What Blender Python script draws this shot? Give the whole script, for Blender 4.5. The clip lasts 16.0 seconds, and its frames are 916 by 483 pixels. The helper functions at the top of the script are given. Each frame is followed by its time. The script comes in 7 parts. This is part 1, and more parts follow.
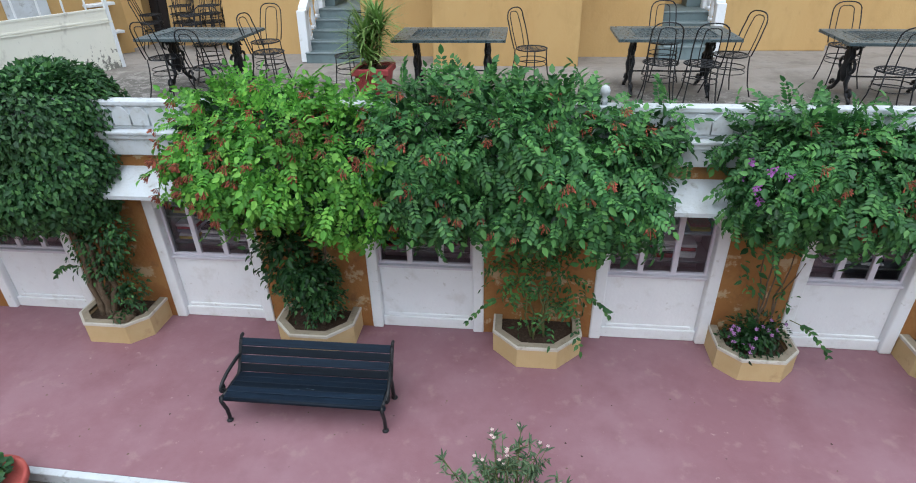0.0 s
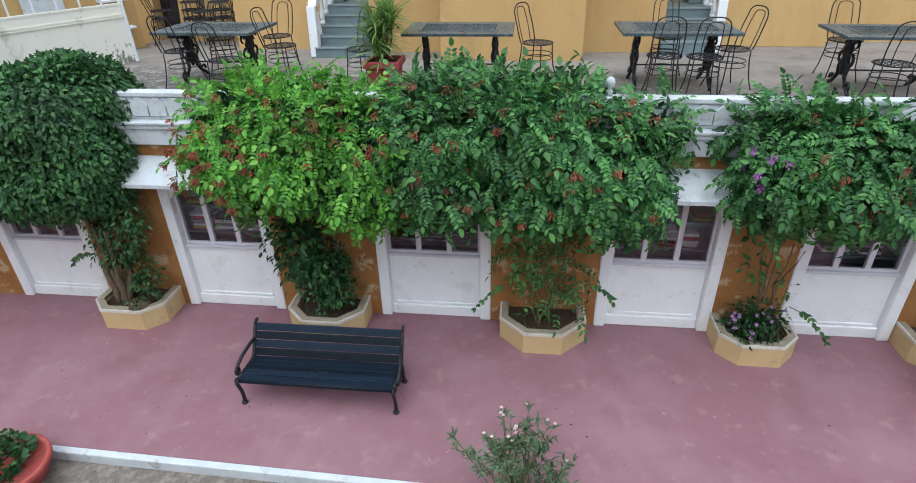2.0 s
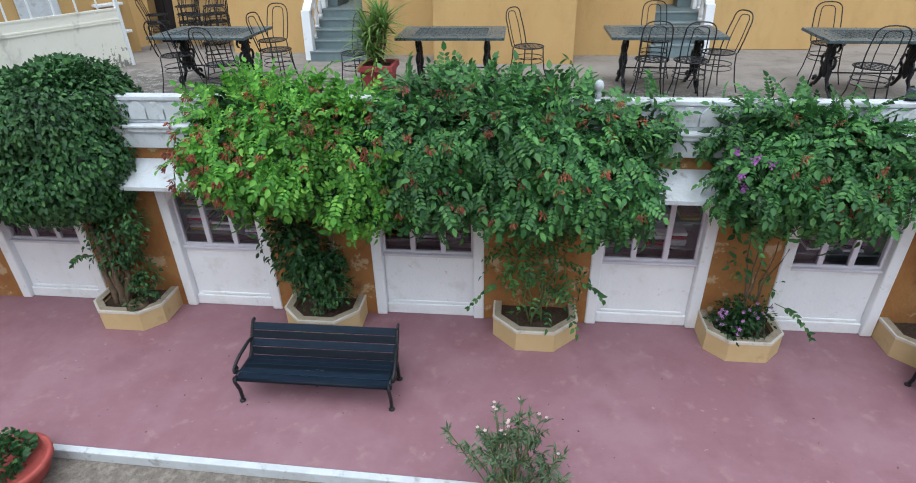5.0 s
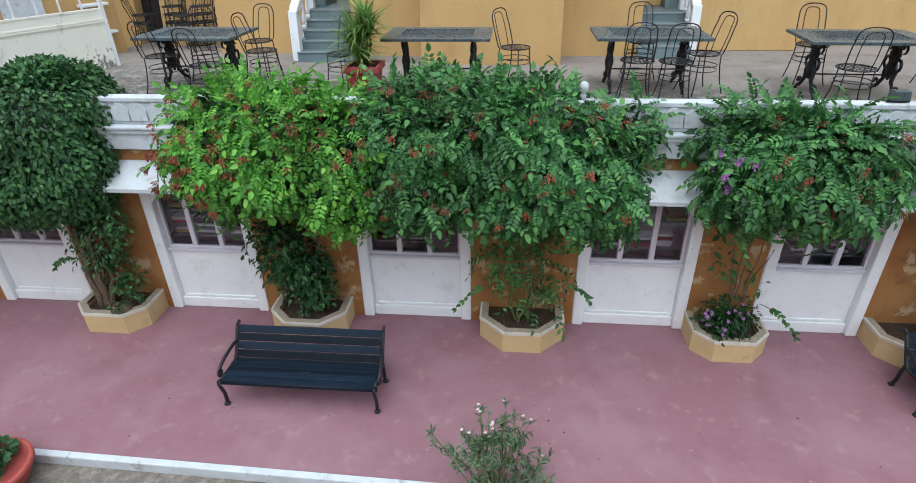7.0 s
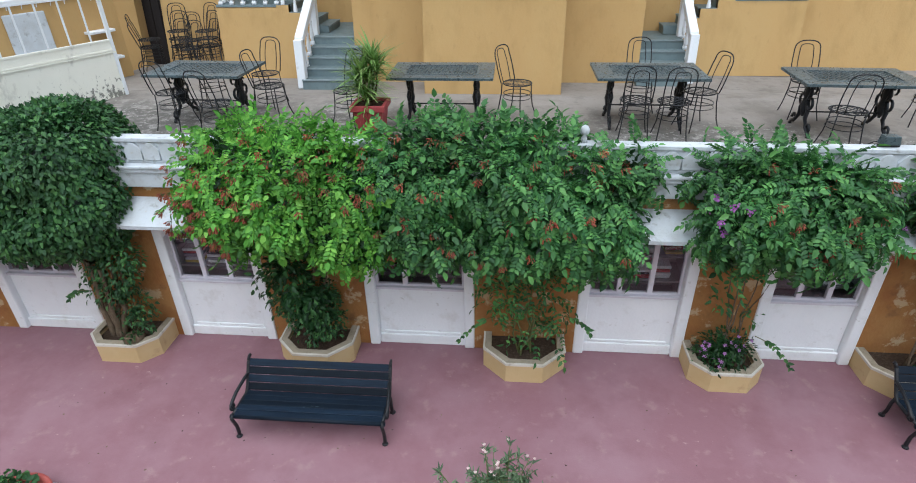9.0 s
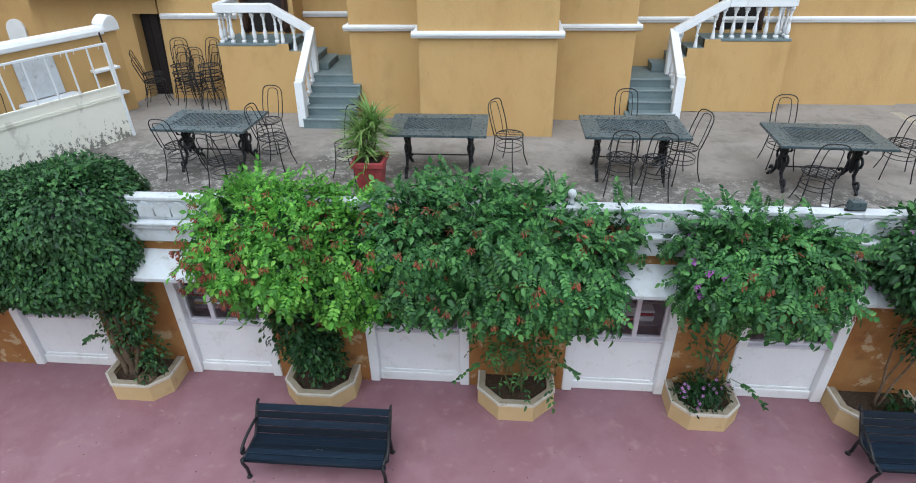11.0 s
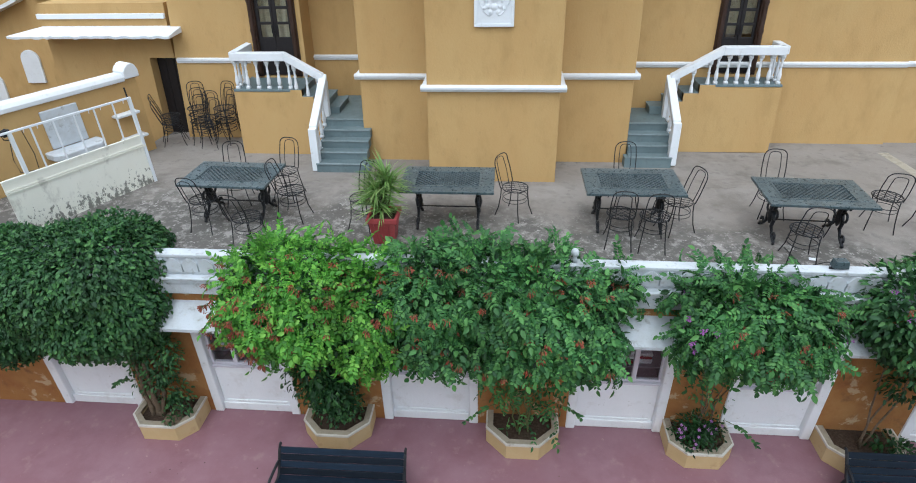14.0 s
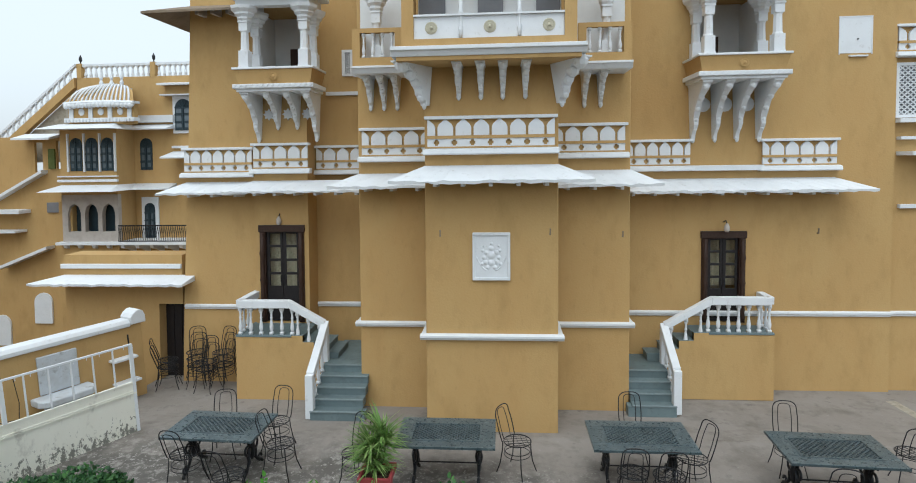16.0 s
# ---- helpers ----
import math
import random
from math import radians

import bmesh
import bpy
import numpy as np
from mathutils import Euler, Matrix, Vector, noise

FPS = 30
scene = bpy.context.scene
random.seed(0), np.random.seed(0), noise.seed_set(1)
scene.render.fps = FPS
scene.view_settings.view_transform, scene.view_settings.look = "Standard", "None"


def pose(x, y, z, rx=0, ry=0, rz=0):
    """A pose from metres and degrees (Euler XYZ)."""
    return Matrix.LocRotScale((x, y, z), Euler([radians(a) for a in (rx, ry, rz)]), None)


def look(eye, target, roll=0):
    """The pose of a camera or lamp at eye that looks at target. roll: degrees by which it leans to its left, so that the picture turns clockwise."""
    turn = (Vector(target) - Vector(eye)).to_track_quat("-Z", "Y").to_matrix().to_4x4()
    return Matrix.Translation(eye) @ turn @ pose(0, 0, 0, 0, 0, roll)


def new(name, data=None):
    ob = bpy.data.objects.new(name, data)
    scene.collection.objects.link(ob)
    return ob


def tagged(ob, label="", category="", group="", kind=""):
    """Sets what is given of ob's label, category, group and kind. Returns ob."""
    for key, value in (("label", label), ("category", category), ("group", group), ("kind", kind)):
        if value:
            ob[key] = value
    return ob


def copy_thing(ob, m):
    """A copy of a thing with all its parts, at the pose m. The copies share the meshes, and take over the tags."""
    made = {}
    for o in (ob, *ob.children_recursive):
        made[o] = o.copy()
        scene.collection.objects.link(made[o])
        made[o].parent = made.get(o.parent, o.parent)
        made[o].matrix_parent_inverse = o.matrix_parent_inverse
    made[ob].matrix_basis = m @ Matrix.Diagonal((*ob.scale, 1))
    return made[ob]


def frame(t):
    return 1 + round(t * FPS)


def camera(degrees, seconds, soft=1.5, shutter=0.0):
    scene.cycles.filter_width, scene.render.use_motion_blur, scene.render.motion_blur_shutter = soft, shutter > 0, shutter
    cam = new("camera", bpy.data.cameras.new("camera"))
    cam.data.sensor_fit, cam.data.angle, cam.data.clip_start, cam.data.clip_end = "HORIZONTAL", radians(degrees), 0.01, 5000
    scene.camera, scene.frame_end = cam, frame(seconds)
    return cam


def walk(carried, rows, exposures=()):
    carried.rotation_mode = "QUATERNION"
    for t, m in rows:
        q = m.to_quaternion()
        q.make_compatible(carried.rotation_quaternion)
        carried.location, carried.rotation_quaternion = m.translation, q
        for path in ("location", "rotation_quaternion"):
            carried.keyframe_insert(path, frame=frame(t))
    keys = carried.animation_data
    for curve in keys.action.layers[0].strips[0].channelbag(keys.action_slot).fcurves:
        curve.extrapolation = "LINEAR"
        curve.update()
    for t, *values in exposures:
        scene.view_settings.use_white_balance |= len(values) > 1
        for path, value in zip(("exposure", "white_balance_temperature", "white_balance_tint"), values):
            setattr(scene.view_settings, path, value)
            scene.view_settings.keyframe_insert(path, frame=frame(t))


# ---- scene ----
cam = camera(77.5, 16.0, 1.0)
PATH = [
    (0, (0.659, -0.327, 4.937), (0.446, 1.396, 3.943), -1.4),
    (0.5, (0.625, -0.351, 4.897), (0.411, 1.372, 3.903), -1.3),
    (1, (0.58, -0.43, 4.889), (0.365, 1.293, 3.896), -1.4),
    (1.5, (0.573, -0.508, 4.902), (0.357, 1.214, 3.908), -1.4),
    (2, (0.59, -0.569, 4.908), (0.375, 1.153, 3.914), -1.3),
    (2.5, (0.637, -0.603, 4.915), (0.422, 1.119, 3.921), -1.3),
    (3, (0.67, -0.632, 4.906), (0.456, 1.093, 3.918), -1.3),
    (5.5, (0.615, -0.705, 4.965), (0.426, 1.022, 3.976), -1.2),
    (6, (0.659, -0.704, 4.96), (0.478, 1.026, 3.972), -1.1),
    (6.5, (0.706, -0.686, 4.954), (0.529, 1.044, 3.966), -1.1),
    (7, (0.717, -0.671, 4.968), (0.541, 1.058, 3.978), -1.1),
    (7.5, (0.687, -0.664, 5.052), (0.515, 1.063, 4.059), -1.1),
    (8, (0.655, -0.654, 5.179), (0.484, 1.072, 4.184), -1.1),
    (8.5, (0.636, -0.64, 5.328), (0.466, 1.085, 4.33), -1.1),
    (9, (0.64, -0.613, 5.496), (0.471, 1.111, 4.496), -1.1),
    (11.3, (0.684, -0.545, 6.544), (0.527, 1.154, 5.501), -1.1),
    (11.5, (0.686, -0.551, 6.584), (0.526, 1.153, 5.548), -1.2),
    (12, (0.663, -0.565, 6.819), (0.503, 1.139, 5.784), -1.3),
    (12.5, (0.617, -0.571, 7.079), (0.457, 1.131, 6.041), -1.3),
    (13, (0.534, -0.596, 7.262), (0.381, 1.107, 6.226), -1.2),
    (13.5, (0.52, -0.584, 7.328), (0.365, 1.117, 6.288), -1.3),
    (14, (0.548, -0.59, 7.354), (0.393, 1.111, 6.313), -1.3),
    (14.5, (0.591, -0.524, 7.413), (0.429, 1.234, 6.473), -1.3),
    (15, (0.625, -0.483, 7.439), (0.459, 1.411, 6.819), -0.9),
    (15.5, (0.601, -0.432, 7.513), (0.438, 1.533, 7.182), -0.8),
    (16, (0.5, -0.48, 7.558), (0.348, 1.494, 7.274), -0.8),
]
walk(cam, [(t, look(eye, target, roll)) for t, eye, target, roll in PATH], [(0.0, 1.32, 5800, 6), (9.0, 1.32, 5800, 6), (12.0, 1.26, 5720, 5), (14.3, 1.2, 5720, 5), (15.0, 1.12, 5900, 4), (15.5, 0.96, 6000, 3), (16.0, 0.83, 6000, 3)])

# ---- world and light ----
world = bpy.data.worlds.new("sky")
scene.world = world
world.use_nodes = True
wn, wl = world.node_tree.nodes, world.node_tree.links
sky = wn.new("ShaderNodeTexSky")
sky.sky_type, sky.sun_disc = "NISHITA", False
sky.sun_elevation, sky.sun_rotation = radians(69), radians(188)
sky.dust_density, sky.air_density = 5.0, 1.0
pale = wn.new("ShaderNodeHueSaturation")
pale.inputs["Saturation"].default_value = 0.5
wl.new(sky.outputs[0], pale.inputs["Color"])
cloud = wn.new("ShaderNodeMix")          # thin even cloud over the clear sky
cloud.data_type = "RGBA"
cloud.inputs[0].default_value = 0.7
cloud.inputs[7].default_value = (3.75, 3.85, 4.0, 1)
wl.new(pale.outputs[0], cloud.inputs[6])
wl.new(cloud.outputs[2], wn["Background"].inputs["Color"])
wn["Background"].inputs["Strength"].default_value = 0.15
sun_data = bpy.data.lights.new("sun", "SUN")
sun_data.energy, sun_data.angle, sun_data.color = 0.5, radians(80), (1.0, 0.97, 0.93)
sun = new("sun", sun_data)
sun.matrix_world = look((-1.6, -11.4, 30), (0, 0, 0))

# ---- materials ----
def mat_base(name):
    m = bpy.data.materials.new(name)
    m.use_nodes = True
    nt = m.node_tree
    return m, nt.nodes, nt.links, nt.nodes["Principled BSDF"]


def noise_fac(nodes, links, coord, scale, detail=4.0, lo=0.35, hi=0.65, rough=0.55):
    n = nodes.new("ShaderNodeTexNoise")
    n.inputs["Scale"].default_value, n.inputs["Detail"].default_value = scale, detail
    n.inputs["Roughness"].default_value = rough
    links.new(coord, n.inputs["Vector"])
    r = nodes.new("ShaderNodeMapRange")
    r.inputs["From Min"].default_value, r.inputs["From Max"].default_value = lo, hi
    links.new(n.outputs["Fac"], r.inputs["Value"])
    return r.outputs["Result"]


def blend(nodes, links, fac, a, b, kind="MIX"):
    m = nodes.new("ShaderNodeMix")
    m.data_type, m.blend_type = "RGBA", kind
    if isinstance(fac, float):
        m.inputs[0].default_value = fac
    else:
        links.new(fac, m.inputs[0])
    for slot, v in ((6, a), (7, b)):
        if isinstance(v, tuple):
            m.inputs[slot].default_value = (*v, 1)
        else:
            links.new(v, m.inputs[slot])
    return m.outputs[2]


def surface(name, base, layers=(), rough=0.85, bump=0.15, bump_scale=60.0, metal=0.0, local=False, stretch=None, vary=0.0, spec=0.3):
    """layers: (colour, scale, low, high, strength): noise stains laid over the base colour."""
    m, nodes, links, p = mat_base(name)
    if local:
        coord = nodes.new("ShaderNodeTexCoord").outputs["Object"]
    else:
        coord = nodes.new("ShaderNodeNewGeometry").outputs["Position"]
    raw = coord
    if stretch:
        mp = nodes.new("ShaderNodeMapping")
        mp.inputs["Scale"].default_value = stretch
        links.new(coord, mp.inputs["Vector"])
        coord = mp.outputs[0]
    col = base
    for c, sc, lo, hi, strength in layers:
        f = noise_fac(nodes, links, coord, sc, 6.0, lo, hi, 0.62)
        mu = nodes.new("ShaderNodeMath")
        mu.operation = "MULTIPLY"
        mu.inputs[1].default_value = strength
        links.new(f, mu.inputs[0])
        col = blend(nodes, links, mu.outputs[0], col, c)
    if vary:
        info = nodes.new("ShaderNodeObjectInfo")
        hs = nodes.new("ShaderNodeHueSaturation")
        mr = nodes.new("ShaderNodeMapRange")
        mr.inputs["To Min"].default_value, mr.inputs["To Max"].default_value = 1 - vary, 1 + vary
        links.new(info.outputs["Random"], mr.inputs["Value"])
        links.new(mr.outputs["Result"], hs.inputs["Value"])
        if isinstance(col, tuple):
            hs.inputs["Color"].default_value = (*col, 1)
        else:
            links.new(col, hs.inputs["Color"])
        col = hs.outputs[0]
    if isinstance(col, tuple):
        p.inputs["Base Color"].default_value = (*col, 1)
    else:
        links.new(col, p.inputs["Base Color"])
    rf = noise_fac(nodes, links, raw, bump_scale * 0.3, 3.0, 0.2, 0.8)
    rm = nodes.new("ShaderNodeMapRange")
    rm.inputs["To Min"].default_value, rm.inputs["To Max"].default_value = max(0.05, rough - 0.12), min(1.0, rough + 0.1)
    links.new(rf, rm.inputs["Value"])
    links.new(rm.outputs["Result"], p.inputs["Roughness"])
    p.inputs["Metallic"].default_value = metal
    p.inputs["Specular IOR Level"].default_value = spec
    if bump:
        n = nodes.new("ShaderNodeTexNoise")
        n.inputs["Scale"].default_value, n.inputs["Detail"].default_value = bump_scale, 6.0
        links.new(raw, n.inputs["Vector"])
        b = nodes.new("ShaderNodeBump")
        b.inputs["Strength"].default_value, b.inputs["Distance"].default_value = bump, 0.02
        links.new(n.outputs["Fac"], b.inputs["Height"])
        links.new(b.outputs[0], p.inputs["Normal"])
    return m


def leaf_material(name, c1, c2, c3, rough=0.42, glow=0.3):
    m, nodes, links, p = mat_base(name)
    geo = nodes.new("ShaderNodeNewGeometry")
    ramp = nodes.new("ShaderNodeValToRGB")
    e = ramp.color_ramp.elements
    e[0].color, e[1].color = (*c1, 1), (*c3, 1)
    mid = e.new(0.55)
    mid.color = (*c2, 1)
    links.new(geo.outputs["Random Per Island"], ramp.inputs[0])
    patch = noise_fac(nodes, links, geo.outputs["Position"], 1.6, 2.0, 0.35, 0.65)
    hs = nodes.new("ShaderNodeHueSaturation")
    mr = nodes.new("ShaderNodeMapRange")
    mr.inputs["To Min"].default_value, mr.inputs["To Max"].default_value = 0.75, 1.25
    links.new(patch, mr.inputs["Value"])
    links.new(mr.outputs["Result"], hs.inputs["Value"])
    links.new(ramp.outputs[0], hs.inputs["Color"])
    links.new(hs.outputs[0], p.inputs["Base Color"])
    p.inputs["Roughness"].default_value = rough
    p.inputs["Specular IOR Level"].default_value = 0.36
    tr = nodes.new("ShaderNodeBsdfTranslucent")
    links.new(hs.outputs[0], tr.inputs["Color"])
    mix = nodes.new("ShaderNodeMixShader")
    mix.inputs[0].default_value = glow
    links.new(p.outputs[0], mix.inputs[1])
    links.new(tr.outputs[0], mix.inputs[2])
    links.new(mix.outputs[0], nodes["Material Output"].inputs["Surface"])
    return m


OCHRE = surface("ochre_plaster", (0.465, 0.297, 0.120), [((0.51, 0.355, 0.155), 0.7, 0.35, 0.7, 0.6), ((0.36, 0.23, 0.088), 2.2, 0.50, 0.72, 0.5), ((0.30, 0.19, 0.085), 9.0, 0.60, 0.76, 0.32), ((0.56, 0.42, 0.22), 26.0, 0.64, 0.74, 0.3), ((0.18, 0.12, 0.07), 34.0, 0.72, 0.80, 0.5)], 0.88, 0.22, 30, stretch=(1.25, 1.25, 0.55))
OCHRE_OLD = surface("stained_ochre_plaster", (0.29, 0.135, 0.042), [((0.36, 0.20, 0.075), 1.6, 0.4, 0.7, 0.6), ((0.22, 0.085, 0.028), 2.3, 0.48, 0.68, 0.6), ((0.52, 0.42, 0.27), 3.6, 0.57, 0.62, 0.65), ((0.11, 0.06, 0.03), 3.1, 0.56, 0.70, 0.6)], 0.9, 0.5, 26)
OCHRE_PLANTER = surface("ochre_planter_plaster", (0.49, 0.36, 0.18), [((0.56, 0.43, 0.25), 3.0, 0.4, 0.7, 0.5), ((0.25, 0.14, 0.06), 5.0, 0.60, 0.76, 0.5)], 0.9, 0.2, 50)
WHITE = surface("white_lime_paint", (0.71, 0.735, 0.76), [((0.61, 0.63, 0.65), 2.2, 0.45, 0.7, 0.5), ((0.40, 0.39, 0.36), 9.0, 0.60, 0.75, 0.5), ((0.20, 0.18, 0.14), 17.0, 0.68, 0.76, 0.5)], 0.7, 0.12, 40)
WHITE_OLD = surface("weathered_white_paint", (0.53, 0.565, 0.60), [((0.42, 0.435, 0.44), 3.5, 0.42, 0.66, 0.65), ((0.24, 0.24, 0.22), 8.0, 0.57, 0.70, 0.65), ((0.42, 0.32, 0.18), 14.0, 0.66, 0.76, 0.5)], 0.8, 0.3, 35)
WHITE_PANEL = surface("white_shopfront_paint", (0.78, 0.80, 0.82), [((0.68, 0.70, 0.72), 1.4, 0.4, 0.7, 0.5), ((0.52, 0.51, 0.48), 3.4, 0.55, 0.72, 0.45), ((0.36, 0.34, 0.30), 11.0, 0.64, 0.74, 0.5)], 0.6, 0.2, 26)
WINDOW_FRAME = surface("lilac_white_window_paint", (0.60, 0.58, 0.64), [((0.48, 0.46, 0.52), 9.0, 0.5, 0.75, 0.5)], 0.5, 0.05, 60)
RED_FLOOR = surface("red_oxide_floor", (0.228, 0.115, 0.135), [((0.275, 0.162, 0.188), 0.8, 0.4, 0.64, 0.7), ((0.190, 0.090, 0.104), 1.5, 0.5, 0.72, 0.6), ((0.31, 0.20, 0.20), 4.0, 0.58, 0.68, 0.5), ((0.42, 0.31, 0.29), 9.0, 0.66, 0.72, 0.55), ((0.38, 0.28, 0.26), 24.0, 0.68, 0.76, 0.6), ((0.12, 0.06, 0.06), 16.0, 0.70, 0.80, 0.5)], 0.72, 0.1, 50)
CONCRETE = surface("stained_terrace_screed", (0.228, 0.205, 0.183), [((0.285, 0.262, 0.24), 0.9, 0.4, 0.68, 0.7), ((0.145, 0.128, 0.11), 1.9, 0.50, 0.70, 0.7), ((0.085, 0.08, 0.072), 4.5, 0.58, 0.74, 0.6), ((0.34, 0.32, 0.30), 13.0, 0.62, 0.74, 0.5)], 0.85, 0.25, 45)
GRAVEL = surface("gravel_ground", (0.165, 0.142, 0.12), [((0.30, 0.27, 0.23), 9.0, 0.45, 0.65, 0.7), ((0.10, 0.085, 0.07), 30.0, 0.5, 0.66, 0.7), ((0.42, 0.39, 0.35), 60.0, 0.6, 0.7, 0.6)], 0.95, 0.8, 70)
SLATE = surface("grey_green_slate", (0.125, 0.168, 0.178), [((0.175, 0.225, 0.23), 3.0, 0.4, 0.7, 0.6), ((0.09, 0.105, 0.11), 9.0, 0.52, 0.72, 0.5)], 0.55, 0.15, 40, vary=0.12)
NOSING = surface("pale_slate_edge", (0.205, 0.25, 0.26), [((0.15, 0.19, 0.20), 12.0, 0.5, 0.7, 0.6)], 0.6, 0.1, 40)
IRON = surface("black_iron", (0.014, 0.015, 0.018), [((0.035, 0.032, 0.03), 18.0, 0.5, 0.72, 0.6)], 0.5, 0.15, 90, metal=0.1, local=True, spec=0.35)
TABLE_PAINT = surface("worn_green_grey_iron", (0.068, 0.098, 0.112), [((0.125, 0.162, 0.175), 4.0, 0.42, 0.68, 0.7), ((0.26, 0.30, 0.30), 11.0, 0.58, 0.72, 0.55), ((0.04, 0.058, 0.065), 7.0, 0.52, 0.7, 0.5)], 0.32, 0.2, 70, metal=0.2, vary=0.1, spec=0.5)
BENCH_WOOD = surface("dark_blue_painted_wood", (0.005, 0.010, 0.019), [((0.009, 0.019, 0.034), 3.0, 0.4, 0.7, 0.7), ((0.03, 0.045, 0.06), 15.0, 0.60, 0.76, 0.5)], 0.55, 0.12, 50, stretch=(1.0, 8.0, 8.0), vary=0.5, spec=0.16)
DARK_WOOD = surface("dark_carved_wood", (0.035, 0.018, 0.012), [((0.07, 0.035, 0.022), 12.0, 0.45, 0.7, 0.6)], 0.5, 0.4, 60, stretch=(6.0, 6.0, 1.0))
BLACK_WOOD = surface("blackened_door_wood", (0.014, 0.012, 0.013), [((0.03, 0.024, 0.022), 10.0, 0.45, 0.7, 0.6)], 0.45, 0.2, 50, stretch=(6.0, 6.0, 1.0))
TERRACOTTA = surface("terracotta_paint", (0.34, 0.068, 0.058), [((0.42, 0.12, 0.095), 7.0, 0.45, 0.7, 0.5), ((0.22, 0.05, 0.035), 12.0, 0.55, 0.75, 0.5)], 0.7, 0.2, 60)
RED_POT = surface("faded_red_plastic", (0.33, 0.055, 0.06), [((0.42, 0.11, 0.11), 6.0, 0.45, 0.7, 0.5)], 0.55, 0.1, 50)
SOIL = surface("dark_soil", (0.045, 0.028, 0.018), [((0.09, 0.06, 0.04), 25.0, 0.45, 0.65, 0.7)], 0.95, 0.8, 80)
BARK = surface("grey_brown_bark", (0.12, 0.085, 0.055), [((0.22, 0.17, 0.12), 14.0, 0.45, 0.7, 0.6)], 0.9, 0.6, 60)
GREEN_STEM = surface("green_stem", (0.10, 0.12, 0.04), [((0.17, 0.13, 0.07), 14.0, 0.45, 0.7, 0.6)], 0.8, 0.2, 60)
CREAM_GATE = surface("mildewed_cream_steel", (0.78, 0.77, 0.68), [((0.70, 0.69, 0.59), 1.5, 0.4, 0.7, 0.5), ((0.38, 0.36, 0.31), 4.2, 0.56, 0.68, 0.6), ((0.30, 0.28, 0.24), 16.0, 0.66, 0.74, 0.5)], 0.6, 0.15, 40, stretch=(1.0, 1.0, 0.6))
def mildew(m):
    """Black mildew that climbs from the foot of the sheet in ragged streaks."""
    nodes, links = m.node_tree.nodes, m.node_tree.links
    p = nodes["Principled BSDF"]
    old = p.inputs["Base Color"].links[0].from_socket
    co = nodes.new("ShaderNodeTexCoord")
    sep = nodes.new("ShaderNodeSeparateXYZ")
    links.new(co.outputs["Object"], sep.inputs[0])
    mp = nodes.new("ShaderNodeMapping")
    mp.inputs["Scale"].default_value = (15.0, 15.0, 8.0)
    links.new(co.outputs["Object"], mp.inputs["Vector"])
    f = noise_fac(nodes, links, mp.outputs[0], 1.0, 9.0, 0.25, 0.85, 0.75)
    h = nodes.new("ShaderNodeMapRange")
    h.inputs["From Min"].default_value, h.inputs["From Max"].default_value = 0.1, 0.62
    h.inputs["To Min"].default_value, h.inputs["To Max"].default_value = 0.37, 0.72
    links.new(sep.outputs["Z"], h.inputs["Value"])
    c = nodes.new("ShaderNodeMath")
    c.operation = "SUBTRACT"
    links.new(f, c.inputs[0])
    links.new(h.outputs["Result"], c.inputs[1])
    r = nodes.new("ShaderNodeMapRange")
    r.inputs["From Min"].default_value, r.inputs["From Max"].default_value = 0.0, 0.06
    links.new(c.outputs[0], r.inputs["Value"])
    mul = nodes.new("ShaderNodeMath")
    mul.operation = "MULTIPLY"
    mul.inputs[1].default_value = 0.85
    links.new(r.outputs["Result"], mul.inputs[0])
    links.new(blend(nodes, links, mul.outputs[0], old, (0.12, 0.12, 0.10)), p.inputs["Base Color"])


mildew(CREAM_GATE)


def edge_stain(m):
    """Old black growth with pale spots, widest at the gate end and along the terrace edge."""
    nodes, links = m.node_tree.nodes, m.node_tree.links
    p = nodes["Principled BSDF"]
    old = p.inputs["Base Color"].links[0].from_socket
    pos = nodes.new("ShaderNodeNewGeometry").outputs["Position"]
    line = nodes.new("ShaderNodeVectorMath")
    line.operation = "DOT_PRODUCT"
    line.inputs[1].default_value = (0.13, 1.0, 0.0)
    links.new(pos, line.inputs[0])
    n = noise_fac(nodes, links, pos, 1.1, 8.0, 0.0, 1.0, 0.68)
    wob = nodes.new("ShaderNodeMath")
    wob.operation = "MULTIPLY_ADD"
    wob.inputs[1].default_value = 3.2
    links.new(n, wob.inputs[0])
    links.new(line.outputs["Value"], wob.inputs[2])
    r = nodes.new("ShaderNodeMapRange")
    r.inputs["From Min"].default_value, r.inputs["From Max"].default_value = 9.65, 8.8
    r.inputs["To Max"].default_value = 0.8
    links.new(wob.outputs[0], r.inputs["Value"])
    spots = blend(nodes, links, noise_fac(nodes, links, pos, 5.5, 6.0, 0.50, 0.64, 0.7), (0.085, 0.08, 0.072), (0.30, 0.285, 0.265))
    specks = blend(nodes, links, noise_fac(nodes, links, pos, 19.0, 4.0, 0.60, 0.68), spots, (0.40, 0.385, 0.36))
    links.new(blend(nodes, links, r.outputs["Result"], old, specks), p.inputs["Base Color"])


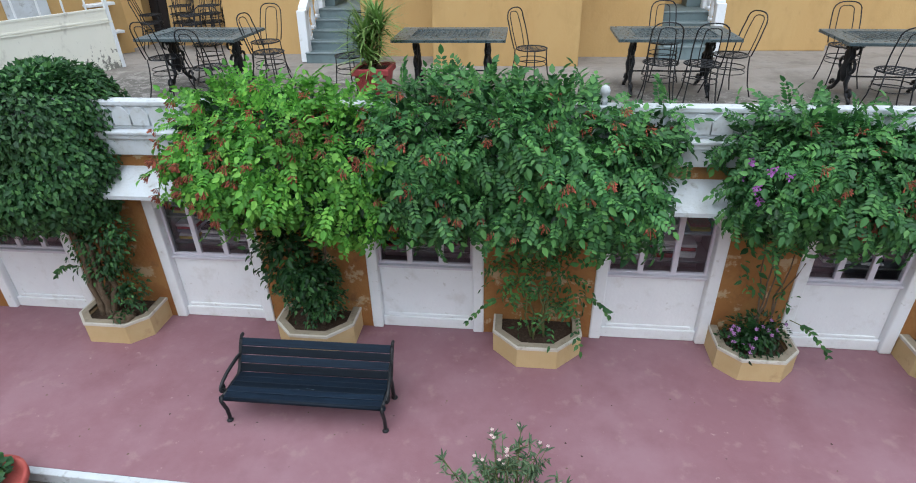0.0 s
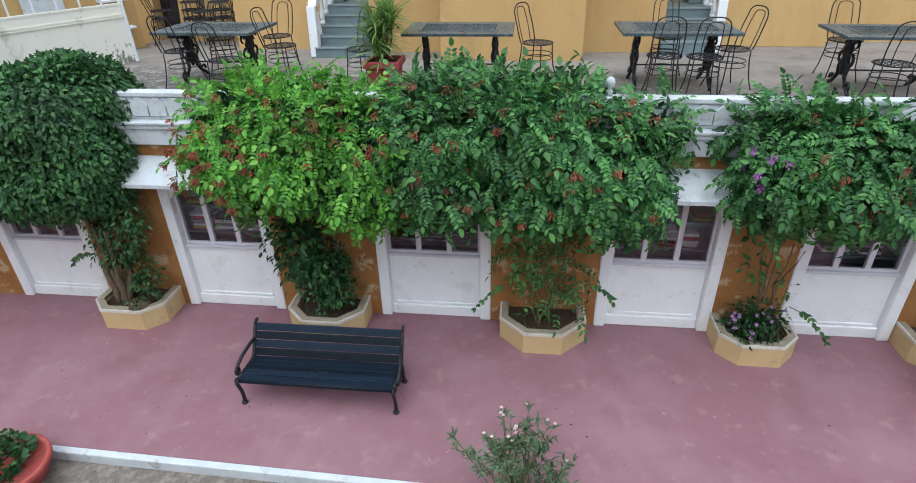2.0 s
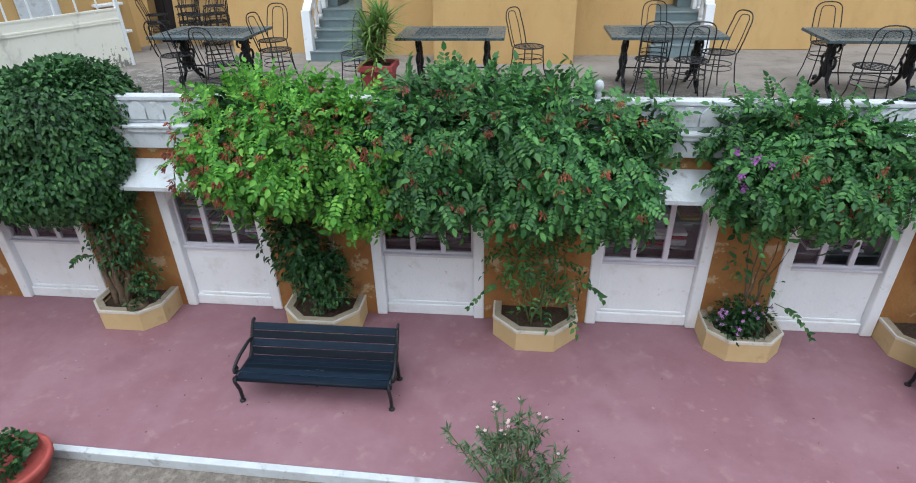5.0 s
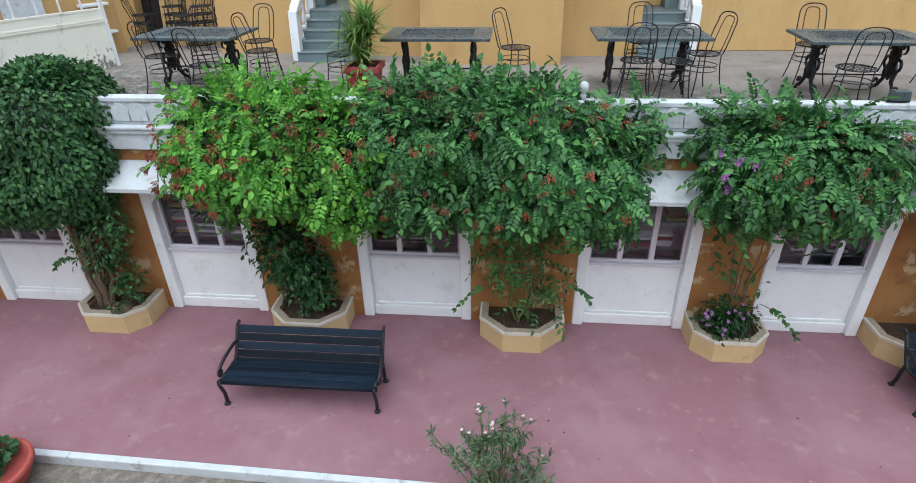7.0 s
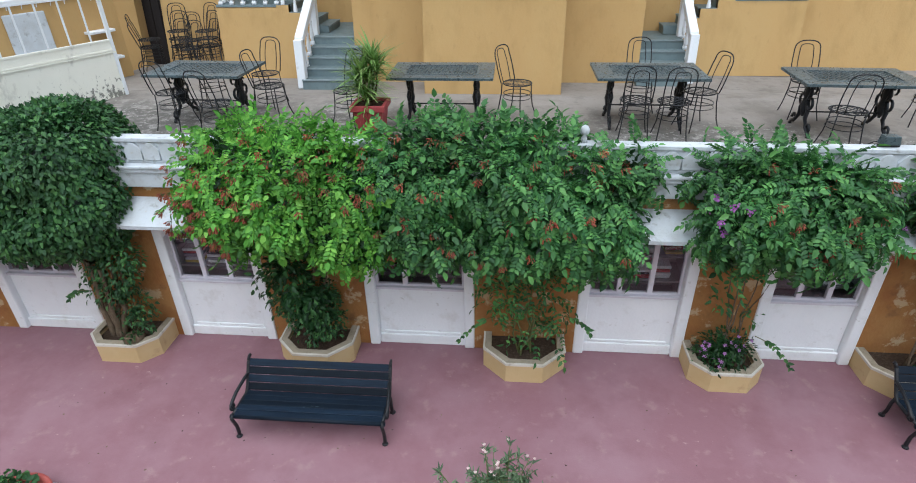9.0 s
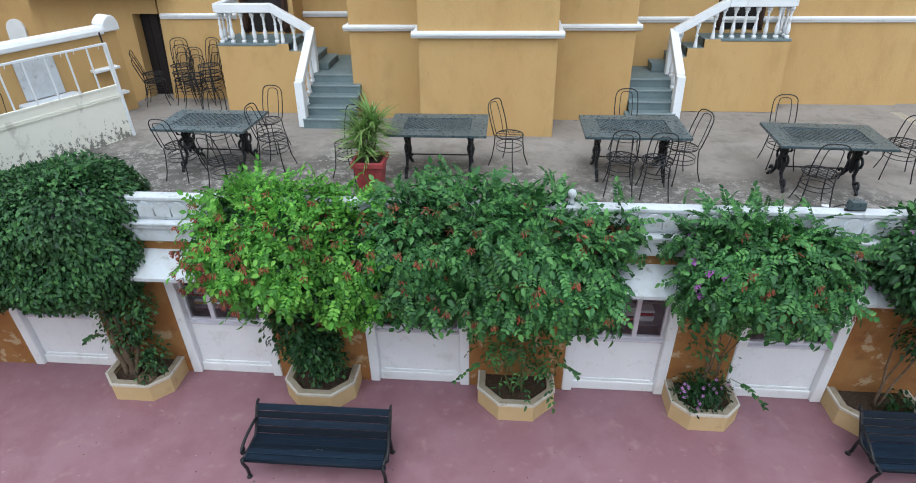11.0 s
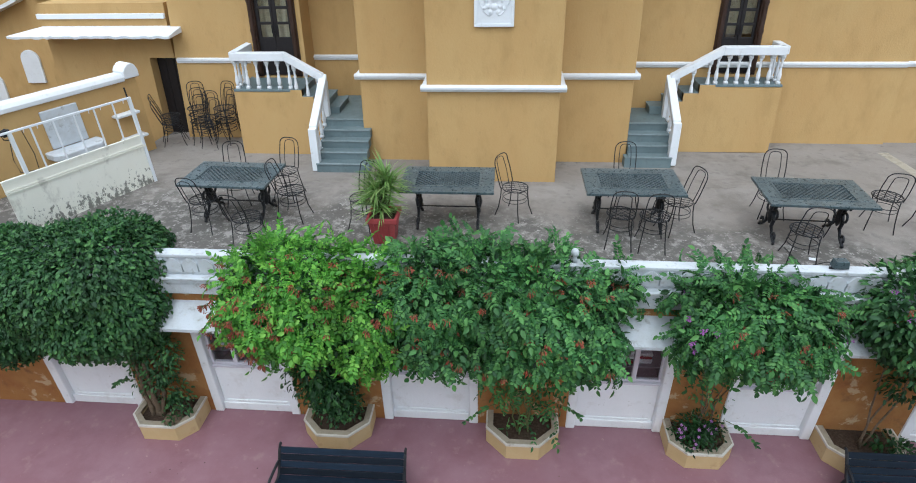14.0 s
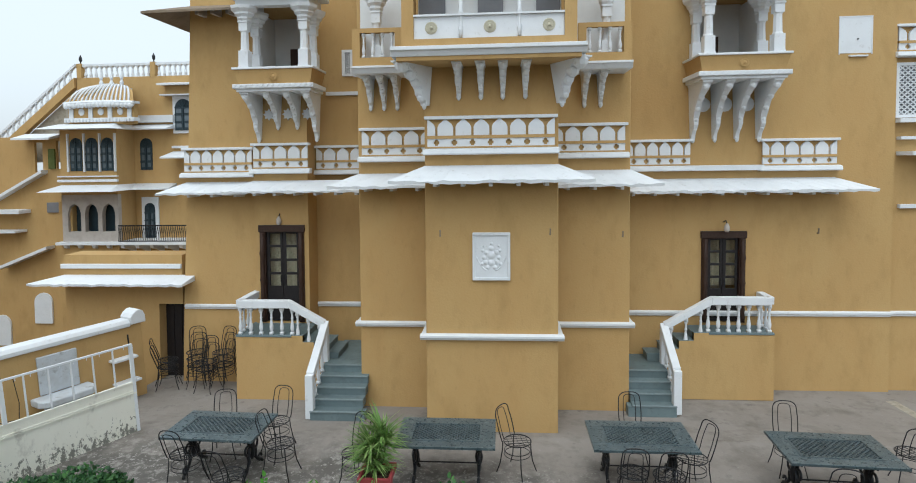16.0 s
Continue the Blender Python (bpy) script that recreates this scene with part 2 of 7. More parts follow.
edge_stain(CONCRETE)
RIM_CEMENT = surface("soiled_brown_cement", (0.29, 0.245, 0.18), [((0.38, 0.34, 0.27), 6.0, 0.45, 0.7, 0.6), ((0.15, 0.12, 0.085), 9.0, 0.52, 0.7, 0.6)], 0.9, 0.35, 50)
PLANTER_RIM = surface("chipped_cream_paint", (0.56, 0.53, 0.47), [((0.46, 0.41, 0.31), 4.0, 0.45, 0.66, 0.6), ((0.30, 0.25, 0.17), 9.0, 0.56, 0.70, 0.6)], 0.85, 0.3, 40)
BENCH_WORN = surface("scuffed_blue_paint", (0.045, 0.07, 0.085), [((0.012, 0.022, 0.035), 22.0, 0.45, 0.6, 0.8)], 0.6, 0.2, 60)
PANE = surface("dusty_window_pane", (0.085, 0.115, 0.135), [((0.14, 0.17, 0.19), 3.0, 0.4, 0.7, 0.6)], 0.22, 0.03, 20, spec=0.6)
SHOP = surface("grey_shop_plaster", (0.46, 0.465, 0.49), [((0.34, 0.345, 0.37), 2.0, 0.45, 0.7, 0.6)], 0.9, 0.1, 30)
STONE = surface("pale_carved_stone", (0.46, 0.42, 0.38), [((0.34, 0.30, 0.27), 5.0, 0.45, 0.7, 0.6)], 0.85, 0.3, 50)
CEMENT = surface("bare_grey_cement", (0.34, 0.305, 0.24), [((0.44, 0.41, 0.35), 6.0, 0.45, 0.7, 0.6), ((0.14, 0.12, 0.09), 9.0, 0.52, 0.7, 0.6)], 0.9, 0.35, 50)
BROWN_STONE = surface("weathered_brown_stone", (0.22, 0.17, 0.12), [((0.32, 0.27, 0.21), 3.0, 0.45, 0.7, 0.6), ((0.12, 0.09, 0.06), 6.0, 0.52, 0.7, 0.6)], 0.9, 0.35, 50)
BEIGE_CLOTH = surface("cream_cloth", (0.64, 0.59, 0.42), [((0.22, 0.19, 0.13), 7.0, 0.52, 0.68, 0.6)], 0.9, 0.2, 60)
CREAM_STONE = surface("cream_rosette_stone", (0.55, 0.52, 0.40), [((0.42, 0.40, 0.30), 12.0, 0.45, 0.7, 0.6)], 0.85, 0.3, 50)
GREEN_SHUTTER = surface("olive_green_paint", (0.10, 0.13, 0.035), [((0.15, 0.18, 0.06), 8.0, 0.45, 0.7, 0.6)], 0.6, 0.1, 50)
DEEP_BLUE = surface("dark_blue_green_paint", (0.018, 0.035, 0.045), [((0.03, 0.055, 0.07), 6.0, 0.45, 0.7, 0.6)], 0.5, 0.1, 50)
# grey for shelves and a lamp, and for shade painted into openings
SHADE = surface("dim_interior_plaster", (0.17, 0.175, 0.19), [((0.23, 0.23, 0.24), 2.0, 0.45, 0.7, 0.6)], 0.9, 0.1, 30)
PALE_ROOM = surface("grey_white_room_plaster", (0.68, 0.69, 0.69), [((0.58, 0.59, 0.59), 2.0, 0.45, 0.7, 0.6)], 0.9, 0.1, 30)
PURPLE = leaf_material("purple_bract", (0.40, 0.12, 0.46), (0.48, 0.18, 0.55), (0.34, 0.09, 0.40), 0.6, 0.35)
LILAC = leaf_material("lilac_petal", (0.42, 0.18, 0.48), (0.50, 0.26, 0.55), (0.36, 0.13, 0.42), 0.6, 0.3)
ORANGE = leaf_material("orange_red_trumpet", (0.24, 0.05, 0.028), (0.35, 0.10, 0.05), (0.14, 0.03, 0.022), 0.65, 0.2)
PALE_PINK = leaf_material("pale_pink_petal", (0.75, 0.52, 0.52), (0.80, 0.66, 0.62), (0.70, 0.45, 0.48), 0.6, 0.3)
LEAF_HEDGE = leaf_material("hedge_leaf", (0.022, 0.066, 0.026), (0.042, 0.118, 0.038), (0.095, 0.225, 0.062), 0.55, 0.28)
LEAF_BRIGHT = leaf_material("bright_vine_leaf", (0.055, 0.18, 0.024), (0.105, 0.31, 0.038), (0.22, 0.47, 0.07), 0.52, 0.35)
LEAF_DEEP = leaf_material("deep_vine_leaf", (0.024, 0.087, 0.028), (0.057, 0.172, 0.046), (0.126, 0.30, 0.077), 0.52, 0.3)
# leaf colour of dark shrubs, and painted shade inside the vine crowns
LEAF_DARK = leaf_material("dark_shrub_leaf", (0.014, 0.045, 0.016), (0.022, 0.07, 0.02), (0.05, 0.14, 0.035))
LEAF_OLEANDER = leaf_material("oleander_leaf", (0.062, 0.112, 0.058), (0.10, 0.17, 0.082), (0.18, 0.26, 0.14))
LEAF_DRACAENA = leaf_material("strap_leaf", (0.10, 0.20, 0.045), (0.17, 0.30, 0.075), (0.33, 0.43, 0.16))


def glass_material(name, tint, rough=0.04):
    m, nodes, links, p = mat_base(name)
    p.inputs["Base Color"].default_value = (*tint, 1)
    p.inputs["Transmission Weight"].default_value = 1.0
    p.inputs["Roughness"].default_value = rough
    p.inputs["IOR"].default_value = 1.45
    return m


GLASS = glass_material("window_glass", (0.9, 0.93, 0.95))

# ---- mesh helpers ----
class G:
    """Collects vertices and faces of one mesh."""

    def __init__(self):
        self.v, self.f = [], []

    def add(self, v, f):
        o = len(self.v)
        self.v += [tuple(p) for p in v]
        self.f += [tuple(i + o for i in q) for q in f]
        return self

    def box(self, x0, x1, y0, y1, z0, z1):
        return self.add([(x, y, z) for x in (x0, x1) for y in (y0, y1) for z in (z0, z1)],
                        [(0, 1, 3, 2), (4, 6, 7, 5), (0, 4, 5, 1), (2, 3, 7, 6), (0, 2, 6, 4), (1, 5, 7, 3)])

    def prism(self, pts, a, b, axis="y"):
        """A polygon of 2D points, swept from a to b along an axis (x: points are y, z; y: x, z; z: x, y)."""
        put = {"x": lambda p, t: (t, p[0], p[1]), "y": lambda p, t: (p[0], t, p[1]), "z": lambda p, t: (p[0], p[1], t)}[axis]
        n = len(pts)
        v = [put(p, a) for p in pts] + [put(p, b) for p in pts]
        f = [tuple(range(n))[::-1], tuple(range(n, 2 * n))] + [(i, (i + 1) % n, n + (i + 1) % n, n + i) for i in range(n)]
        return self.add(v, f)

    def lathe(self, prof, cx=0, cy=0, cz=0, seg=14, axis="z", caps=True):
        v, f = [], []
        for r, h in prof:
            for k in range(seg):
                a = 2 * math.pi * k / seg
                c, s = r * math.cos(a), r * math.sin(a)
                v.append((cx + c, cy + s, cz + h) if axis == "z" else (cx + c, cy + h, cz + s))
        for i in range(len(prof) - 1):
            for k in range(seg):
                k2 = (k + 1) % seg
                f.append((i * seg + k, i * seg + k2, (i + 1) * seg + k2, (i + 1) * seg + k))
        if caps:
            f += [tuple(range(seg))[::-1], tuple(range((len(prof) - 1) * seg, len(prof) * seg))]
        return self.add(v, f)

    def tube(self, pts, r, seg=7, r2=None, closed=False):
        pts = [Vector(p) for p in pts]
        n, v, f = len(pts), [], []
        for i, p in enumerate(pts):
            if closed:
                d = pts[(i + 1) % n] - pts[i - 1]
            else:
                d = pts[min(i + 1, n - 1)] - pts[max(i - 1, 0)]
            d.normalize()
            u = d.cross(Vector((0.13, 0.21, 0.97)) if abs(d.z) < 0.9 else Vector((0.97, 0.1, 0.2))).normalized()
            w = d.cross(u)
            rr = r if r2 is None else r + (r2 - r) * i / (n - 1)
            for k in range(seg):
                a = 2 * math.pi * k / seg
                v.append(p + u * math.cos(a) * rr + w * math.sin(a) * rr)
        for i in range(n if closed else n - 1):
            j = (i + 1) % n
            for k in range(seg):
                k2 = (k + 1) % seg
                f.append((i * seg + k, i * seg + k2, j * seg + k2, j * seg + k))
        if not closed:
            f += [tuple(range(seg))[::-1], tuple(range((n - 1) * seg, n * seg))]
        return self.add(v, f)


def link_mesh(name, g, material, smooth=False, bevel=0.0):
    me = bpy.data.meshes.new(name)
    me.from_pydata(g.v, [], g.f)
    me.materials.append(material)
    if smooth:
        me.polygons.foreach_set("use_smooth", [True] * len(me.polygons))
    me.update()
    ob = new(name, me)
    if bevel:
        b = ob.modifiers.new("bevel", "BEVEL")
        b.width, b.segments, b.limit_method, b.angle_limit = bevel, 2, "ANGLE", radians(40)
    return ob


def part(name, g, material, parent=None, label="", smooth=False, bevel=0.0):
    ob = link_mesh(name, g, material, smooth, bevel)
    if parent is not None:
        ob.parent = parent
    if label:
        ob["label"] = label
    return ob


def thing(name, label, category, at=(0, 0, 0), turn=0, group="", kind=""):
    e = new(name)
    e.empty_display_size = 0.1
    e.matrix_basis = pose(*at, 0, 0, turn)
    return tagged(e, label, category, group, kind)


def setting(name, g, material, label, category, bevel=0.0):
    return tagged(link_mesh(name, g, material, False, bevel), label, category, "", "structure")


def again(ob, parent, m):
    """One more piece on the same mesh."""
    o = bpy.data.objects.new(ob.name.split(".")[0], ob.data)
    scene.collection.objects.link(o)
    o.parent, o.matrix_basis = parent, m
    return o


def walled(g, x0, x1, z0, z1, y0, y1, holes):
    """A wall slab with rectangular openings (x0, x1, z0, z1)."""
    xs = sorted({x0, x1, *[h[0] for h in holes], *[h[1] for h in holes]})
    for a, b in zip(xs, xs[1:]):
        col = sorted([h for h in holes if h[0] <= a + 1e-6 and h[1] >= b - 1e-6], key=lambda h: h[2])
        z = z0
        for h in col:
            if h[2] > z + 1e-6:
                g.box(a, b, y0, y1, z, h[2])
            z = h[3]
        if z < z1 - 1e-6:
            g.box(a, b, y0, y1, z, z1)
    return g


def arch_fill(g, x0, x1, z_spring, z_top, y0, y1, cusps=0, n=14):
    """Fills the corners above an arch inside an opening whose head is at z_top."""
    xc, rx, h = (x0 + x1) / 2, (x1 - x0) / 2, z_top - z_spring
    pts = []
    for i in range(n + 1):
        a = math.pi - math.pi * i / n
        k = 1 - (0.07 * abs(math.sin(cusps * a)) if cusps else 0)
        pts.append((xc + rx * math.cos(a) * k, z_spring + h * 0.94 * math.sin(a) * k))
    for (ax, az), (bx, bz) in zip(pts, pts[1:]):
        g.add([(ax, y0, az), (bx, y0, bz), (bx, y0, z_top), (ax, y0, z_top), (ax, y1, az), (bx, y1, bz), (bx, y1, z_top), (ax, y1, z_top)],
              [(0, 1, 2, 3), (7, 6, 5, 4), (0, 4, 5, 1)])
    return g

# ---- ground and lower court ----
T = 2.87          # level of the upper terrace
WALL_Y = 5.8      # face of the lower shopfront wall
setting("ground", G().add([(-90, -80, -0.12), (90, -80, -0.12), (90, 90, -0.12), (-90, 90, -0.12)], [(0, 1, 2, 3)]), GRAVEL, "grey-brown gravel ground beyond the court", "ground")
def kerb_y(x):
    return 3.095 - 0.019 * x


setting("floor", G().prism([(-14, kerb_y(-14)), (14, kerb_y(14)), (14, 6.0), (-14, 6.0)], -0.5, 0.0, "z"), RED_FLOOR, "red oxide cement floor with scuffs and pale patches", "floor")
setting("kerb", G().prism([(-14, kerb_y(-14) - 0.085), (14, kerb_y(14) - 0.085), (14, kerb_y(14) - 0.002), (-14, kerb_y(-14) - 0.002)], -0.5, 0.006, "z"), WHITE_OLD, "white painted kerb along the red floor", "kerb", 0.012)

DOORS = [(-6.85, -5.43), (-4.17, -2.74), (-1.29, 0.21), (1.64, 3.11), (3.98, 5.36), (6.65, 8.05)]
DOOR_H = 2.02
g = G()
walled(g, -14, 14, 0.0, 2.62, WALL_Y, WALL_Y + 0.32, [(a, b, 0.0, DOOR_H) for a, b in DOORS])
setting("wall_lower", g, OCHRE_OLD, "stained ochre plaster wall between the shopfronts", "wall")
# terrace slab with its edge mouldings
FALL = [(5.925, T), (8.7, T), (9.4, T - 0.10), (10.2, T - 0.14), (10.8, T - 0.17), (11.4, T - 0.19), (16.0, T - 0.20)]


def terrace_z(y):
    """The screed falls gently towards the foot of the palace."""
    return float(np.interp(y, [a for a, b in FALL], [b for a, b in FALL]))


setting("terrace_slab", G().prism([(5.925, 2.62)] + FALL + [(16.0, 2.62)], -7.36, 14, "x").box(-10.2, -7.361, 5.925, 9.6, 2.62, T), CONCRETE, "stained grey-brown screed floor of the upper terrace", "terrace")
g = G()
g.box(-14, 14, 5.72, 5.799, 2.49, 2.76).box(-14, 14, 5.665, 5.923, 2.76, 2.80).box(-14, 14, 5.80, 5.923, 2.62, 2.76).box(-14, 14, 5.69, 5.719, 2.70, 2.759)
setting("cornice", g, WHITE_OLD, "weathered white plaster cornice under the parapet", "cornice", 0.012)
g = G()
g.prism([(5.80, 2.32), (5.80, 2.21), (5.43, 2.03), (5.40, 2.04), (5.40, 2.09)], -14, 14, "x")
setting("chajja", g, WHITE_OLD, "white sloping plaster sunshade over the shopfronts", "sunshade")
g = G()
g.box(-14, 14, 5.80, 5.92, 2.80, 3.08).box(-14, 14, 5.77, 5.94, 3.08, 3.135).box(-14, 14, 5.78, 5.80, 2.80, 2.84)
parapet = setting("parapet", g, WHITE_OLD, "low white parapet with petal relief, flaking", "parapet", 0.012)
petal = G().prism([(-0.105, 0), (0.105, 0), (0.11, 0.13), (0.08, 0.17), (0.03, 0.22), (-0.03, 0.22), (-0.08, 0.17), (-0.11, 0.13)], -0.032, 0.012, "y")
first = part("petal", petal, WHITE_OLD, parapet)
first.matrix_basis = pose(-9.0, 5.79, 2.85)
for i in range(1, 80):
    again(first, parapet, pose(-9.0 + 0.235 * i, 5.79, 2.85))
post = link_mesh("finial", G().lathe([(0.035, 0), (0.035, 0.06), (0.02, 0.08), (0.05, 0.11), (0.055, 0.15), (0.04, 0.19), (0.01, 0.21)], 1.51, 5.86, 3.135), WHITE_OLD, True)
tagged(post, "small white plaster ball finial on the parapet", "finial")

# ---- shopfronts ----
def shopfront(a, b):
    w = b - a
    d = thing("door_front", "white panelled shopfront with three glazed lights", "shopfront", (a, WALL_Y, 0), kind="structure")
    jamb = G()
    # splayed surround, standing a little proud of the plaster
    for x0, x1 in ((-0.015, 0.13), (w - 0.13, w + 0.015)):
        jamb.box(x0, x1, -0.025, 0.20, 0.0, DOOR_H)
    jamb.box(0.13, w - 0.13, -0.025, 0.20, 1.90, DOOR_H)
    c = 0.20
    jamb.prism([(0.13, 1.90), (0.13, 1.90 - c), (0.13 + c * 0.8, 1.90)], -0.022, 0.19, "y")
    jamb.prism([(w - 0.13, 1.90), (w - 0.13 - c * 0.8, 1.90), (w - 0.13, 1.90 - c)], -0.022, 0.19, "y")
    part("surround", jamb, WHITE_PANEL, d, "", False, 0.018)
    pan = G().box(0.13, w - 0.13, 0.075, 0.17, 0.0, 0.95)
    pan.box(0.13, w - 0.13, 0.03, 0.076, 0.0, 0.16).box(0.19, w - 0.19, 0.05, 0.077, 0.16, 0.21)
    part("panel", pan, WHITE_PANEL, d, "", False, 0.015)
    part("sill", G().box(0.11, w - 0.11, 0.035, 0.19, 0.95, 0.985), WINDOW_FRAME, d, "", False, 0.006)
    fr = G()
    n, x0, x1, m = 3, 0.13, w - 0.13, 0.035
    fr.box(x0, x1, 0.085, 0.13, 0.985, 1.02).box(x0, x1, 0.085, 0.13, 1.87, 1.90)
    step = (x1 - x0) / n
    for i in range(n + 1):
        xm = x0 + step * i
        fr.box(max(x0, xm - m), min(x1, xm + m), 0.08, 0.135, 1.02, 1.87)
    frame_ob = part("window_frame", fr, WINDOW_FRAME, d, "lilac-white painted window frame", False, 0.006)
    for i in range(n):
        q = G().box(x0 + step * i + m - 0.005, x0 + step * (i + 1) - m + 0.005, 0.105, 0.11, 1.015, 1.875)
        o = part("pane", q, GLASS, frame_ob)
        o.visible_shadow = False
    return d


for a, b in DOORS:
    shopfront(a, b)
# dim shop behind the glass
setting("floor_shop", G().box(-14, 14, 6.001, 8.2, -0.5, 0.0), SHOP, "dim grey floor of the shop", "floor")
g = G()
g.box(-14, 14, 7.4, 7.55, 0, 2.62)
setting("wall_shop_back", g, SHOP, "dim rear wall of the shop", "wall")
setting("ceiling_shop", G().box(-14, 14, WALL_Y + 0.33, 8.0, 2.58, 2.615), SHOP, "dim ceiling of the shop", "ceiling")
CLOTH = [surface("cloth_" + n, c, [((c[0] * 0.6, c[1] * 0.6, c[2] * 0.6), 12.0, 0.45, 0.7, 0.6)], 0.9, 0.2, 60) for n, c in
         (("red", (0.30, 0.02, 0.025)), ("white", (0.62, 0.62, 0.64)), ("yellow", (0.42, 0.33, 0.06)), ("grey", (0.20, 0.20, 0.24)), ("brown", (0.12, 0.07, 0.05)), ("black", (0.02, 0.02, 0.025)))]
rnd = random.Random(5)
for k, (a, b) in enumerate(DOORS):
    y0 = 6.14
    sh = thing("shelf_unit", "grey painted display shelf with folded goods behind the shop window", "shelf", ((a + b) / 2, y0, 0), group="shop shelves")
    hw = (b - a) / 2 - 0.02
    for z in (0.62, 1.02, 1.42):
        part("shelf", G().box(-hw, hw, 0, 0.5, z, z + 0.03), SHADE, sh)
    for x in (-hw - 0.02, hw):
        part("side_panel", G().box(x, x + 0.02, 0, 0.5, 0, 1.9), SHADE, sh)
    for z in (1.05, 1.45):
        x = -hw + 0.04
        while x < hw - 0.32:
            wd, n = rnd.uniform(0.22, 0.36), rnd.randint(2, 5)
            st = thing("folded_cloth_stack", "stack of folded cloth on the shop shelf", "cloth", ((a + b) / 2 + x, y0 + 0.04, z), group="cloth stacks")
            for j in range(n):
                h = rnd.uniform(0.03, 0.05)
                part("cloth", G().box(rnd.uniform(0, 0.02), wd - rnd.uniform(0, 0.02), rnd.uniform(0, 0.03), 0.36, j * 0.05 + 0.001, j * 0.05 + h), rnd.choice(CLOTH + [CLOTH[1], CLOTH[1], CLOTH[3]]), st, "", False, 0.012)
            x += wd + rnd.uniform(0.03, 0.14)

# ---- planters ----
def planter(cx, w, s, name_label):
    h, d = 0.31, 0.66
    p = thing("planter", name_label, "planter", (cx, WALL_Y, 0), group="half-octagon planters")
    hw = w / 2
    outer = [(-hw, 0), (-hw, -d + s), (-hw + s, -d), (hw - s, -d), (hw, -d + s), (hw, 0)]
    t = 0.105
    inner = [(-hw + t, 0), (-hw + t, -d + s + 0.04), (-hw + s + 0.05, -d + t), (hw - s - 0.05, -d + t), (hw - t, -d + s + 0.04), (hw - t, 0)]
    def ring(o, i, z0, z1):
        q = G()
        n = len(o)
        for k in range(n - 1):
            a, b, c, e = o[k], o[k + 1], i[k + 1], i[k]
            q.add([(*a, z0), (*b, z0), (*c, z0), (*e, z0), (*a, z1), (*b, z1), (*c, z1), (*e, z1)], [(0, 1, 5, 4), (2, 3, 7, 6), (4, 5, 6, 7), (3, 2, 1, 0)])
        return q
    part("body", ring(outer, inner, 0, h), OCHRE_PLANTER, p)
    o2 = [(x * 1.012, y * 1.012) for x, y in outer]
    i2 = [(x * 0.968, y * 0.968) for x, y in outer]
    part("rim_band", ring(o2, i2, h - 0.03, h + 0.005), PLANTER_RIM, p, "chipped cream painted rim")
    part("rim", ring([(x * 0.967, y * 0.967) for x, y in outer], inner, h - 0.03, h + 0.004), RIM_CEMENT, p, "bare brownish cement rim")
    part("soil", G().prism([(-hw + 0.05, -0.002), (-hw + 0.05, -d + s), (-hw + s, -d + 0.06), (hw - s, -d + 0.06), (hw - 0.05, -d + s), (hw - 0.05, -0.002)], 0.02, h - 0.07, "z"), SOIL, p, "dark damp soil")
    return p


PLANTERS = [(-4.79, 1.02, 0.22), (-1.98, 1.05, 0.28), (0.925, 1.11, 0.31), (3.57, 0.93, 0.22), (5.94, 1.10, 0.27)]
for cx, w, s in PLANTERS:
    planter(cx, w, s, "ochre half-octagon plaster planter with a white rim")

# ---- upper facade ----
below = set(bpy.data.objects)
LEAN = 0.10       # slope fitted to the camera: the palace side leans back as it rises
TOWER = (-0.82, 1.47, 8.95)
BAY = (-2.28, 2.93, 10.13)
WY = 11.4
PY = WY - 0.14   # face of the left pilaster
g = G()
g.box(TOWER[0], TOWER[1], TOWER[2], 12.0, T - 0.23, 13.0)
setting("wall_tower", g, OCHRE, "projecting ochre plaster tower of the palace front", "wall", 0.02)
g = G().box(BAY[0], TOWER[0] - 0.001, BAY[2], 12.0, T - 0.23, 13.0).box(TOWER[1] + 0.001, BAY[1], BAY[2], 12.0, T - 0.23, 13.0)
setting("wall_bay", g, OCHRE, "ochre plaster bay behind the tower", "wall", 0.02)
LDOOR, RDOOR = (-4.78, -3.79, 4.08, 6.18), (4.67, 5.56, 4.10, 5.99)
g = G()
g.prism([(-6.70, T - 0.23), (-4.89, T - 0.23), (-4.89, 12.2), (-6.28, 12.2), (-6.34, 10.35), (-6.44, 7.93), (-6.63, 4.45)], WY, WY + 1.2, "y")
walled(g, -4.89, -3.69, T - 0.23, 12.2, PY, WY + 1.2, [(LDOOR[0], LDOOR[1], LDOOR[2], LDOOR[3]), (-4.78, -3.69, 9.46, 10.84)])
g.box(-3.69, BAY[0] - 0.001, WY + 0.45, WY + 1.2, T - 0.23, 12.2)
setting("wall_left", g, OCHRE, "ochre plaster palace front with a doorway", "wall")
g = G()
walled(g, BAY[1] + 0.001, 8.46, T - 0.23, 12.6, WY, WY + 1.2, [(RDOOR[0], RDOOR[1], RDOOR[2], RDOOR[3]), (4.42, 5.80, 9.50, 10.88)])
setting("wall_right", g, OCHRE, "broad ochre plaster palace front with a doorway", "wall")
g = G().box(8.461, 16, WY + 0.10, WY + 1.6, T - 0.23, 12.6)
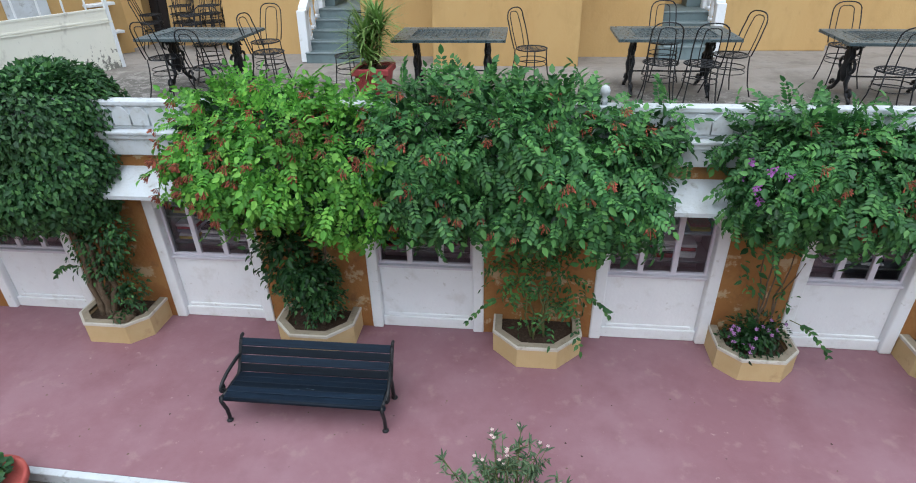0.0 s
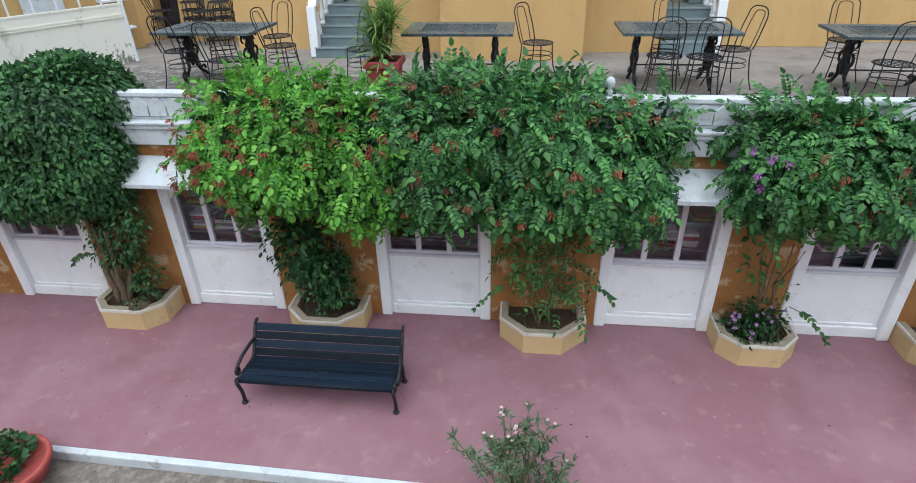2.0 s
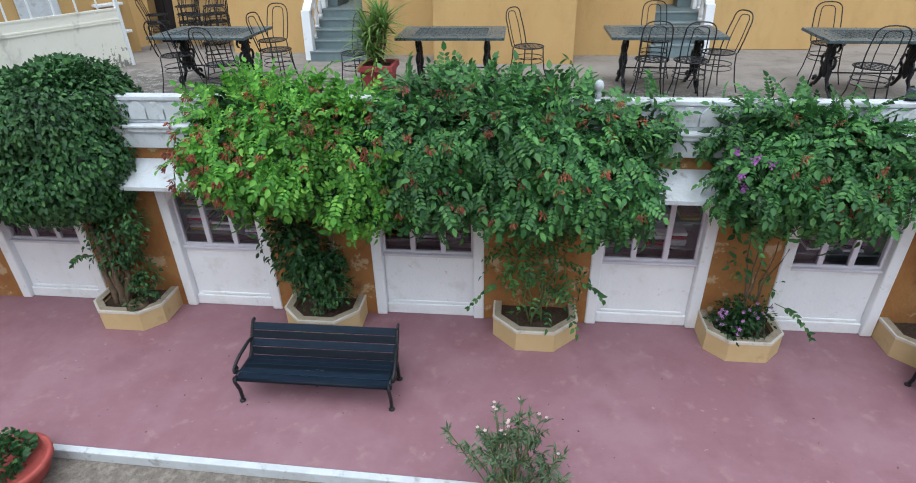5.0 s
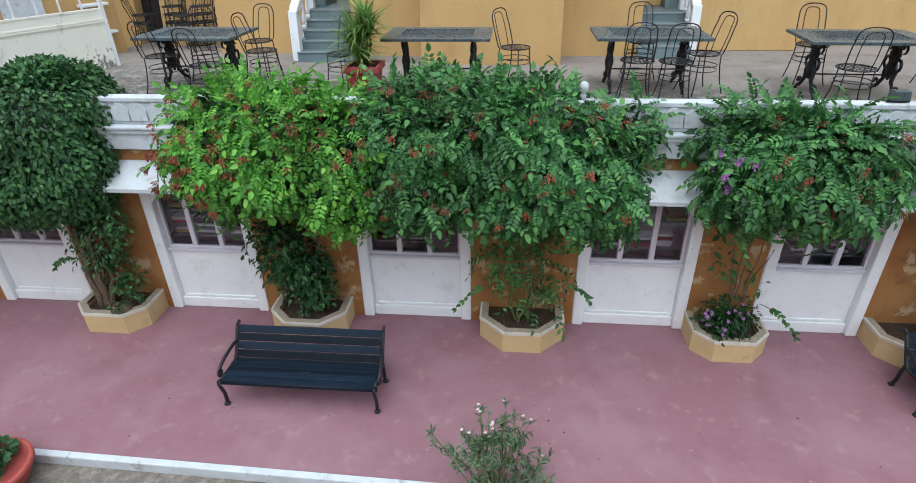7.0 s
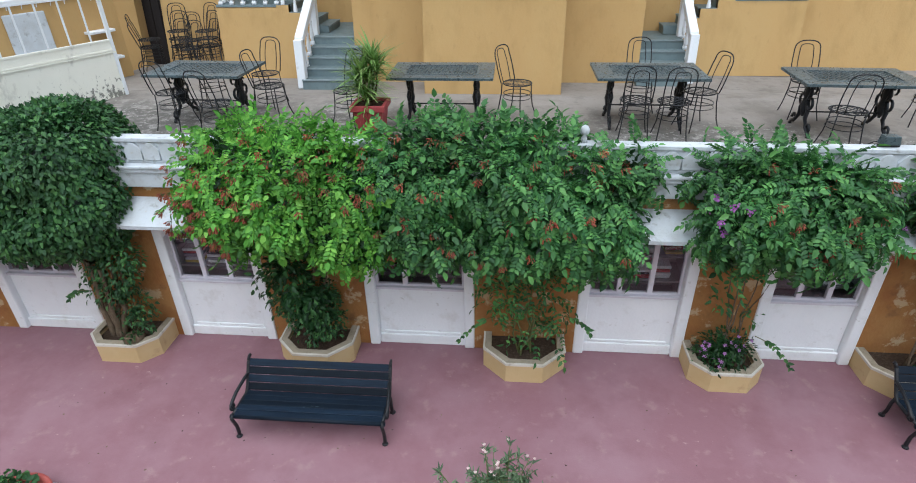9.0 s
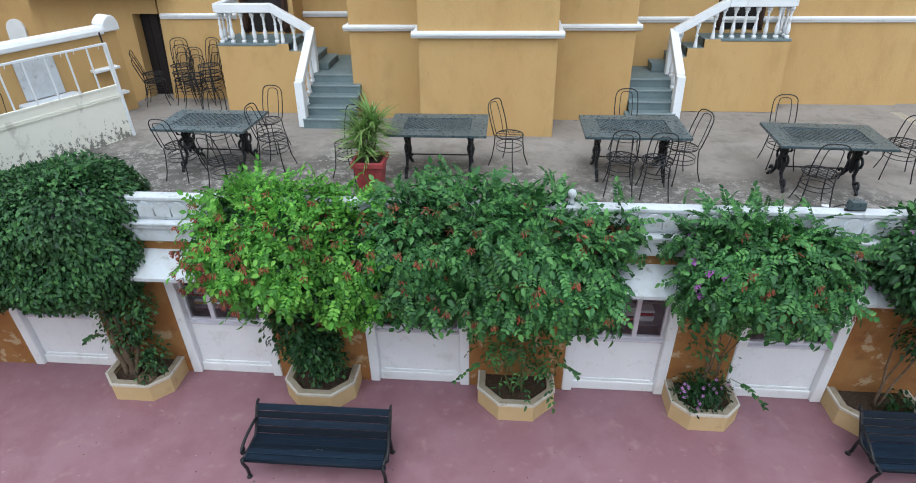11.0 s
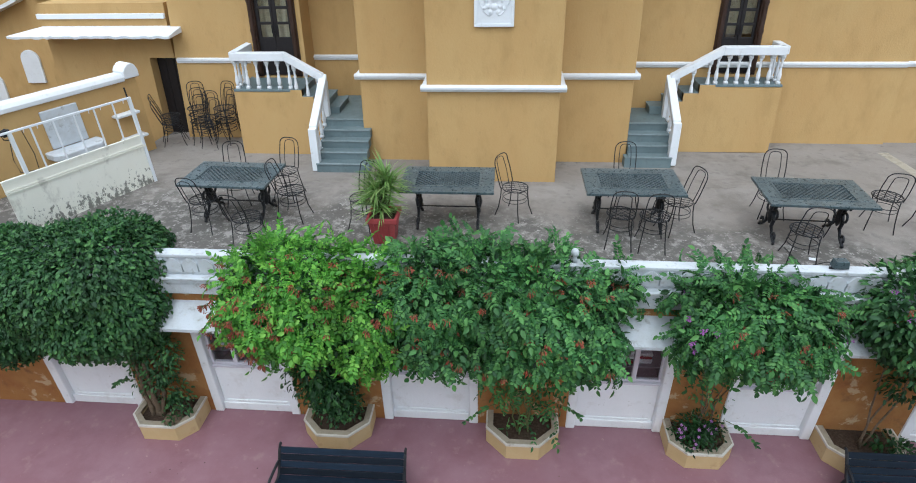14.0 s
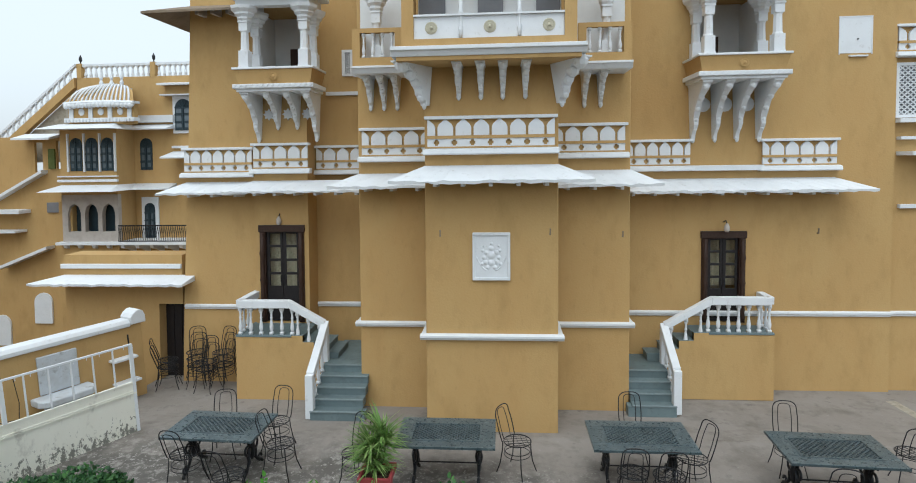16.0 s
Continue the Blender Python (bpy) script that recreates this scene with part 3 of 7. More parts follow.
setting("wall_far_right", g, OCHRE, "set-back ochre plaster wing", "wall")
setting("wall_rear", G().box(-6.2, 16, 14.5, 15.0, T - 0.23, 13.0), PALE_ROOM, "plain rear wall", "wall")
setting("ceiling_upper_rooms", G().box(-6.2, 8.46, WY + 1.21, 14.5, 12.3, 12.6), PALE_ROOM, "pale ceiling of the upper rooms", "ceiling")


def course(name, x0, x1, y, z, left=True, right=True, depth=0.09, back=0.5):
    prof = [(0, 0), (-depth * 0.6, 0.015), (-depth * 0.7, 0.05), (-depth, 0.06), (-depth, 0.10), (0, 0.12)]
    q = G().prism([(y + a, z + b) for a, b in prof], x0 - (depth if left else 0), x1 + (depth if right else 0), "x")
    if left:
        q.box(x0 - depth * 0.9, x0 - 0.001, y - depth * 0.5, y + back, z + 0.02, z + 0.105)
    if right:
        q.box(x1 + 0.001, x1 + depth * 0.9, y - depth * 0.5, y + back, z + 0.02, z + 0.105)
    return setting(name, q, WHITE, "white moulded string course", "moulding", 0.006)


course("trim_tower", TOWER[0], TOWER[1], TOWER[2], 4.44, depth=0.10, back=1.0)
course("trim_bay_left", BAY[0], TOWER[0] - 0.11, BAY[2], 4.32, True, False, back=0.9)
course("trim_bay_right", TOWER[1] + 0.11, BAY[1], BAY[2], 4.33, False, True, back=0.86)
course("trim_wall_left", -6.60, -4.89, WY, 4.31, False, False, 0.06)
course("trim_recess", -3.69, BAY[0] - 0.10, WY + 0.45, 4.27, False, False, 0.06)
course("trim_wall_right", BAY[1] + 0.1, 8.46, WY, 4.23, False, False, 0.06)
course("trim_far_right", 8.47, 16, WY + 0.10, 4.22, False, False, 0.06)


def eave(name, x0, x1, y, z, out, drop, left, right, jag):
    """A sloping plaster sunshade with a ragged front edge and little brackets under it."""
    q, n = G(), max(6, int((x1 - x0) / 0.085))
    rr = random.Random(jag)
    l0, r0 = x0 - (out * 0.88 if left else 0), x1 + (out * 0.88 if right else 0)
    top, low, und, unb = [], [], [], []
    for i in range(n + 1):
        t = i / n
        top.append((x0 + (x1 - x0) * t, y - 0.002, z))
        j = rr.uniform(-0.018, 0.018)
        low.append((l0 + (r0 - l0) * t, y - out + j, z - drop + rr.uniform(-0.016, 0.016)))
        und.append((l0 + (r0 - l0) * t, y - out + j + 0.01, z - drop - 0.045 + rr.uniform(-0.018, 0.014)))
        unb.append((x0 + (x1 - x0) * t, y - 0.002, z - 0.17))
    v = top + low + und + unb
    m = n + 1
    f = []
    for i in range(n):
        for a, b in ((0, 1), (1, 2), (2, 3)):
            f.append((a * m + i, b * m + i, b * m + i + 1, a * m + i + 1))
    f += [(0, 3 * m, 2 * m, m), (n, m + n, 2 * m + n, 3 * m + n)]
    q.add(v, f)
    ob = setting(name, q, WHITE, "white sloping plaster eave with a chipped edge", "eave")
    k = max(2, int((x1 - x0) / 0.42))
    for i in range(k):
        x = x0 + (x1 - x0) * (i + 0.5) / k
        part("eave_bracket", G().prism([(y - 0.003, z - drop - 0.11), (y - 0.003, z - 0.18), (y - out * 0.86, z - drop - 0.045), (y - out * 0.86, z - drop - 0.10)], x - 0.03, x + 0.03, "x"), WHITE, ob)
    return ob


eave("eave_tower", TOWER[0], TOWER[1], TOWER[2], 7.46, 0.60, 0.24, True, True, 1)
eave("eave_bay_left", BAY[0], TOWER[0], BAY[2], 7.31, 0.55, 0.22, True, False, 2)
eave("eave_bay_right", TOWER[1], BAY[1], BAY[2], 7.33, 0.55, 0.25, False, True, 3)
eave("eave_left", -6.50, -4.93, WY, 7.14, 0.50, 0.21, True, False, 4)
eave("eave_pilaster", -4.91, BAY[0] - 0.01, PY, 7.16, 0.55, 0.20, True, False, 6)
eave("eave_right", BAY[1] + 0.01, 7.30, WY, 7.10, 0.60, 0.22, False, True, 5)


def blind_balustrade(name, x0, x1, y, z0, units):
    """Ochre backing, white petals, pierced lower band and a coping."""
    b = thing(name, "white petal balustrade in relief with cross-shaped piercings", "balustrade", (x0, y, z0), kind="structure")
    w, d = x1 - x0, 0.10
    part("ledge", G().prism([(0.01, 0), (-0.17, 0.0), (-0.19, 0.02), (-0.17, 0.09), (-0.10, 0.11), (0.01, 0.11)], -0.07, w + 0.07, "x"), WHITE, b, "", False, 0.008)
    part("backing", G().box(0.01, w - 0.01, -0.035, 0.0, 0.11, 0.62), OCHRE, b)
    part("band", G().box(0, w, -0.095, -0.036, 0.115, 0.14), OCHRE, b)
    part("band", G().box(0, w, -0.105, -0.036, 0.275, 0.325), OCHRE, b)
    u = w / units
    hole = 0.028
    low = G()
    for i in range(units):
        a, c = i * u, (i + 1) * u
        for x in ((a, a + u / 2 - hole * 1.8), (c - u / 2 + hole * 1.8, c)):
            low.box(x[0], x[1], -0.085, -0.036, 0.14, 0.275)
        m = (a + c) / 2
        for s in (-1, 1):
            low.box(min(m + s * hole, m + s * hole * 1.8), max(m + s * hole, m + s * hole * 1.8), -0.085, -0.036, 0.14, 0.183)
            low.box(min(m + s * hole, m + s * hole * 1.8), max(m + s * hole, m + s * hole * 1.8), -0.085, -0.036, 0.232, 0.275)
        low.box(m - hole, m + hole, -0.085, -0.036, 0.14, 0.157).box(m - hole, m + hole, -0.085, -0.036, 0.258, 0.275)
    part("pierced_band", low, WHITE, b)
    part("coping", G().box(-0.05, w + 0.05, -0.13, 0.0, 0.60, 0.655), WHITE, b, "", False, 0.01)
    r = u * 0.43
    pet = G().prism([(-r, 0.325), (r, 0.325), (r, 0.47), (r * 0.82, 0.52), (0.10 * r, 0.60), (-0.10 * r, 0.60), (-r * 0.82, 0.52), (-r, 0.47)], -0.085, -0.036, "y")
    p0 = part("petal", pet, WHITE, b)
    p0.matrix_basis = pose(u, 0, 0)
    for i in range(2, units):
        again(p0, b, pose(u * i, 0, 0))
    for s, e in ((0, 1), (w, -1)):
        pts = [(s, 0.325), (s + e * r, 0.325), (s + e * r, 0.47), (s + e * r * 0.82, 0.52), (s + e * 0.1 * r, 0.60), (s, 0.60)]
        part("half_petal", G().prism(pts if e > 0 else pts[::-1], -0.085, -0.036, "y"), WHITE, b)
    return b


blind_balustrade("balustrade_tower", TOWER[0] + 0.06, TOWER[1] - 0.07, TOWER[2], 7.64, 7)
blind_balustrade("balustrade_bay", BAY[0] + 0.09, TOWER[0] - 0.08, BAY[2], 7.53, 4)
blind_balustrade("balustrade_bay", TOWER[1] + 0.05, BAY[1] - 0.12, BAY[2], 7.55, 4)
blind_balustrade("balustrade_left", -6.50, -4.96, WY, 7.24, 6)
blind_balustrade("balustrade_left", -4.86, -3.66, PY, 7.31, 4)
blind_balustrade("balustrade_left", -3.66, BAY[0] - 0.16, WY + 0.45, 7.26, 4)
blind_balustrade("balustrade_right", BAY[1] + 0.20, 4.40, WY, 7.26, 5)
blind_balustrade("balustrade_right", 5.85, 7.30, WY, 7.24, 5)
setting("ledge_right", G().box(4.40, 5.85, WY - 0.17, WY, 7.26, 7.37), WHITE, "white ledge under the balcony", "ledge", 0.01)

# carved plaque on the tower
pl = thing("wall_plaque", "white plaster plaque with a carved floral crest", "plaque", (0.325, TOWER[2], 5.90))
part("slab", G().box(-0.325, 0.325, -0.03, 0.0, -0.41, 0.41), WHITE, pl, "", False, 0.01)
for x0, x1, z0, z1 in ((-0.325, 0.325, 0.36, 0.41), (-0.325, 0.325, -0.41, -0.36), (-0.325, -0.275, -0.36, 0.36), (0.275, 0.325, -0.36, 0.36)):
    part("frame_strip", G().box(x0, x1, -0.055, -0.03, z0, z1), WHITE, pl, "", False, 0.008)
g = G()
rnd = random.Random(3)
for x, z, r in ((0, 0.02, 0.075), (0, 0.14, 0.05), (0, -0.11, 0.06), (0, 0.22, 0.03)):
    g.lathe([(0.0, -0.028), (r * 0.6, -0.022), (r, 0.0)], x, -0.03, z, 12, "y", False)
for s in (-1, 1):
    for x, z, r in ((0.09, 0.07, 0.045), (0.13, -0.02, 0.04), (0.10, -0.10, 0.045), (0.15, 0.10, 0.03), (0.16, -0.13, 0.035), (0.06, -0.19, 0.04), (0.13, 0.18, 0.025)):
        g.lathe([(0.0, -0.022), (r * 0.6, -0.017), (r, 0.0)], s * x, -0.03, z, 10, "y", False)
    g.tube([(s * (0.06 + 0.05 * k), -0.034, -0.24 + 0.015 * k * k) for k in range(5)], 0.014, 6, 0.007)
part("crest", g, WHITE, pl, "carved floral relief", True)

# ---- carved doors of the palace ----
def palace_door(d, y, label):
    x0, x1, z0, z1 = d
    w, h = x1 - x0, z1 - z0
    D = thing("door_palace", label, "door", (x0, y, z0), kind="structure")
    fr = G()
    for s in (0.0, w - 0.13):
        fr.box(s, s + 0.13, -0.04, 0.12, 0, h)
    fr.box(-0.02, w + 0.02, -0.06, 0.12, h - 0.13, h + 0.02)
    part("door_frame", fr, DARK_WOOD, D, "carved dark wood frame", False, 0.012)
    for s in (0.065, w - 0.065):
        part("turned_post", G().lathe([(0.05, 0.05), (0.065, 0.12), (0.05, 0.2), (0.045, h * 0.4), (0.065, h * 0.44), (0.045, h * 0.5), (0.05, h * 0.68), (0.07, h * 0.72), (0.05, h * 0.76), (0.05, h - 0.15)], s, -0.045, 0, 10), DARK_WOOD, D, "", True)
    for k in range(2):
        a = 0.13 + k * (w - 0.26) / 2
        b = a + (w - 0.26) / 2 - 0.006
        leaf = G().box(a, b, 0.03, 0.07, 0.02, h * 0.36)
        rows, lo = 4, h * 0.36
        st = (h - 0.15 - lo) / rows
        for i in range(rows + 1):
            leaf.box(a, b, 0.03, 0.07, lo + i * st - 0.025, lo + i * st + 0.025)
        leaf.box(a, a + 0.07, 0.028, 0.072, lo, h - 0.14).box(b - 0.05, b, 0.028, 0.072, lo, h - 0.14)
        L = part("door_leaf", leaf, BLACK_WOOD, D, "", False, 0.006)
        for i in range(rows):
            p = part("pane", G().box(a + 0.065, b - 0.045, 0.045, 0.05, lo + i * st + 0.02, lo + (i + 1) * st - 0.02), GLASS, L)
            p.visible_shadow = False
        part("door_handle", G().tube([(b - 0.03 if k == 0 else a + 0.03, 0.03, h * 0.40), (b - 0.03 if k == 0 else a + 0.03, -0.02, h * 0.42), (b - 0.03 if k == 0 else a + 0.03, -0.02, h * 0.48), (b - 0.03 if k == 0 else a + 0.03, 0.03, h * 0.50)], 0.009), IRON, L)
    return D


palace_door(LDOOR, PY, "tall dark carved wooden double door with glazed panes")
palace_door(RDOOR, WY, "dark carved wooden double door with glazed panes")
for d, y in ((LDOOR, WY + 0.55), (RDOOR, WY + 0.60)):
    y = y - (0.40 if d is LDOOR else 0.2)
    cu = G()
    n = 26
    v = [(d[0] + (d[1] - d[0]) * i / n, y + 0.03 * math.sin(i * 1.7), z) for z in (d[2] + 0.7, d[3] - 0.2) for i in range(n + 1)]
    cu.add(v, [(i, i + 1, n + 2 + i, n + 1 + i) for i in range(n)])
    tagged(link_mesh("curtain", cu, BEIGE_CLOTH, True), "hanging cloth curtain behind the door panes", "curtain")
for x, z in ((-4.33, 6.30), (5.11, 6.10)):
    l = thing("wall_lamp", "small metal lamp above the door", "lamp", (x, WY - 0.06, z))
    part("bracket", G().tube([(0, 0.05, 0.1), (0, -0.08, 0.14), (0, -0.14, 0.08)], 0.012), IRON, l)
    part("shade", G().lathe([(0.02, 0.06), (0.05, 0.0), (0.06, -0.08), (0.03, -0.12)], 0, -0.14, 0.03), STONE, l, "pale metal shade", True)

# ---- outside stairs ----
def baluster_mesh(h, r=0.036):
    q = G()
    q.box(-r, r, -r, r, 0, h * 0.10)
    q.lathe([(r * 0.6, h * 0.10), (r * 1.05, h * 0.20), (r * 1.15, h * 0.30), (r * 0.75, h * 0.45), (r * 0.55, h * 0.58), (r * 0.9, h * 0.62), (r * 0.55, h * 0.66), (r * 0.6, h * 0.80), (r * 1.0, h * 0.84), (r * 0.7, h * 0.88)], seg=10)
    q.box(-r, r, -r, r, h * 0.88, h)
    return q


def rail_beam(q, a, b, w=0.075, h=0.155):
    """A square rail between two points of its underside, with vertical ends."""
    a, b = Vector(a), Vector(b)
    d = (b - a).to_2d()
    n = Vector((-d.y, d.x)).normalized() * w
    v = []
    for p in (a, b):
        for s in (-1, 1):
            for z in (0, h):
                v.append((p.x + s * n.x, p.y + s * n.y, p.z + z))
    q.add(v, [(0, 1, 3, 2), (4, 6, 7, 5), (0, 4, 5, 1), (2, 3, 7, 6), (0, 2, 6, 4), (1, 5, 7, 3)])


def palace_stair(s, x_bay, x_newel, y0, z_top, x_end, yf, tr, n1, rise, tread, drop):
    """s: 1 when the upper flight climbs towards +x."""
    st = thing("palace_stair", "slate stair with a white turned balustrade up to the door", "stair", (0, 0, 0), group="stairs to the palace doors", kind="structure")
    lo, hi = sorted((x_bay, x_newel))
    n2 = 4
    tb = T - drop
    zm = tb + rise * n1
    up = (z_top - zm) / n2
    for i in range(n1):
        y = y0 + i * tread
        wide = 0.08 if i == 0 else 0.0
        last = i == n1 - 1
        yb = WY + 0.4 if last and s < 0 else WY - 0.01 if last else y + tread + 0.012
        part("step", G().box(lo - (wide if s > 0 else 0), hi + (wide if s < 0 else 0), y, yb, tb - 0.08 if i == 0 else tb + rise * i - 0.02, tb + rise * (i + 1) - 0.025), SLATE, st, "", False, 0.004)
        part("nosing", G().box(lo - 0.005, hi + 0.005, y - 0.015, y + 0.028, tb + rise * (i + 1) - 0.024, tb + rise * (i + 1)), NOSING, st, "", False, 0.004)
        part("tread", G().box(lo, hi, y + 0.029, yb, tb + rise * (i + 1) - 0.024, tb + rise * (i + 1) - 0.002), SLATE, st)
    x = x_newel
    xl = x + s * (0.02 + 3 * tr)
    for i in range(n2):
        a, b = xl - s * tr * (n2 - i), xl - s * tr * (n2 - i - 1)
        inside = (b - x_newel) * s <= 0.03
        part("step", G().box(min(a, b), max(a, b), yf + (0.18 if inside else 0.01), WY - 0.07, zm if inside else tb - 0.1, zm + up * (i + 1)), SLATE, st, "", False, 0.006)
        part("nosing", G().box(min(a, a - s * 0.012), max(a, a - s * 0.012), yf + (0.18 if inside else 0.125), WY - 0.07, zm + up * (i + 1) - 0.03, zm + up * (i + 1) + 0.001), NOSING, st)
    part("landing", G().box(min(xl, x_end), max(xl, x_end), yf - 0.01, WY - 0.065, z_top - 0.04, z_top + 0.002), SLATE, st, "", False, 0.006)
    blk = G()
    base = zm + up * (n2 - 3)
    pts = [(x + s * 0.02, tb - 0.1), (x + s * 0.02, base + 0.02)]
    for i in range(3):
        xx = x + s * 0.02 + s * tr * i
        pts += [(xx, base + up * (i + 1) - 0.01), (xx + s * tr, base + up * (i + 1) - 0.01)]
    pts += [(xl, z_top - 0.045), (x_end, z_top - 0.045), (x_end, tb - 0.1)]
    blk.prism(pts if s > 0 else pts[::-1], yf, yf + 0.12, "y")
    blk.box(min(x_end, x_end - s * 0.12), max(x_end, x_end - s * 0.12), yf + 0.121, WY - 0.061, tb - 0.1, z_top - 0.046)
    part("block", blk, OCHRE, st)
    # rails
    zr = z_top + 0.55
    xs = x + s * 0.02
    ztop_low = z_top + 0.62 - 0.65 * (3 * tr + 0.05)
    r = G()
    rail_beam(r, (x_end - s * 0.06, yf + 0.06, zr), (xl + s * 0.05, yf + 0.06, zr))
    rail_beam(r, (xl + s * 0.05, yf + 0.06, zr), (xs, yf + 0.06, ztop_low))
    rail_beam(r, (x_end - s * 0.06, yf + 0.06, zr), (x_end - s * 0.06, WY - 0.06, zr))
    znew = T + 0.62
    yn = y0 + 0.10
    rail_beam(r, (xs, yf + 0.06, ztop_low), (xs, yn, znew))
    part("handrail", r, WHITE, st, "", False, 0.012)
    part("newel", G().box(xs - 0.075, xs + 0.075, yn - 0.09, yn + 0.07, tb - 0.02, znew + 0.12), WHITE, st, "", False, 0.012)
    part("corner_post", G().box(xs - 0.06, xs + 0.06, yf - 0.01, yf + 0.13, zm - 0.02, ztop_low + 0.01), WHITE, st, "", False, 0.01)
    cheek = G()
    cheek.prism([(yn, tb - 0.05), (yf + 0.02, tb - 0.05), (yf + 0.02, zm - 0.02), (yn, tb + 0.08)], xs - 0.02, xs + 0.04, "x")
    part("cheek", cheek, WHITE, st)
    b0 = part("baluster", baluster_mesh(zr - z_top), WHITE, st, "", True)
    n = max(3, int(abs(x_end - xl) / 0.205))
    xp = [x_end - s * 0.08 + (xl - x_end + s * 0.08) * i / n for i in range(n + 1)]
    b0.matrix_basis = pose(xp[0], yf + 0.06, z_top)
    for q in xp[1:]:
        again(b0, st, pose(q, yf + 0.06, z_top))
    for k in range(1, 3):
        again(b0, st, pose(x_end - s * 0.06, yf + 0.06 + k * 0.2, z_top))
    for i in range(3):
        xx = xl - s * tr * (i + 0.5)
        zb = z_top - up * (i + 1)
        zt = zr + (ztop_low - zr) * abs(xl + s * 0.05 - xx) / abs(xl + s * 0.05 - xs)
        again(b0, st, pose(xx, yf + 0.06, zb) @ Matrix.Diagonal((1, 1, (zt - zb) / (zr - z_top), 1)))
    for k in range(1, 4):
        t = k / 4.0
        y = yn + (yf + 0.06 - yn) * t
        zb = tb + rise * max(1, int((y - y0) / tread) + 1)
        zt = znew + (ztop_low - znew) * t
        again(b0, st, pose(xs, y, zb) @ Matrix.Diagonal((1, 1, (zt - zb) / (zr - z_top), 1)))
    return st


palace_stair(-1, -2.12, -3.075, 9.36, 4.05, -4.96, 10.38, 0.23, 5, 0.143, 0.215, 0.06)
palace_stair(1, BAY[1] + 0.01, 3.745, 9.85, 4.06, 5.90, 10.79, 0.29, 4, 0.152, 0.20, 0.06)

# ---- balconies of the palace ----
def scroll(t):
    """Outline of a carved bracket, from its head (0) to its tip (1)."""
    return 0.10 + 0.86 * (1 - t) ** 1.75 * (1 + 0.06 * math.sin(t * 14.0 + 0.6)) + 0.13 * math.exp(-((t - 0.74) / 0.11) ** 2)


def corbel(depth, h, w):
    """A carved bracket that narrows downwards, with scroll rolls and a pendant tip."""
    d = depth
    prof = [(0, 0), (-d, 0)]
    for i in range(19):
        t = i / 18
        y = scroll(t)
        prof.append((-d * y, -h * (0.04 + 0.92 * t)))
    prof.append((0, -h * 0.96))
    q, n = G(), len(prof)
    wide = [w * 0.5 * (1.0 - 0.55 * min(1.0, -z / h)) * (1 + 0.13 * math.sin(-z / h * 14.0 + 0.6)) for y, z in prof]
    q.add([(-a, y, z) for a, (y, z) in zip(wide, prof)] + [(a, y, z) for a, (y, z) in zip(wide, prof)],
          [tuple(range(n)), tuple(range(2 * n - 1, n - 1, -1))] + [(i, n + i, n + (i + 1) % n, (i + 1) % n) for i in range(n)])
    q.lathe([(0.012, -0.06), (0.035, -0.03), (0.042, 0.0), (0.03, 0.04)], 0, -d * 0.07 - 0.01, -h * 0.97, 8)
    q.box(-w * 0.62, w * 0.62, -d * 1.02, 0, -h * 0.035, 0.0)
    for t in (0.04, 0.22, 0.42, 0.62, 0.80):
        y = scroll(t)
        r = w * (0.50 - 0.26 * t)
        q.lathe([(r * 0.35, -r), (r * 0.85, -r * 0.6), (r * 1.05, 0), (r * 0.8, r * 0.6), (r * 0.3, r * 0.95)], 0, -d * y + r * 0.45, -h * (0.06 + 0.90 * t), 8)
    return q


def column(h):
    """Square foot, faceted shaft, square neck and a flaring bracket capital."""
    q = G().box(-0.10, 0.10, -0.10, 0.10, 0, h * 0.28).box(-0.108, 0.108, -0.108, 0.108, 0, h * 0.03)
    q.lathe([(0.105, h * 0.28), (0.088, h * 0.31), (0.078, h * 0.58), (0.092, h * 0.605)], seg=8)
    q.box(-0.088, 0.088, -0.088, 0.088, h * 0.605, h * 0.74).box(-0.105, 0.105, -0.105, 0.105, h * 0.74, h * 0.765)
    q.lathe([(0.11, h * 0.765), (0.15, h * 0.80), (0.145, h * 0.83), (0.20, h * 0.87), (0.195, h * 0.90), (0.27, h * 0.95), (0.28, h)], seg=8)
    return q


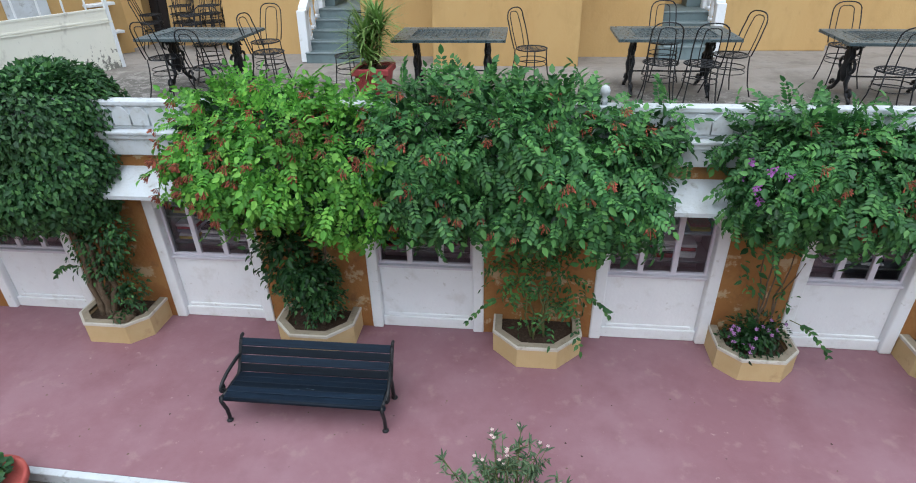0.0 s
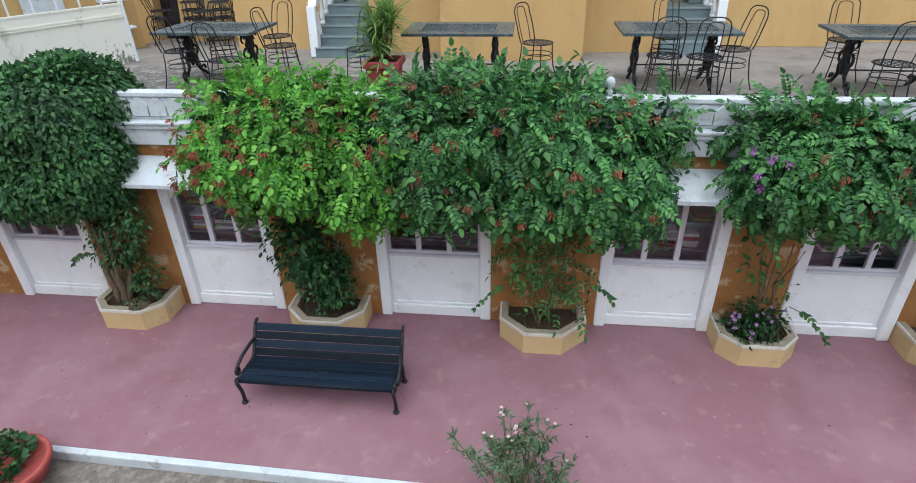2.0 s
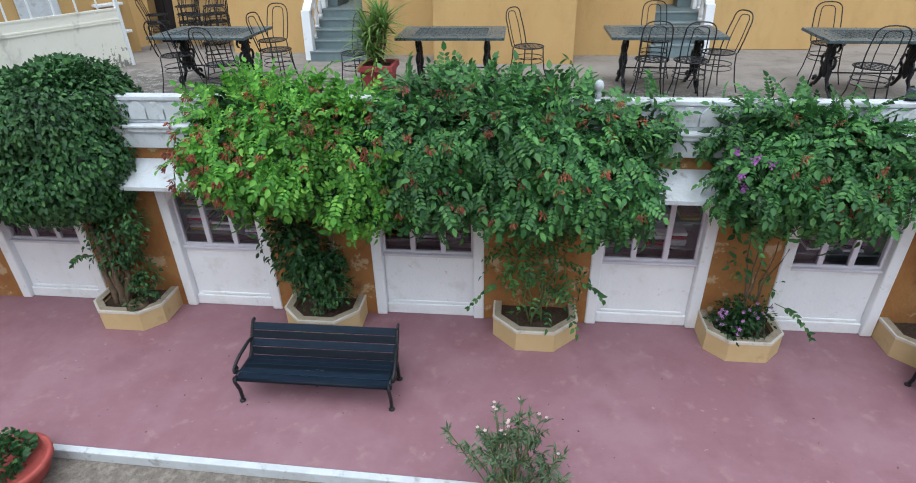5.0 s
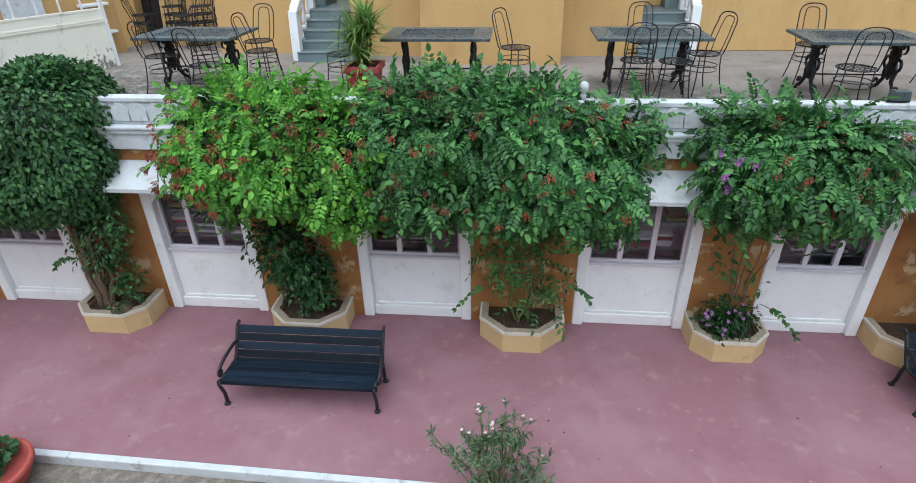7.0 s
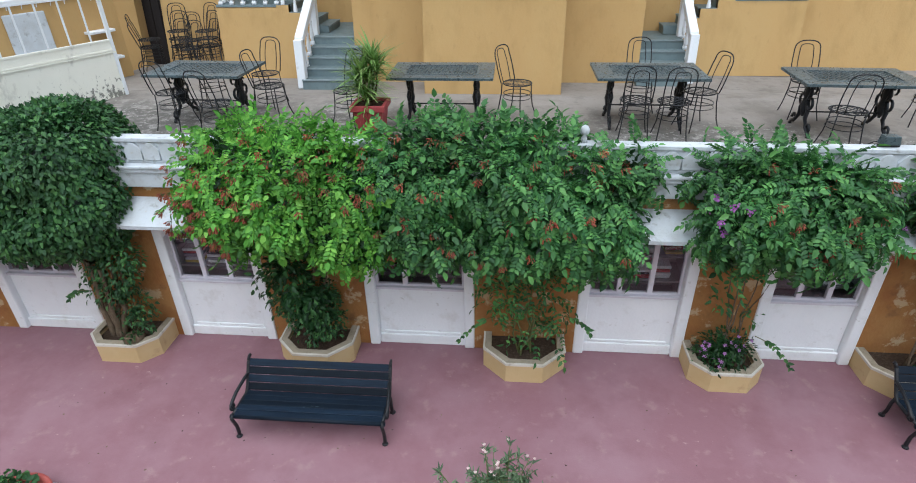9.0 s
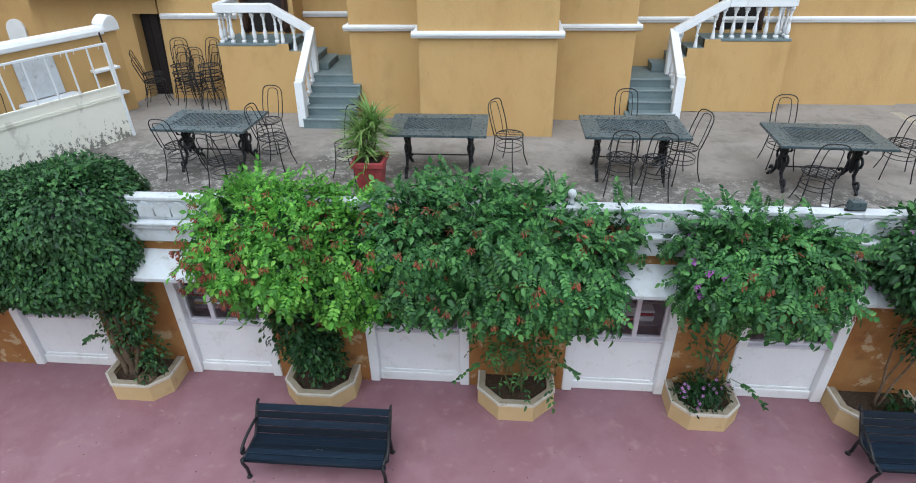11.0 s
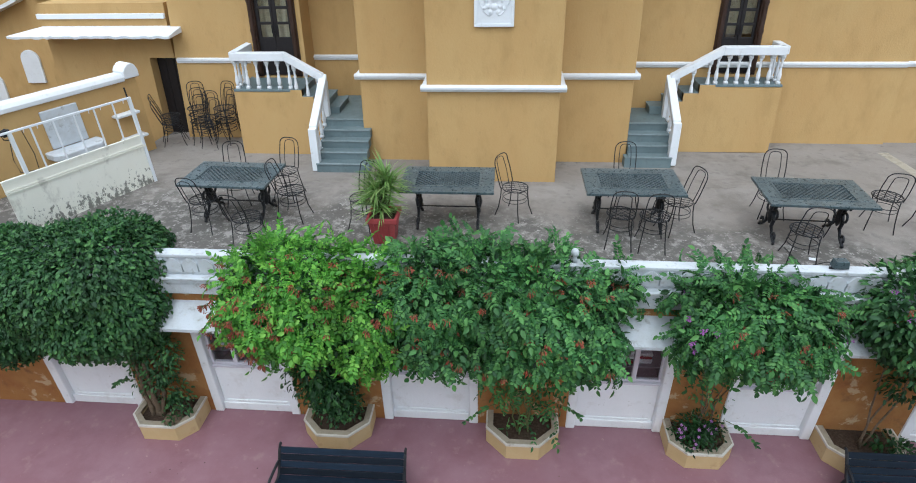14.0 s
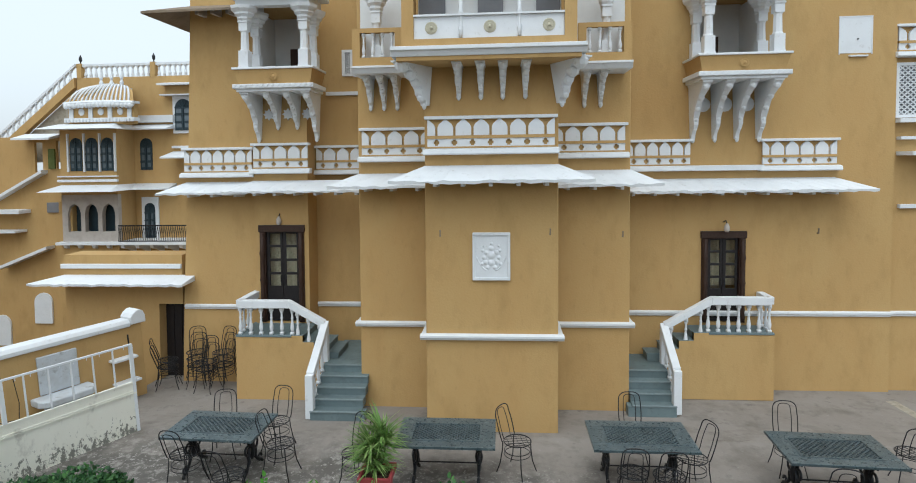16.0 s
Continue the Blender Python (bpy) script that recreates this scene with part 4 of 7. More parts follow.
def jharokha(x0, x1, yf, yb, z0, dents):
    j = thing("jharokha_balcony", "white and ochre corbelled balcony with carved columns", "balcony", (0, 0, 0), group="corbelled balconies", kind="structure")
    part("cornice", G().box(x0, x1, yf, yb, z0 + 0.04, z0 + 0.13).box(x0 + 0.06, x1 - 0.06, yf + 0.05, yb, z0 - 0.02, z0 + 0.04), WHITE, j, "", False, 0.01)
    # carved rope moulding along the cornice
    rope = G()
    n = int((x1 - x0) / 0.11)
    for i in range(n):
        x = x0 + (x1 - x0) * (i + 0.1) / n
        rope.prism([(x, z0 + 0.055), (x + 0.03, z0 + 0.055), (x + 0.085, z0 + 0.115), (x + 0.055, z0 + 0.115)], yf - 0.014, yf, "y")
    part("rope_moulding", rope, WHITE, j)
    box = G()
    i, o = 0.10, 0.02
    b = [(x0 + i, yf + i, z0 + 0.13), (x1 - i, yf + i, z0 + 0.13), (x1 - i, yb, z0 + 0.13), (x0 + i, yb, z0 + 0.13)]
    t = [(x0 + o, yf + o, z0 + 0.42), (x1 - o, yf + o, z0 + 0.42), (x1 - o, yb, z0 + 0.42), (x0 + o, yb, z0 + 0.42)]
    box.add(b + t, [(0, 1, 5, 4), (1, 2, 6, 5), (3, 0, 4, 7), (4, 5, 6, 7), (3, 2, 1, 0)])
    part("apron", box, OCHRE, j)
    part("rosette", G().lathe([(0.0, -0.03), (0.03, -0.025), (0.05, 0.0), (0.07, -0.02), (0.09, 0.0)], (x0 + x1) / 2, yf + 0.05, z0 + 0.28, 12, "y", False), OCHRE, j, "", True)
    part("seat_slab", G().box(x0 - 0.01, x1 + 0.01, yf - 0.01, yb, z0 + 0.421, z0 + 0.465), WHITE, j, "", False, 0.01)
    zc, hc = z0 + 0.466, 1.22
    c = part("column", column(hc), WHITE, j)
    c.matrix_basis = pose(x0 + 0.22, yf + 0.16, zc)
    for x, y in ((x1 - 0.22, yf + 0.16), (x0 + 0.22, yb - 0.14), (x1 - 0.22, yb - 0.14)):
        again(c, j, pose(x, y, zc))
    top = zc + hc
    part("beam", G().box(x0 + 0.08, x1 - 0.08, yf + 0.05, yf + 0.27, top, top + 0.2).box(x0 + 0.08, x0 + 0.34, yf + 0.271, yb, top, top + 0.2).box(x1 - 0.34, x1 - 0.08, yf + 0.271, yb, top, top + 0.2), WHITE, j)
    part("roof", G().box(x0 - 0.1, x1 + 0.1, yf - 0.2, yb, top + 0.201, top + 0.29), WHITE, j)
    part("ceiling_lamp", G().lathe([(0.0, -0.06), (0.07, -0.05), (0.09, 0.0)], (x0 + x1) / 2 + 0.1, (yf + yb) / 2 + 0.1, top + 0.20, 12, "z", False), SHADE, j, "round grey ceiling lamp", True)
    k = part("corbel", corbel(yb - yf - 0.10, 0.98 if dents else 1.16, 0.15), WHITE, j)
    k.matrix_basis = pose(x0 + 0.20, yb, z0 - 0.02)
    again(k, j, pose(x1 - 0.20, yb, z0 - 0.02))
    k = part("inner_corbel", corbel(yb - yf - 0.12, 0.70 if dents else 1.15, 0.14), WHITE, j)
    k.matrix_basis = pose(x0 + 0.20 + (x1 - x0 - 0.40) / 3, yb, z0 - 0.02)
    again(k, j, pose(x1 - 0.20 - (x1 - x0 - 0.40) / 3, yb, z0 - 0.02))
    star = []
    for i in range(16):
        a, r = math.pi * i / 8, 0.13 if i % 2 == 0 else 0.085
        star.append((r * math.cos(a), r * math.sin(a)))
    f = part("star", G().prism(star[::-1], -0.03, 0.0, "y"), WHITE, j, "", False, 0.008) if dents else part("shell", G().lathe([(0.0, -0.05), (0.07, -0.045), (0.13, -0.02), (0.15, 0.0)], 0, 0, 0, 12, "y", False), WHITE, j, "", True)
    for i in range(3):
        x = x0 + 0.20 + (x1 - x0 - 0.40) * (i + 0.5) / 3
        if i == 0:
            f.matrix_basis = pose(x, yb - 0.001, z0 - 0.42)
        else:
            again(f, j, pose(x, yb - 0.001, z0 - 0.42))
    # room seen behind the columns
    part("room_wall", G().box(x0 + 0.1, x1 - 0.1, yb + 1.0, yb + 1.05, z0 + 0.3, z0 + 2.2), PALE_ROOM, j)
    wx0, wx1 = (-4.78, -3.69) if dents else (4.42, 5.80)
    part("lining", G().box(wx0, wx0 + 0.03, yb + 0.03, yb + 0.999, z0 + 0.46, z0 + 1.80).box(wx1 - 0.03, wx1, yb + 0.03, yb + 0.999, z0 + 0.46, z0 + 1.80), PALE_ROOM, j)
    part("doorway", G().box(x0 + 0.55, x0 + 1.06, yb + 0.97, yb + 0.995, z0 + 0.45, z0 + 1.15), DARK_WOOD, j)
    return j


jharokha(-4.93, -3.25, 10.40, PY - 0.002, 9.00, 4)
jharokha(4.25, 5.97, 10.40, WY, 9.03, 0)
lv = thing("lattice_vent", "small white pierced lattice vent in the plaster wall", "vent", kind="structure")
lat = G().box(-3.05, -2.80, WY + 0.40, WY + 0.449, 9.44, 9.50).box(-3.05, -2.80, WY + 0.40, WY + 0.449, 9.96, 10.02).box(-3.05, -2.98, WY + 0.40, WY + 0.449, 9.50, 9.96).box(-2.87, -2.80, WY + 0.40, WY + 0.449, 9.50, 9.96)
part("frame", lat, WHITE, lv, "", False, 0.005)
# dark sheet in place of the shade behind the lattice
part("dark_back", G().box(-2.98, -2.87, WY + 0.44, WY + 0.448, 9.50, 9.96), SHADE, lv)
mesh_bars = G()
for k in range(9):
    z = 9.47 + 0.055 * k
    for e in (-1, 1):
        mesh_bars.tube([(-2.98 if e > 0 else -2.87, WY + 0.425, z), (-2.87 if e > 0 else -2.98, WY + 0.425, z + 0.07)], 0.009, 4)
part("lattice", mesh_bars, WHITE, lv)
setting("trim_upper_recess", G().box(-3.42, BAY[0] - 0.01, WY + 0.38, WY + 0.449, 9.02, 9.10), WHITE, "white string course", "moulding")


def grille(name, x0, x1, y, z0, z1, nx, nz, label):
    q = thing(name, label, "window", (0, 0, 0), kind="structure")
    f = 0.06
    part("frame", G().box(x0, x0 + f, y - 0.04, y, z0, z1).box(x1 - f, x1, y - 0.04, y, z0, z1).box(x0 + f, x1 - f, y - 0.04, y, z0, z0 + f).box(x0 + f, x1 - f, y - 0.04, y, z1 - f, z1), WHITE, q)
    # shade behind the lattice, painted as a dark sheet
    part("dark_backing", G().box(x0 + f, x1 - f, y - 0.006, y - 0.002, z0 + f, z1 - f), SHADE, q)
    lat = G()
    sx, sz = (x1 - x0 - 2 * f) / nx, (z1 - z0 - 2 * f) / nz
    for i in range(nx):
        for k in range(nz):
            cx, cz = x0 + f + sx * (i + 0.5), z0 + f + sz * (k + 0.5)
            for a in (0.8, -0.8):
                dx, dz = sx * 0.62, sz * 0.62 * (1 if a > 0 else -1)
                w = min(sx, sz) * 0.16
                lat.prism([(cx - dx - w, cz - dz), (cx - dx + w, cz - dz), (cx + dx + w, cz + dz), (cx + dx - w, cz + dz)], y - 0.03, y - 0.008, "y")
    part("lattice", lat, WHITE, q)
    return q


grille("window_jali", -2.80, -2.50, WY + 0.449, 9.42, 9.98, 3, 6, "small white pierced lattice window")
grille("window_jali_right", 8.50, 10.2, WY + 0.1, 8.28, 9.38, 14, 10, "large white pierced lattice window")
setting("ledge_far_right", G().box(8.48, 10.8, WY - 0.12, WY + 0.1, 8.18, 8.26).box(8.55, 10.8, WY - 0.05, WY + 0.1, 7.84, 7.90).box(8.55, 10.8, WY - 0.4, WY + 0.1, 7.52, 7.60).box(8.6, 10.8, WY + 0.02, WY + 0.1, 6.45, 6.53), WHITE, "white ledges on the far end of the front", "ledge")
blind_balustrade("balustrade_far_right", 8.50, 10.6, WY + 0.1, 9.48, 6)
sh = thing("window_shutter", "closed white painted shutter in a shallow niche", "window", (0, 0, 0), kind="structure")
part("leaf", G().box(7.35, 7.96, WY - 0.008, WY, 9.58, 10.30), WHITE, sh, "", False, 0.006)
part("frame", G().box(7.33, 7.35, WY - 0.014, WY, 9.56, 10.32).box(7.96, 7.98, WY - 0.014, WY, 9.56, 10.32).box(7.35, 7.96, WY - 0.014, WY, 10.30, 10.32), WHITE, sh)
part("knob", G().lathe([(0.012, -0.03), (0.015, 0.0)], 7.69, WY - 0.008, 9.86, 8, "y"), IRON, sh)
part("sill", G().box(7.52, 7.88, WY - 0.05, WY, 9.51, 9.54), WHITE, sh)

# central balcony on the tower
cb = thing("central_balcony", "large ochre and white balcony with rosettes on carved corbels", "balcony", (0, -0.17, 0.08), kind="structure")
part("cornice", G().prism([(8.32, 9.10), (8.28, 9.18), (8.24, 9.19), (8.24, 9.25), (9.12, 9.25), (9.12, 9.10)], -1.24, 1.83, "x"), WHITE, cb, "", False, 0.008)
part("soffit", G().box(-1.16, 1.75, 8.34, 9.12, 9.04, 9.10), OCHRE, cb)
cw = G()
walled(cw, -1.07, 1.68, 9.25, 10.9, 8.34, 8.46, [(-0.88, 1.49, 9.37, 10.55)])
cw.box(-1.07, -0.95, 8.461, 9.12, 9.25, 10.9).box(1.56, 1.68, 8.461, 9.12, 9.25, 10.9)
part("surround", cw, OCHRE, cb)
part("apron", G().box(-0.88, 1.49, 8.38, 8.44, 9.37, 9.72), WHITE, cb, "", False, 0.006)
part("sill", G().box(-0.88, 1.49, 8.34, 8.46, 9.72, 9.75), WHITE, cb)
part("upper_panel", G().box(-0.88, 1.49, 8.9, 8.95, 9.75, 10.55), PALE_ROOM, cb)
# dark boxes paint the shade of the balcony openings
for x0, x1 in ((-0.86, -0.42), (0.12, 0.54), (1.08, 1.47)):
    part("opening", G().box(x0, x1, 8.86, 8.89, 9.76, 10.5), SHADE, cb, "opening with its shade painted dark")
for x in (-0.60, 0.33, 1.25):
    part("rosette", G().lathe([(0.0, -0.035), (0.025, -0.03), (0.03, -0.005), (0.055, -0.03), (0.075, -0.005), (0.085, -0.02), (0.10, 0.0)], x, 8.38, 9.545, 14, "y", False), CREAM_STONE, cb, "cream carved rosette", True)
for x in (-0.13, 0.79):
    part("pilaster", G().lathe([(0.03, 0.0), (0.03, 0.1), (0.045, 0.14), (0.025, 0.2), (0.025, 0.35), (0.045, 0.38), (0.03, 0.42), (0.03, 1.1)], x, 8.38, 9.38, 8), WHITE, cb, "", True)
k = part("corbel", corbel(0.62, 0.52, 0.13), WHITE, cb)
k.matrix_basis = pose(-0.22, 9.12, 9.04)
for x in (0.16, 0.53, 0.91):
    again(k, cb, pose(x, 9.12, 9.04))
big = corbel(0.70, 0.72, 0.26)
kb = part("corner_corbel", big, WHITE, cb)
kb.matrix_basis = pose(-0.78, 9.10, 9.09, 0, 0, -32)
again(kb, cb, pose(1.43, 9.10, 9.09, 0, 0, 32))
for s, x0, x1, nc in ((-1, -2.21, -1.25, 3), (1, 1.84, 2.81, 2)):
    sb = thing("side_balcony", "ochre framed balcony with white turned balusters", "balcony", (0, 0, 0), kind="structure", group="side balconies")
    zf = 9.13 if s < 0 else 9.11
    part("cornice", G().prism([(9.46, zf), (9.40, zf + 0.09), (9.38, zf + 0.09), (9.38, zf + 0.13), (10.13, zf + 0.13), (10.13, zf)], x0, x1, "x"), WHITE, sb, "", False, 0.006)
    fr = G()
    walled(fr, x0 + 0.02, x1 - 0.02, zf + 0.13, zf + 0.80, 9.42, 9.52, [(x0 + 0.16, x1 - 0.16, zf + 0.28, zf + 0.72)])
    part("frame", fr, OCHRE, sb)
    e = x0 if s < 0 else x1
    part("side", G().box(min(e - s * 0.02, e - s * 0.12), max(e - s * 0.02, e - s * 0.12), 9.521, 10.13, zf + 0.13, zf + 0.80), OCHRE, sb)
    part("back", G().box(x0 + 0.02, x1 - 0.02, 10.05, 10.12, zf + 0.13, zf + 1.7), PALE_ROOM, sb)
    b = part("baluster", baluster_mesh(0.44, 0.03), WHITE, sb, "", True)
    nb = 4
    for i in range(nb):
        m = pose(x0 + 0.22 + (x1 - x0 - 0.44) * i / (nb - 1), 9.47, zf + 0.28)
        if i == 0:
            b.matrix_basis = m
        else:
            again(b, sb, m)
    cc = part("column", column(1.3), WHITE, sb)
    cc.matrix_basis = pose((x0 + x1) / 2 + s * 0.05, 9.62, zf + 0.14) @ Matrix.Diagonal((0.9, 0.9, 1, 1))
    k = part("corbel", corbel(0.50, 0.58, 0.13), WHITE, sb)
    for i in range(nc):
        x = (x0 + 0.2 + 0.26 * i) if s < 0 else (x0 + 0.22 + 0.3 * i)
        if i == 0:
            k.matrix_basis = pose(x, 10.13, zf)
        else:
            again(k, sb, pose(x, 10.13, zf))

# roof eave at the left head of the front
g = G()
top = [(-6.32, WY - 0.002, 10.98), (-5.0, WY - 0.002, 10.98), (-5.0, WY - 0.72, 10.74), (-7.0, WY - 0.72, 10.72), (-7.0, 13.4, 10.74), (-6.32, 13.4, 10.98)]
g.add(top + [(x, y, z - 0.05) for x, y, z in top], [(0, 3, 2, 1), (0, 5, 4, 3), (6, 7, 8, 9), (6, 9, 10, 11), (3, 9, 8, 2), (4, 10, 9, 3), (2, 8, 7, 1)])
roof_eave = setting("eave_roof_left", g, BROWN_STONE, "brown stone eave hipped round the roof corner", "eave")
for i in range(3):
    x = -6.0 + i * 0.34
    part("eave_bracket", G().prism([(WY - 0.003, 10.90), (WY - 0.40, 10.77), (WY - 0.40, 10.70), (WY - 0.003, 10.72)], x, x + 0.07, "x"), STONE, roof_eave)

# ---- left wing and court wall ----
porch = thing("porch_block", "low ochre block with a white sloping eave and a dark doorway", "porch", (0, 0, 0), kind="structure")
pw = G()
walled(pw, -9.50, -6.69, -0.2, 5.52, 11.45, 12.05, [(-7.26, -6.69, T - 0.21, 4.41)])
part("wall", pw, OCHRE, porch)
part("side_wall", G().box(-9.50, -9.0, 12.051, 16.6, -0.2, 4.60), OCHRE, porch)
part("roof", G().box(-9.0, -6.31, 12.051, 16.8, 4.54, 4.60), CEMENT, porch)
part("door", G().box(-7.26, -6.60, 11.72, 11.77, T - 0.19, 4.41), BLACK_WOOD, porch, "dark plank door standing in shadow")
for x in (-7.15, -6.96, -6.77):
    part("plank", G().box(x - 0.085, x + 0.085, 11.70, 11.719, T - 0.17, 4.40), BLACK_WOOD, porch)
part("course", G().box(-9.55, -6.69, 11.38, 11.449, 5.22, 5.32), WHITE, porch, "", False, 0.008)
pe, n = G(), 40
rr = random.Random(8)
edge = [(-9.92 + 3.55 * k / n, 10.85 + rr.uniform(-0.015, 0.015), 4.975 + rr.uniform(-0.012, 0.012)) for k in range(n + 1)]
wall_line = [(-9.50 + 3.13 * k / n, 11.449, 5.07) for k in range(n + 1)]
pe.add(wall_line + edge + [(x, y + 0.01, z - 0.05) for x, y, z in edge] + [(x, y, z - 0.12) for x, y, z in wall_line],
       [(a * (n + 1) + k, b * (n + 1) + k, b * (n + 1) + k + 1, a * (n + 1) + k + 1) for a, b in ((0, 1), (1, 2), (2, 3)) for k in range(n)] + [(0, 3 * n + 3, 2 * n + 2, n + 1), (n, 2 * n + 1, 3 * n + 2, 4 * n + 3)])
part("eave", pe, WHITE, porch, "white sloping eave")


def arched_window(parent, x0, x1, y, z0, z1):
    q = G().box(x0, x1, y - 0.01, y + 0.04, z0, z1 - (x1 - x0) * 0.5)
    n = 12
    pts = [(x0 + (x1 - x0) * 0.5 * (1 - math.cos(math.pi * i / n)), z1 - (x1 - x0) * 0.5 + (x1 - x0) * 0.5 * math.sin(math.pi * i / n)) for i in range(n + 1)]
    q.prism(pts[::-1], y - 0.01, y + 0.04, "y")
    win = part("window", q, DEEP_BLUE, parent, "dark blue-green shuttered arch window")
    bars = G()
    xm = (x0 + x1) / 2
    bars.box(xm - 0.02, xm + 0.02, y - 0.04, y - 0.011, z0, z1 - 0.1)
    for k in (0.25, 0.5, 0.72):
        z = z0 + (z1 - z0) * k
        bars.box(x0, x1, y - 0.035, y - 0.011, z - 0.02, z + 0.02)
    zc, r = z1 - (x1 - x0) * 0.5, (x1 - x0) * 0.5
    for k in range(1, 6):
        a = math.pi * k / 6
        bars.tube([(xm, y - 0.025, zc), (xm + r * 0.95 * math.cos(a), y - 0.025, zc + r * 0.95 * math.sin(a))], 0.014, 4)
    part("frame", bars, DEEP_BLUE, win)
    w = (x1 - x0) / 2
    for e in (0, 1):
        for lo, hi in ((0.06, 0.25), (0.27, 0.5), (0.52, 0.72)):
            part("pane", G().box(x0 + w * e + 0.06, x0 + w * (e + 1) - 0.06, y - 0.02, y - 0.0105, z0 + (z1 - z0) * lo + 0.03, z0 + (z1 - z0) * hi - 0.03), PANE, win)
    return win


wing = thing("palace_wing", "ochre palace wing with a domed white pavilion and arched windows", "building", (0, 0, 0), kind="structure")
part("wall", G().box(-13.77, -8.4, 17.4, 18.2, 0, 10.95), OCHRE, wing)
part("wall", G().box(-16.5, -13.1, 18.0, 18.6, 0, 7.2), OCHRE, wing)
# parapet railing on the roof
part("rail", G().box(-13.75, -8.4, 17.45, 17.6, 11.34, 11.42), WHITE, wing)
for x in (-13.68, -10.75):
    part("pier", G().box(x - 0.09, x + 0.09, 17.4, 17.6, 10.9, 11.44), OCHRE, wing)
b = part("baluster", baluster_mesh(0.40, 0.05), WHITE, wing)
b.matrix_basis = pose(-13.5, 17.52, 10.95)
for i in range(1, 25):
    again(b, wing, pose(-13.5 + 0.21 * i, 17.52, 10.95))
for x in (-13.68, -10.75):
    part("lantern", G().lathe([(0.03, 0), (0.02, 0.06), (0.055, 0.12), (0.055, 0.2), (0.012, 0.30)], x, 17.5, 11.44, 8), IRON, wing)
# projecting pavilion
part("pavilion", G().box(-13.72, -11.55, 16.5, 17.4, 7.3, 9.3).box(-13.72, -11.55, 16.5, 17.4, 5.05, 5.35), OCHRE, wing)
part("lintel", G().box(-13.72, -11.55, 16.5, 17.4, 7.0, 7.3), OCHRE, wing)
for x in (-13.32, -12.72, -12.12):
    arched_window(wing, x, x + 0.46, 16.485, 7.78, 8.86)
for x in (-13.42, -12.80, -12.20, -11.62):
    part("mullion", G().box(x, x + 0.06, 16.44, 16.499, 7.75, 9.0), WHITE, wing)
for z, o in ((9.12, 0.75), (7.12, 0.7)):
    q = G()
    q.add([(-13.72 - o * 0.45, 16.5 - o, z), (-11.55 + o * 0.4, 16.5 - o, z), (-11.55 + o * 0.4, 17.4, z + 0.02), (-13.72 - o * 0.45, 17.4, z + 0.02), (-13.72, 16.5, z + 0.2), (-11.55, 16.5, z + 0.2), (-11.55, 17.4, z + 0.2), (-13.72, 17.4, z + 0.2)],
          [(0, 1, 5, 4), (1, 2, 6, 5), (3, 0, 4, 7), (4, 5, 6, 7), (3, 2, 1, 0)])
    part("eave", q, WHITE, wing)
    part("eave", G().prism([(17.4, z + 0.2), (17.4, z + 0.05), (16.9, z), (16.9, z + 0.04)], -11.5, -9.9, "x"), WHITE, wing)
part("course", G().box(-13.8, -11.5, 16.42, 16.499, 7.42, 7.50).box(-13.8, -11.5, 16.42, 16.499, 7.58, 7.62), WHITE, wing)
part("frieze", G().box(-13.45, -10.78, 16.42, 16.70, 9.38, 9.50).box(-13.47, -10.76, 16.40, 16.70, 9.95, 10.02), WHITE, wing)
part("attic", G().box(-13.36, -10.85, 16.52, 16.70, 9.3, 9.95).box(-13.36, -11.5, 16.701, 17.4, 9.3, 9.95), OCHRE, wing)
for i in range(7):
    x = -13.3 + i * 0.37
    part("niche_petal", G().lathe([(0.0, -0.03), (0.11, -0.02), (0.12, 0.0)], x + 0.08, 16.51, 9.70, 10, "y", False) if i % 2 else G().box(x, x + 0.15, 16.47, 16.51, 9.5, 9.9), WHITE, wing)
part("dentils", (lambda q: [q.box(-13.42 + 0.127 * i, -13.35 + 0.127 * i, 16.38, 16.42, 9.36, 9.46) for i in range(21)] and q)(G()), WHITE, wing)
part("frieze_side", G().box(-11.48, -9.9, 17.25, 17.399, 9.38, 9.62), WHITE, wing)
# bangla dome: curved roof with ribs
dome = G()
nx, ny = 16, 6
def dome_pt(u, v):
    x = -12.10 + 1.30 * (1 - 0.42 * v ** 1.6) * (2 * u - 1)
    bow = 1 - (2 * u - 1) ** 2
    return (x, 16.42 + 0.55 * v ** 1.3, 9.99 + 0.52 * math.sin(v * math.pi / 2) + 0.12 * bow * v - 0.05 * (1 - bow) * (1 - v))
vv = [dome_pt(i / nx, k / ny) for k in range(ny + 1) for i in range(nx + 1)]
dome.add(vv, [(k * (nx + 1) + i, k * (nx + 1) + i + 1, (k + 1) * (nx + 1) + i + 1, (k + 1) * (nx + 1) + i) for k in range(ny) for i in range(nx)])
part("dome", dome, OCHRE, wing, "curved ochre pavilion roof", True)
part("dome_ridge", G().box(-12.55, -11.65, 16.9, 17.2, 10.54, 10.64).box(-12.75, -11.45, 16.85, 17.25, 10.47, 10.54), WHITE, wing)
part("dome_edge", G().tube([dome_pt(i / nx, 0) for i in range(nx + 1)], 0.085, 6), WHITE, wing)
